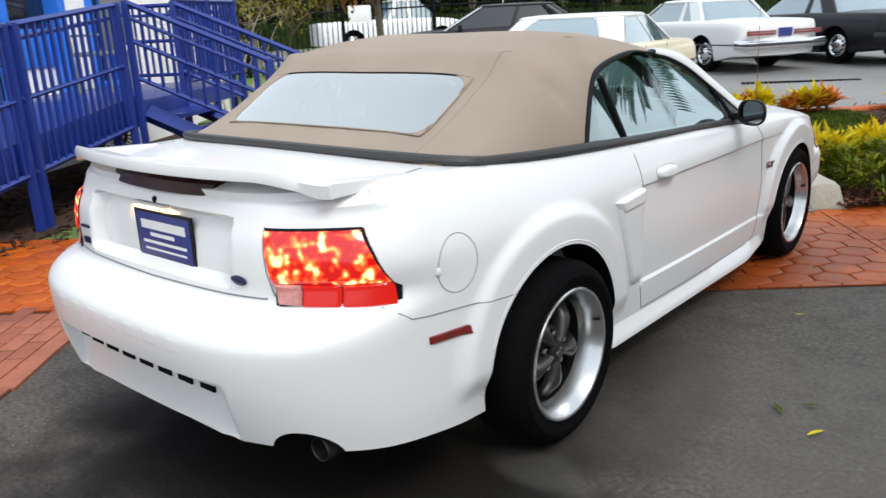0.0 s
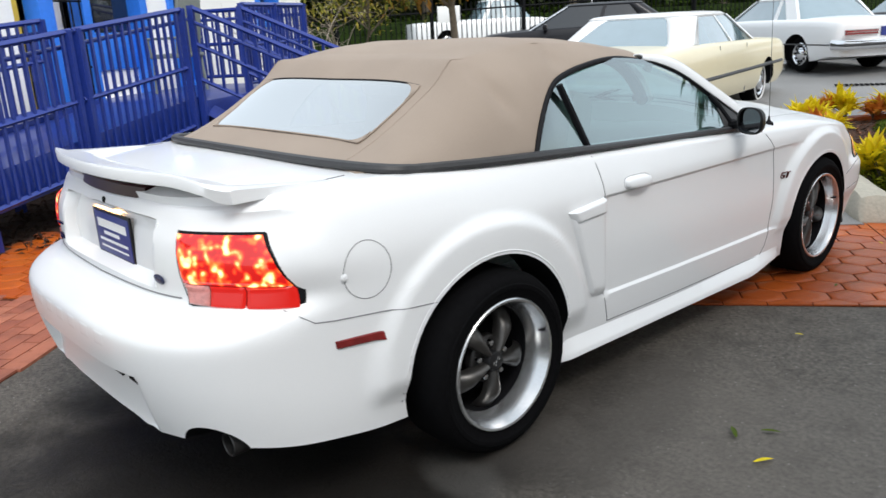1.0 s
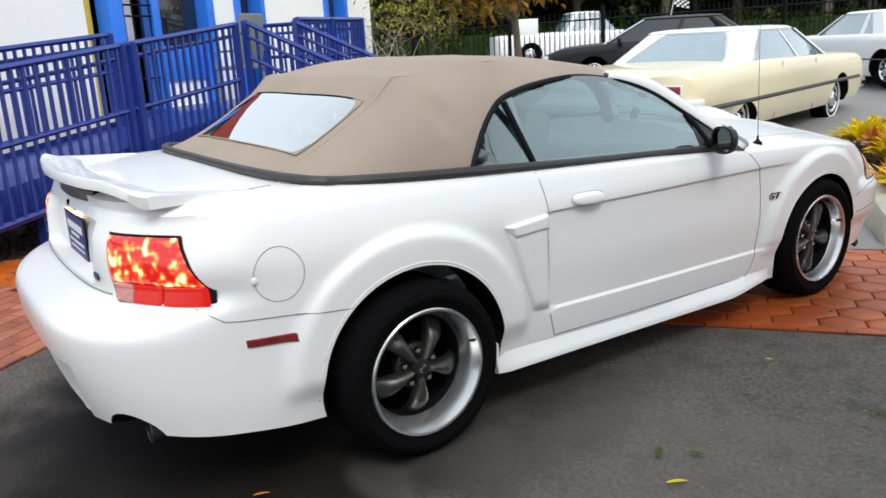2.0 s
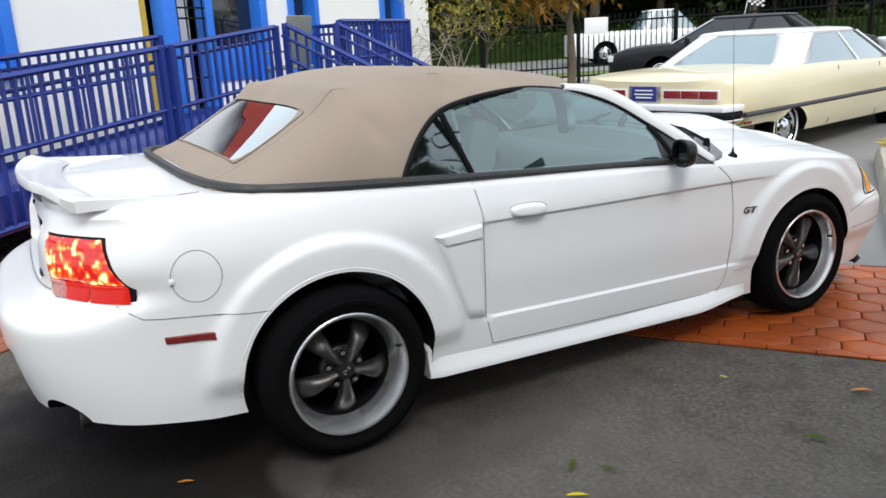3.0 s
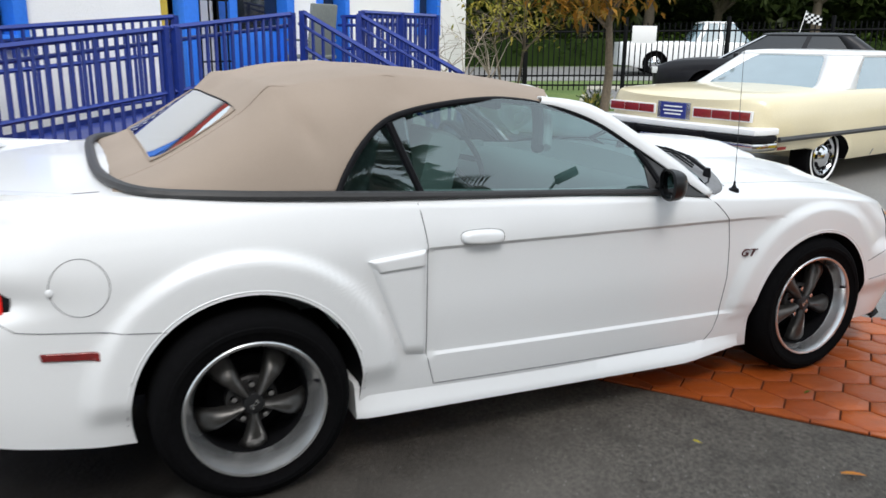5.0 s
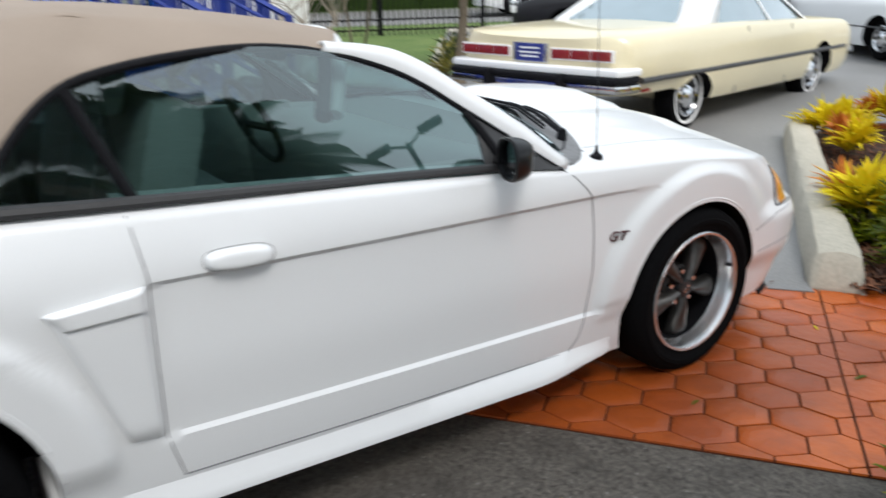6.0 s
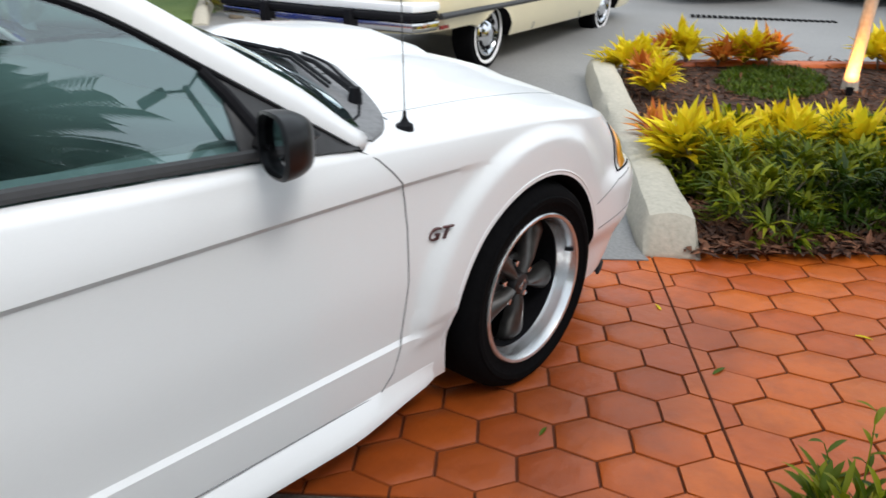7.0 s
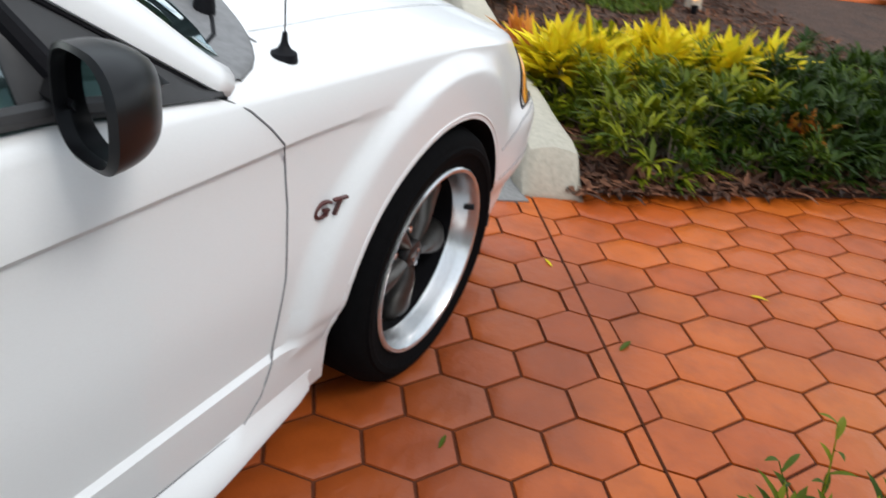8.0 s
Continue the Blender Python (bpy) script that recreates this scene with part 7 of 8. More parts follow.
def leafy_mound(at, size, mat_, label, seed, heads=30):
    """A rounded shrub of many small heads of narrow pointed leaves."""
    rng = random.Random(seed)
    at = (at[0], at[1], at[2] + lot_z(at[0], at[1]))
    t = thing("low_shrub", label, "shrub", at, 0, "green shrubs in the planter")
    bm = bmesh.new()
    v, f = [], []
    for _ in range(heads):
        a, e = rng.uniform(0, math.tau), math.asin(rng.uniform(0.05, 1.0))
        r = size * rng.uniform(0.55, 1.0)
        d = Vector((math.cos(a) * math.cos(e) * 0.72, math.sin(a) * math.cos(e) * 0.72, math.sin(e) * 0.78)) * r
        tube(bm, [(d.x * 0.1, d.y * 0.1, 0), d * 0.9], 0.004, 4)
        for _k in range(12):
            b = rng.uniform(0, math.tau)
            w = d.normalized() * rng.uniform(0.5, 1.4) + Vector((math.cos(b), math.sin(b), rng.uniform(0.0, 0.9)))
            leaf_faces(v, f, d * rng.uniform(0.75, 1.0), w, size * rng.uniform(0.22, 0.42), size * rng.uniform(0.035, 0.065), 0.35, 0.2, 2)
    part("stem", bm, BARK, t)
    raw("leaves", v, f, mat_, t, smooth=80)
    return t


rng = random.Random(7)
# the low green mass at the front of the planter
KD = (Vector((1.94, 5.11)) - Vector((0.80, 3.92))).normalized()
KN = Vector((-KD.y, KD.x))
for i in range(12):
    for j in range(4):
        p = Vector((0.72, 4.0)) + KD * (0.44 + i * 0.26 + rng.uniform(-0.07, 0.07)) + KN * (0.17 + j * 0.27 + rng.uniform(-0.06, 0.06))
        big = rng.uniform(0.38, 0.47) + 0.012 * j
        # deep green at the right; in the front row it also stands for shade
        leafy_mound((p.x, p.y, 0.03), big, LEAFDEEP if i > 3 + rng.uniform(-1.5, 1.5) and (i + j) % 4 or j == 0 and i % 3 else LEAF if (j == 0 and i % 2) or i > 3 else LEAFLIME, "dense green shrub of narrow leaves in dark mulch", 100 + i * 5 + j, 40 if j < 3 else 26)
# crotons behind it, yellow and orange
for k, (x, y, s, mt) in enumerate(((0.10, 4.95, 0.32, LEAFORANGE), (0.34, 4.80, 0.38, LEAFYELLOW), (0.50, 4.98, 0.42, LEAFYELLOW), (0.45, 5.28, 0.38, LEAFYELLOW), (0.64, 5.50, 0.38, LEAFYELLOW), (-0.12, 5.25, 0.30, LEAFORANGE),
                                   (-1.22, 6.92, 0.40, LEAFYELLOW), (-1.10, 7.12, 0.38, LEAFYELLOW), (-0.84, 6.66, 0.34, LEAFORANGE), (-0.68, 6.50, 0.36, LEAFYELLOW), (-1.10, 7.92, 0.42, LEAFYELLOW), (-1.26, 7.80, 0.34, LEAFORANGE), (-0.86, 8.10, 0.34, LEAFORANGE), (-0.66, 8.22, 0.42, LEAFYELLOW), (-0.48, 8.36, 0.42, LEAFORANGE),
                                   (0.30, 9.00, 0.46, LEAFYELLOW), (0.56, 9.20, 0.48, LEAFORANGE), (2.0, 10.3, 0.46, LEAFYELLOW), (0.16, 5.12, 0.32, LEAFYELLOW), (0.78, 5.80, 0.38, LEAFYELLOW), (2.15, 6.2, 0.36, LEAFORANGE), (1.46, 5.02, 0.24, LEAFORANGE), (0.95, 5.55, 0.40, LEAFYELLOW), (1.15, 5.78, 0.40, LEAFYELLOW), (0.72, 5.25, 0.42, LEAFYELLOW))):
    croton((x, y, 0.03), s, mt, "yellow croton with long glossy leaves" if mt is LEAFYELLOW else "orange and red croton with long leaves", 30 + k)
# a close row of yellow crotons along the back of the front shrubs
for k in range(5):
    p = Vector((0.72, 4.0)) + KD * (0.32 + k * 0.22 + rng.uniform(-0.06, 0.06)) + KN * (0.86 + rng.uniform(-0.10, 0.14))
    croton((p.x, p.y, 0.03), rng.uniform(0.40, 0.48), LEAFYELLOW, "yellow croton with long glossy leaves", 700 + k)
# low shoots spilling towards the pavement
for k in range(11):
    p = Vector((0.72, 4.0)) + KD * (0.42 + k * 0.27 + rng.uniform(-0.08, 0.08)) + KN * (-0.02 + rng.uniform(-0.05, 0.05))
    # deep green farther right, with low shade put into the leaf colour
    leafy_mound((p.x, p.y, 0.03), rng.uniform(0.20, 0.29), LEAF if k < 4 else LEAFDEEP, "low green shoots at the edge of the mulch", 760 + k, 16)
# short grass behind the shrubs
v, f = [], []
for _ in range(5200):
    a, r = rng.uniform(0, math.tau), rng.random() ** 0.7
    p = Vector((-0.25 + 0.45 * r * math.cos(a) - 0.10 * math.sin(a), 7.80 + 0.75 * r * math.sin(a), 0))
    leaf_faces(v, f, Vector((p.x, p.y, 0.028 + lot_z(p.x, p.y))), Vector((rng.gauss(0, 0.6), rng.gauss(0, 0.6), 1)), rng.uniform(0.04, 0.09), 0.012, 0.3, 0.2, 2)
tagged(raw("lawn_patch", v, f, LEAF, smooth=80), "small patch of short grass in the planter", "grass", kind="stuff")
# tuft at the street side of the pavement
def weed(at, height, mat_, seed, lean):
    """A thin upright weed: a bent stem with narrow leaves along it."""
    rng = random.Random(seed)
    t = thing("weed", "thin bright green weed at the pavement edge", "weed", at, group="weeds at the pavement edge")
    bm = bmesh.new()
    line = [Vector((lean[0] * s * s, lean[1] * s * s, height * s)) for s in (0, 0.25, 0.5, 0.75, 1)]
    tube(bm, line, [0.0035, 0.003, 0.0025, 0.002, 0.0015], 5)
    part("stem", bm, mat_, t)
    v, f = [], []
    for k in range(13):
        s, a = 0.12 + 0.88 * k / 12, k * 2.4 + rng.uniform(-0.4, 0.4)
        base = Vector((lean[0] * s * s, lean[1] * s * s, height * s))
        leaf_faces(v, f, base, Vector((math.cos(a), math.sin(a), rng.uniform(0.5, 1.1))), rng.uniform(0.05, 0.085), rng.uniform(0.012, 0.018), 0.35, 0.2, 4)
    raw("leaves", v, f, mat_, t, smooth=80)


def weed_clump(at, height, spread, stems, seed):
    """A low clump of upright leafy stems."""
    rng = random.Random(seed)
    t = thing("leafy_weed", "fresh green leafy weed clump at the pavement edge", "weed", at)
    bm = bmesh.new()
    v, f = [], []
    for _ in range(stems):
        a, r, h = rng.uniform(0, math.tau), spread * math.sqrt(rng.random()), height * rng.uniform(0.6, 1.0)
        tip = Vector((math.cos(a) * r, math.sin(a) * r, h * (1 - 0.4 * (r / spread) ** 2)))
        foot = Vector((tip.x * 0.3, tip.y * 0.3, 0))
        tube(bm, [foot, foot.lerp(tip, 0.5) + Vector((0, 0, 0.02)), tip], 0.0025, 4)
        for k in range(9):
            s, b = 0.3 + 0.7 * k / 8, k * 2.4 + a
            leaf_faces(v, f, foot.lerp(tip, s), Vector((math.cos(b), math.sin(b), rng.uniform(0.5, 1.6))) + tip.normalized(), rng.uniform(0.08, 0.14), rng.uniform(0.014, 0.024), 0.3, 0.2, 4)
    part("stem", bm, LEAF, t)
    raw("leaves", v, f, LEAFLIME if seed % 2 else LEAF, t, smooth=80)


weed_clump((1.86, 2.41, 0.0), 0.24, 0.15, 22, 61)
weed_clump((1.99, 2.52, 0.0), 0.22, 0.14, 18, 62)
weed_clump((1.95, 2.26, 0.0), 0.22, 0.14, 18, 63)
weed((1.82, 2.54, 0.0), 0.29, LEAFLIME, 64, (-0.03, 0.10))
weed((1.80, 2.50, 0.0), 0.20, LEAF, 65, (-0.09, 0.07))
bm = bmesh.new()
prism(bm, [(1.82, 2.45), (2.3, 2.95), (2.9, 2.7), (2.4, 2.1)], -0.05, 0.012)
structure(part("soil_patch", bm, MULCH, smooth=None), "bare soil beside the pavement", "soil")


def tree(name, at, label, trunk, height, crown_r, crown_z, mat_, bark, seed, leaves=1500, leaf=0.12, limbs=7, lean=(0, 0), stems=1):
    rng = random.Random(seed)
    t = thing(name, label, "tree", (at[0], at[1], at[2] + lot_z(at[0], at[1])))
    bm = bmesh.new()
    tips = []
    for s in range(stems):
        a = rng.uniform(0, math.tau)
        off = Vector((math.cos(a), math.sin(a), 0)) * (0.14 if stems > 1 else 0)
        top = Vector((lean[0], lean[1], crown_z * 0.95)) + off * (5 if stems > 1 else 0)
        mid = (off + top) / 2 + Vector((rng.uniform(-0.08, 0.08), rng.uniform(-0.08, 0.08), 0))
        r = trunk / (1 if stems == 1 else 2)
        tube(bm, [off, off + Vector((0, 0, 0.15)), mid, top], [r * 1.3, r, r * 0.85, r * 0.6], 10)
        for k in range(limbs):
            a, e = rng.uniform(0, math.tau), rng.uniform(0.25, 1.2)
            L = crown_r * rng.uniform(0.6, 1.0)
            b0 = top + Vector((0, 0, -rng.uniform(0, crown_z * 0.15)))
            b2 = b0 + Vector((math.cos(a) * math.cos(e) * L, math.sin(a) * math.cos(e) * L, math.sin(e) * L))
            b1 = (b0 + b2) / 2 + Vector((0, 0, 0.1 * L))
            tube(bm, [b0, b1, b2], [r * 0.45, r * 0.28, r * 0.08], 6)
            tips += [b1, b2, (b1 + b2) / 2]
            for _ in range(3):
                c = b1.lerp(b2, rng.random())
                d = c + Vector((rng.uniform(-1, 1), rng.uniform(-1, 1), rng.uniform(-0.2, 0.9))) * L * 0.45
                tube(bm, [c, d], [r * 0.16, r * 0.04], 5)
                tips += [d, c.lerp(d, 0.6)]
    part("trunk", bm, bark, t)
    if leaves:
        v, f = [], []
        for _ in range(leaves):
            c = rng.choice(tips)
            p = c + Vector((rng.gauss(0, 1), rng.gauss(0, 1), rng.gauss(0, 0.7))) * crown_r * 0.16
            w = Vector((rng.gauss(0, 1), rng.gauss(0, 1), rng.gauss(-0.3, 0.6)))
            leaf_faces(v, f, p, w, leaf * rng.uniform(0.7, 1.4), leaf * 0.5, 0.3, 0.2, 2)
        raw("crown", v, f, mat_, t, smooth=80)
    return t


tree("street_tree", (-6.75, 6.95, 0), "young tree with yellow-green leaves in the grass bed", 0.075, 4, 1.6, 2.0, LEAFAUTUMN, BARK, 11, 1500, 0.15)
tree("street_tree", (-8.6, 6.3, 0), "slender sparse olive-leaved tree beside the wall corner", 0.05, 4, 1.25, 1.5, LEAFOLIVE, BARK, 12, 650, 0.09, 8, stems=2)
tree("crape_myrtle", (*wall_at(6.15, 1.2)[:2], 0), "leafless multi-stemmed shrub tree against the white wall", 0.045, 3, 1.25, 1.0, LEAF, PALEBARK, 13, 0, 0.1, 7, stems=4)
tree("planter_tree", (0.34, 7.95, 0.02), "slim tree trunk in the planter", 0.055, 4, 1.6, 2.6, LEAF, PALEBARK, 14, 900, 0.12)
uplight = thing("garden_uplight", "small black uplight at the foot of the planter tree", "lamp", (0.40, 7.72, 0.03 + lot_z(0.40, 7.72)))
bm = bmesh.new()
lathe(bm, [(0.001, 0.0), (0.026, 0.0), (0.033, 0.06), (0.029, 0.06), (0.022, 0.015), (0.001, 0.015)], 20, pose(0, 0, 0) @ Matrix.Rotation(radians(-90), 4, "Y"))
part("housing", bm, BLACKSTEEL, uplight)
glow = new("warm_lamp", bpy.data.lights.new("warm_lamp", "SPOT"))
glow.data.energy, glow.data.color, glow.data.spot_size, glow.data.shadow_soft_size = 38, (1.0, 0.40, 0.07), radians(115), 0.03
glow.parent = uplight
glow.matrix_basis = look((0, 0, 0.10), (-0.05, 0.23, 0.42))
# trees across the street: dark, tall and broad, with low boughs
for k in range(20):
    s = -24 + k * 3.6 + rng.uniform(-0.8, 0.8)
    p = F0 + FD * s + FN * (15.5 + 3.5 * (k % 2) + rng.uniform(-1.0, 2))
    tree("shade_tree", (p.x, p.y, 0), "tall dark shade tree across the street", 0.28, 9, 4.2 + rng.uniform(-0.6, 0.8), 2.7 + 0.5 * (k % 3), LEAFTREE, BARK, 40 + k, 4200, 0.30, 9)
# woods behind them, closing the view
v, f = [], []
for _ in range(26000):
    s, o, z = rng.uniform(-40, 75), rng.gauss(0, 1.6), 13 * rng.random() ** 0.8
    p = F0 + FD * s + FN * (27 + o)
    leaf_faces(v, f, Vector((p.x, p.y, z + 0.3)), Vector((rng.gauss(0, 1), rng.gauss(0, 1), rng.gauss(0, 0.6))), rng.uniform(0.6, 1.0), 0.62, 0.2, 0.2, 2)
tagged(raw("far_woods", v, f, LEAFTREE, smooth=80), "dense dark woods far behind the street", "woods", kind="stuff")
bm = bmesh.new()
prism(bm, [tuple((F0 + FD * a + FN * b)[:]) for a, b in ((-60, 30), (90, 30), (90, 31), (-60, 31))], 0, 9)
structure(part("backdrop", bm, LEAFTREE, smooth=None), "dark depth of the woods far behind the street", "woods")
# hedge across the street
v, f = [], []
for _ in range(9000):
    s, o, z = rng.uniform(-25, 48), rng.gauss(0, 0.35), 1.35 * math.sqrt(rng.random())
    p = F0 + FD * s + FN * (14.2 + o)
    leaf_faces(v, f, Vector((p.x, p.y, z + lot_z(p.x, p.y))), Vector((rng.gauss(0, 1), rng.gauss(0, 1), rng.gauss(0.4, 0.5))), 0.22, 0.12, 0.2, 0.2, 2)
hedge = tagged(raw("hedge", v, f, LEAFDEEP, smooth=80), "clipped green hedge across the street", "hedge", kind="stuff")
bm = bmesh.new()
prism(bm, [tuple((F0 + FD * a + FN * b)[:]) for a, b in ((-25, 13.9), (48, 13.9), (48, 14.5), (-25, 14.5))], 0, 1.1)
structure(lay(part("hedge_core", bm, LEAFDEEP, smooth=None)), "inner mass of the hedge", "hedge")
# low shrubs at the grass bed
for k in range(6):
    p = Vector((-7.0, 6.9)) + Vector((-0.80, 0.60)) * k * 0.8
    fern_bush((p.x, p.y, 0.04), 0.5, LEAFDEEP if k % 2 else LEAFOLIVE, "low shrub at the edge of the grass bed", 300 + k, 20, "low_shrub")

# small things on the ground and landing
chair = thing("patio_chair", "grey-green plastic patio chair turned up on the landing", "chair", tuple(wall_at(2.95, 1.15, 0.84)), TURN_B)
bm = bmesh.new()
box(bm, (0, 0, 0.42), (0.46, 0.44, 0.05), bevel=0.02)
part("seat", bm, STONEGREY, chair)
bm = bmesh.new()
box(bm, (0, -0.20, 0.74), (0.44, 0.05, 0.62), (8, 0, 0), bevel=0.02)
part("backrest", bm, STONEGREY, chair)
for x in (-0.2, 0.2):
    for y in (-0.18, 0.18):
        bm = bmesh.new()
        tube(bm, [(x, y, 0.42), (x * 1.1, y * 1.1, 0)], 0.02, 6)
        part("leg", bm, STONEGREY, chair)
    bm = bmesh.new()
    tube(bm, [(x * 1.15, -0.2, 0.62), (x * 1.2, 0.2, 0.62), (x * 1.1, 0.2, 0.42)], 0.018, 6)
    part("armrest", bm, STONEGREY, chair)
fern_bush(tuple(wall_at(1.72, 0.35, 0.02)), 0.75, LEAFOLIVE, "pale green potted plant beside the stair", 401, 22, "potted_plant")
sign = thing("street_sign", "white notice board fixed to the fence", "sign", tuple(fence_p(1.45, 0)))
bm = bmesh.new()
box(bm, (0.05, -0.03, 1.42), (0.60, 0.02, 0.42), (0, 0, 60), bevel=0.004)
part("board", bm, PLATEWHITE, sign)
for k in range(2):
    p = F0 + FD * (-4 + 18 * k) + FN * 3.2
    lamp = thing("utility_pole", "dark slender utility pole by the street", "pole", (p.x, p.y, lot_z(p.x, p.y)))
    bm = bmesh.new()
    tube(bm, [(0, 0, 0), (0, 0, 9)], 0.09, 10)
    part("shaft", bm, BARK, lamp)

# fallen leaves
for k, (x, y, L, mt, rz) in enumerate(((0.725, -0.63, 0.06, LEAFORANGE, 70), (1.717, 1.434, 0.10, LEAF, 40), (1.43, 0.58, 0.08, LEAF, 130), (1.175, 1.60, 0.04, LEAFYELLOW, 20), (1.55, 0.47, 0.075, LEAFYELLOW, 60), (1.58, 1.92, 0.09, LEAFORANGE, 55),
                                       (1.47, 0.68, 0.07, LEAF, 30), (1.28, 3.0, 0.07, LEAF, 80), (1.05, 2.35, 0.05, LEAF, 100), (1.55, 3.6, 0.06, LEAFYELLOW, 10), (0.95, 3.3, 0.05, LEAFYELLOW, 140))):
    v, f = [], []
    leaf_faces(v, f, Vector((0, 0, 0.012)), Vector((1, 0, 0.05)), L, L * 0.24, 0.05, 0.25, 4)
    ob = raw("fallen_leaf", v, f, mt, None, smooth=80)
    ob.matrix_basis = pose(x, y, 0.0, 0, 0, rz)
    tagged(ob, "small fallen leaf lying on the ground", "leaf", "fallen leaves")

# mulch chips
v, f = [], []
for _ in range(11000):
    a, b = rng.uniform(0, 3.4), 4.2 * rng.random() ** 2.0 + 0.005
    p = Vector((0.72, 4.0)) + KD * a + KN * b
    if (p.x - 0.655) * 3.68 + (p.y - 3.72) * 2.635 < 1.2:
        continue
    z = 0.032 + lot_z(p.x, p.y)
    leaf_faces(v, f, Vector((p.x, p.y, z)), Vector((rng.gauss(0, 1), rng.gauss(0, 1), rng.uniform(0.0, 0.5))), rng.uniform(0.03, 0.10), rng.uniform(0.008, 0.03), 0.1, 0.3, 2)
for _ in range(4500):
    p = Vector((0.72, 4.0)) + KD * rng.uniform(-0.05, 3.4) + KN * rng.uniform(-0.21, 0.30)
    leaf_faces(v, f, Vector((p.x, p.y, 0.032 + rng.uniform(0, 0.02) + lot_z(p.x, p.y))), Vector((rng.gauss(0, 1), rng.gauss(0, 1), rng.uniform(0.0, 0.6))), rng.uniform(0.03, 0.12), rng.uniform(0.008, 0.04), 0.1, 0.3, 2)
tagged(raw("mulch_chips", v, f, CHIPS, None, smooth=None), "scattered bark chips and dry leaves in the planter", "mulch", kind="stuff")
v, f = [], []
for _ in range(2500):
    p = Vector((rng.uniform(-6.5, -3.6), rng.uniform(-1.5, 4.0)))
    leaf_faces(v, f, Vector((p.x, p.y, 0.006)), Vector((rng.gauss(0, 1), rng.gauss(0, 1), rng.uniform(0.0, 0.6))), rng.uniform(0.04, 0.12), rng.uniform(0.012, 0.05), 0.1, 0.3, 2)
tagged(raw("leaf_litter", v, f, MULCH, None, smooth=None), "brown leaf litter under the ramp", "leaf litter", kind="stuff")


# ---- across the driveway: palms and a lamp, mirrored in the side windows ----
def palm(at, height, seed, fronds=34, spread=2.3):
    rng = random.Random(seed)
    t = thing("palm_tree", "tall palm with drooping dark fronds across the driveway", "palm", at)
    bm = bmesh.new()
    tube(bm, [(0, 0, 0), (0.05, 0, height * 0.5), (0, 0.05, height)], [0.2, 0.16, 0.13], 10)
    part("trunk", bm, BARK, t)
    v, f = [], []
    for _ in range(fronds):
        a, e = rng.uniform(0, math.tau), rng.uniform(-0.5, 1.3)
        L = spread * rng.uniform(0.8, 1.15)
        d = Vector((math.cos(a) * math.cos(e), math.sin(a) * math.cos(e), math.sin(e)))
        s = d.cross(Vector((0, 0, 1))).normalized()
        for k in range(30):
            q = Vector((0, 0, height)) + d * (L * (k + 1) / 30) + Vector((0, 0, -0.55 * L * ((k + 1) / 30) ** 2))
            for sg in (1, -1):
                leaf_faces(v, f, q, d * 0.7 + s * sg + Vector((0, 0, -0.45)), L * 0.24, 0.055, 0.35, 0.1, 2)
    raw("crown", v, f, LEAFTREE, t, smooth=80)


palm((7.9, 3.75, 0), 6.55, 501, 150, 1.9)
palm((8.0, 2.2, 0), 6.9, 502, 150, 2.1)
palm((8.4, 0.3, 0), 7.2, 503, 140, 2.3)
palm((4.5, 13.5, 0), 6.0, 504, 70, 1.6)
tree("shade_tree", (9.6, 2.0, 0), "dark broad tree across the driveway", 0.25, 8.2, 2.4, 2.2, LEAFTREE, BARK, 560, 4200, 0.34, 9)
for k, (x, y) in enumerate(((16, 9), (17, 4), (16, -1), (15, -6))):
    tree("shade_tree", (x, y, 0), "dark broad tree across the driveway", 0.25, 9, 3.2, 3.2, LEAFTREE, BARK, 520 + k, 2600, 0.42, 9)
v, f = [], []
for _ in range(7000):
    y, o, z = rng.uniform(-14, 12), rng.gauss(0, 0.9), 8.0 * rng.random() ** 0.8
    leaf_faces(v, f, Vector((19 + o, y, z)), Vector((rng.gauss(0, 1), rng.gauss(0, 1), rng.gauss(0, 0.6))), rng.uniform(0.6, 1.0), 0.6, 0.2, 0.2, 2)
tagged(raw("driveway_thicket", v, f, LEAFTREE, smooth=80), "dense dark trees across the driveway", "woods", kind="stuff")
lamp = thing("street_lamp", "dark street lamp with two flat heads", "street lamp", (10.2, 8.9, 0), 125)
bm = bmesh.new()
tube(bm, [(0, 0, 0), (0, 0, 9.0)], 0.06, 10)
part("pole", bm, BLACKSTEEL, lamp)
for sg in (1, -1):
    bm = bmesh.new()
    tube(bm, [(0, 0, 8.9), (0.36 * sg, 0, 9.12)], 0.03, 8)
    part("arm", bm, BLACKSTEEL, lamp)
    bm = bmesh.new()
    box(bm, (0.62 * sg, 0, 9.14), (0.55, 0.26, 0.10), bevel=0.03)
    part("lamp_head", bm, BLACKSTEEL, lamp)


# ---- paving pieces ----
HEXW, HEXP = 0.2326, 0.1556
E_ = HEXP / 1.5


def hex_shape():
    """One stamped hexagon with a rounded rim."""
    rows = []
    for s, z in ((1.0, 0.0), (0.99, 0.0055), (0.95, 0.0075), (0.5, 0.008)):
        rows.append([((HEXW / 2 - 0.0042) * s * x, (E_ - 0.0046) * s * y, z) for x, y in ((1, 0.5), (0, 1), (-1, 0.5), (-1, -0.5), (0, -1), (1, -0.5))])
    v, f = sheet(rows, closed=True)
    f.append(tuple(range(len(v) - 6, len(v))))
    return v, f


hv, hf = hex_shape()
hex_mesh = None
far_v, far_f = [], []
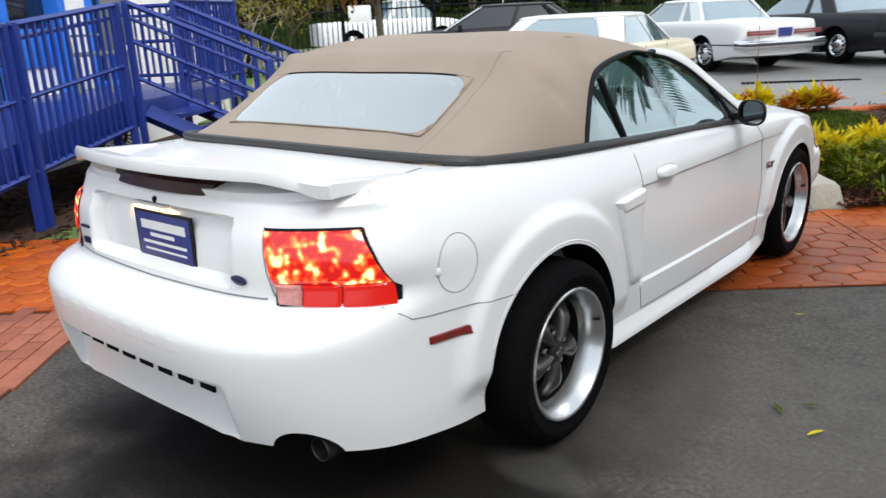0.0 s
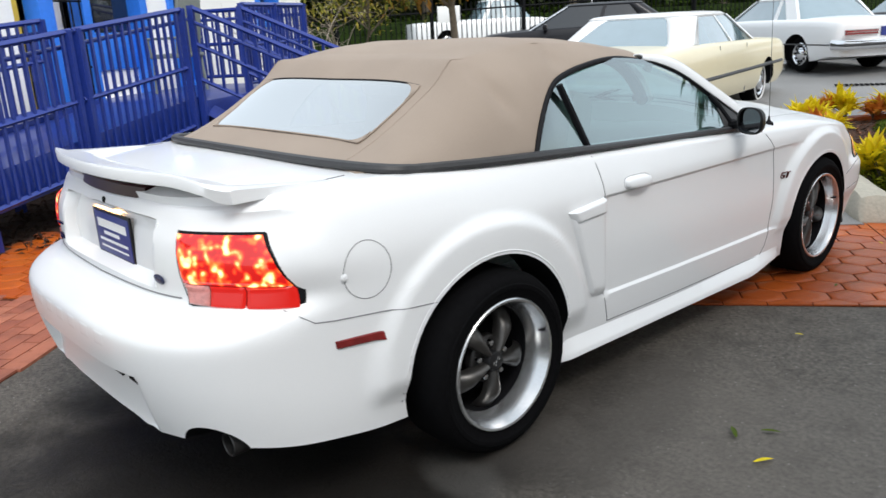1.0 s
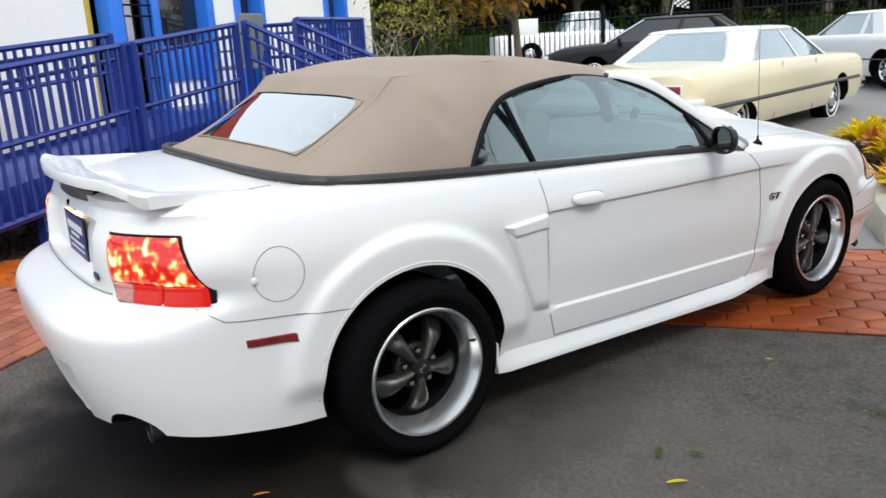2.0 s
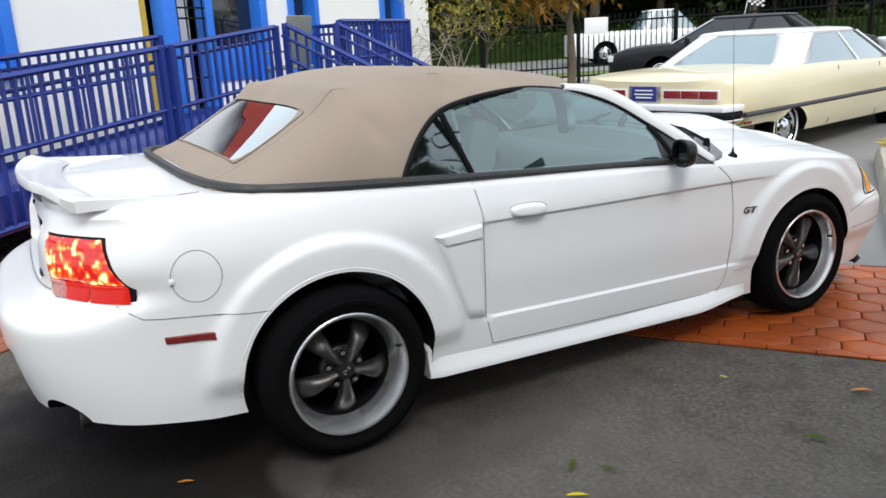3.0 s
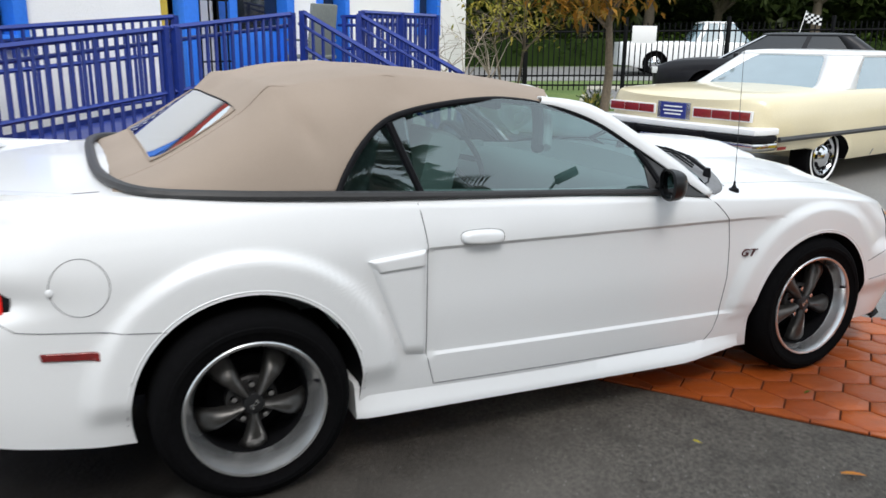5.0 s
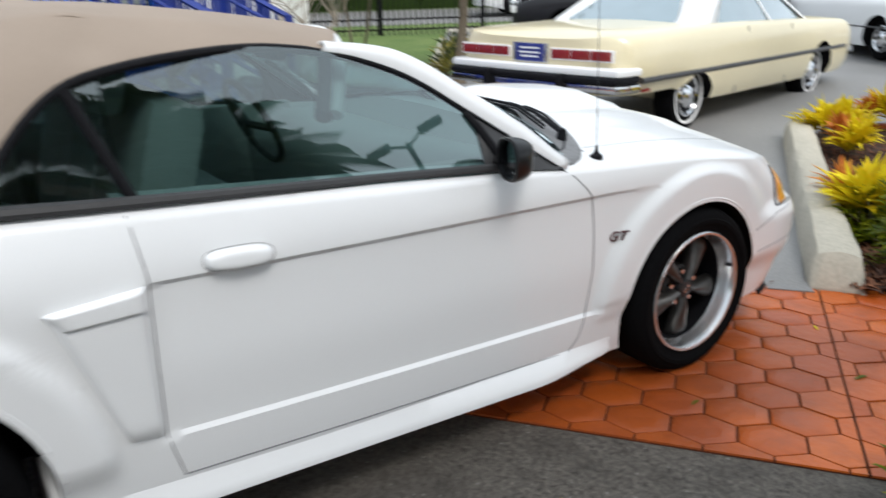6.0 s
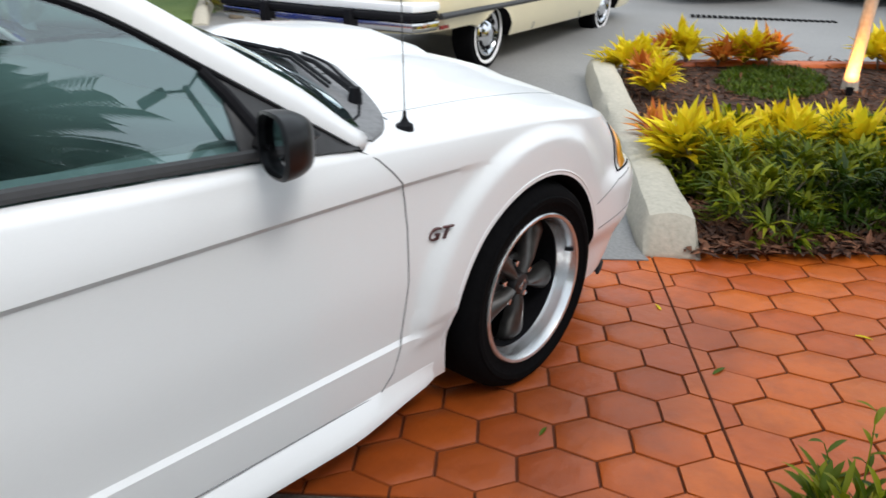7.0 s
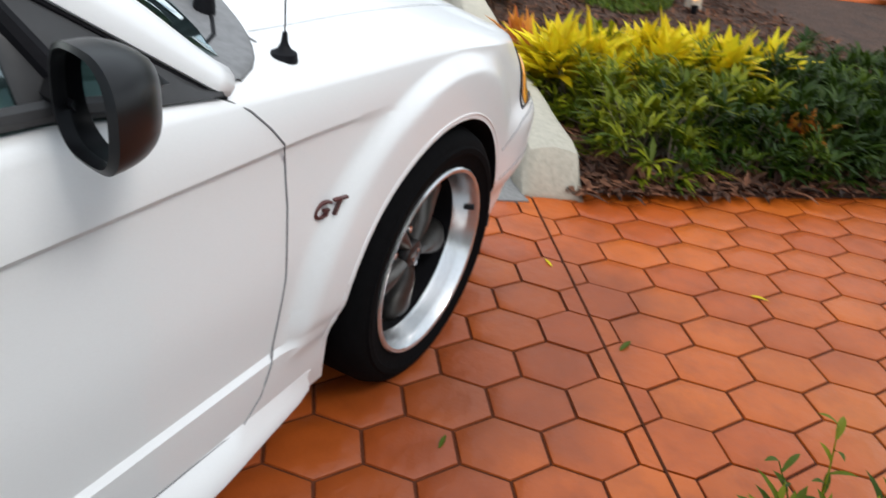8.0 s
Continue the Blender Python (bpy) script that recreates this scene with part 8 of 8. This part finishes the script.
# either side of the control joint: turn, a hexagon's middle, width and pitch, side of the joint
for turn, H0, width, pitch, beyond in ((36.64, Vector((0.8195, 2.189)), 0.2151, 0.1547, -1), (37.1, Vector((0.7766, 2.1532)), 0.2326, 0.1556, 1)):
    HX, HY = Vector((math.cos(radians(turn)), math.sin(radians(turn)))), Vector((-math.sin(radians(turn)), math.cos(radians(turn))))
    sx, sy = width / HEXW, pitch / HEXP
    corners = [((HEXW / 2 - 0.0042) * sx * x, (E_ - 0.0046) * sy * y) for x, y in ((1, 0.5), (0, 1), (-1, 0.5), (-1, -0.5), (0, -1), (1, -0.5))]
    for j in range(-14, 16):
        for i in range(-32, 50):
            c = H0 + HX * (width * (i + (0.5 if j % 2 else 0))) + HY * (pitch * j)
            a, b = (c - P0).dot(D), (c - P0).dot(M)
            if not (-5.1 < a < 8):
                continue
            edge = 1.47 if a < 0.9 else 1.60 + 0.09 * max(0, a - 1.3)
            ring = [c + HX * x + HY * y for x, y in corners]
            # keep what lies between the edges and on this side of the joint
            limits = [lambda p: (p - P0).dot(M) + 0.072, lambda p: edge - (p - P0).dot(M), lambda p: beyond * ((p - P0).dot(D) - 1.0575 - 0.0295 * (p - P0).dot(M)) - 0.005]
            whole = True
            for lim in limits:
                kept = []
                for p_, q_ in zip(ring, ring[1:] + ring[:1]):
                    dp, dq = lim(p_), lim(q_)
                    if dp >= 0:
                        kept.append(p_)
                    else:
                        whole = False
                    if (dp >= 0) != (dq >= 0):
                        kept.append(p_.lerp(q_, dp / (dp - dq)))
                ring = kept
                if len(ring) < 3:
                    break
            if len(ring) < 3:
                continue
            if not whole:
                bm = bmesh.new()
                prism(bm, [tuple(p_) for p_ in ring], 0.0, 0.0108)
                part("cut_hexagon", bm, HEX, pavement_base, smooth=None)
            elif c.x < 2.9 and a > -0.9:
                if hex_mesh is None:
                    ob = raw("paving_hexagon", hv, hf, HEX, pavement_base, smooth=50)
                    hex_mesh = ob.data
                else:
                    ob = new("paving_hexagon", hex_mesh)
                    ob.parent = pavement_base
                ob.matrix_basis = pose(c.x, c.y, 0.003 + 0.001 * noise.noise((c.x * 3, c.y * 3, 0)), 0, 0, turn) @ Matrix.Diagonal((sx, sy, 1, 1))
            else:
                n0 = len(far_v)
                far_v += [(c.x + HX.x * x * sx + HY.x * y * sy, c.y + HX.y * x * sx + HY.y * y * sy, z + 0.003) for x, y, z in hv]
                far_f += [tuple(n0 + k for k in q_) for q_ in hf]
ob = raw("paving_field", far_v, far_f, HEX, pavement_base, smooth=50)
ob["kind"] = "stuff"
bm = bmesh.new()
prism(bm, [pave(1.0525, -0.075), pave(1.0585, -0.075), pave(1.1035, 1.46), pave(1.0975, 1.46)], 0.0, 0.0125)
part("control_joint", bm, GROUT, pavement_base, "thin straight control joint")

# red bricks left of the driveway, in courses across the apron
BA = math.atan2(0.78, -0.62)
BX, BY = Vector((math.cos(BA), math.sin(BA))), Vector((math.sin(BA), -math.cos(BA)))
brick_mesh = None
APRON = [Vector(q) for q in ((-1.28, -1.08), (-2.28, 0.10), (-2.7, 0.0), (-3.60, -0.55), (-3.2, -2.55), (-1.0, -3.1), (-0.62, -2.0))]


def inside(c, poly):
    odd = False
    for a, b in zip(poly, poly[1:] + poly[:1]):
        if (a.y > c.y) != (b.y > c.y) and c.x < a.x + (c.y - a.y) / (b.y - a.y) * (b.x - a.x):
            odd = not odd
    return odd


for j in range(-20, 30):
    for i in range(-18, 18):
        c = Vector((-1.36, -1.10)) - BY * (0.05 + 0.104 * j) + BX * (0.204 * (i + 0.5 * (j % 2)))
        if not inside(c, APRON) or (c - P0).dot(M) > -0.11:
            continue
        if brick_mesh is None:
            bm = bmesh.new()
            box(bm, (0, 0, 0.004), (0.196, 0.096, 0.02), bevel=0.003)
            ob = part("brick", bm, BRICK, brick_base)
            brick_mesh = ob.data
        else:
            ob = new("brick", brick_mesh)
            ob.parent = brick_base
        ob.matrix_basis = pose(c.x, c.y, 0.001 * noise.noise((c.x * 9, c.y * 9, 0)), 0, 0, math.degrees(BA))
bm = bmesh.new()
prism(bm, [(-1.26, -1.03), (-1.33, -1.08), (-2.36, 0.10), (-2.29, 0.15)], 0.0, 0.014)
part("edge_band", bm, BRICK, brick_base, "pale worn border of the apron")
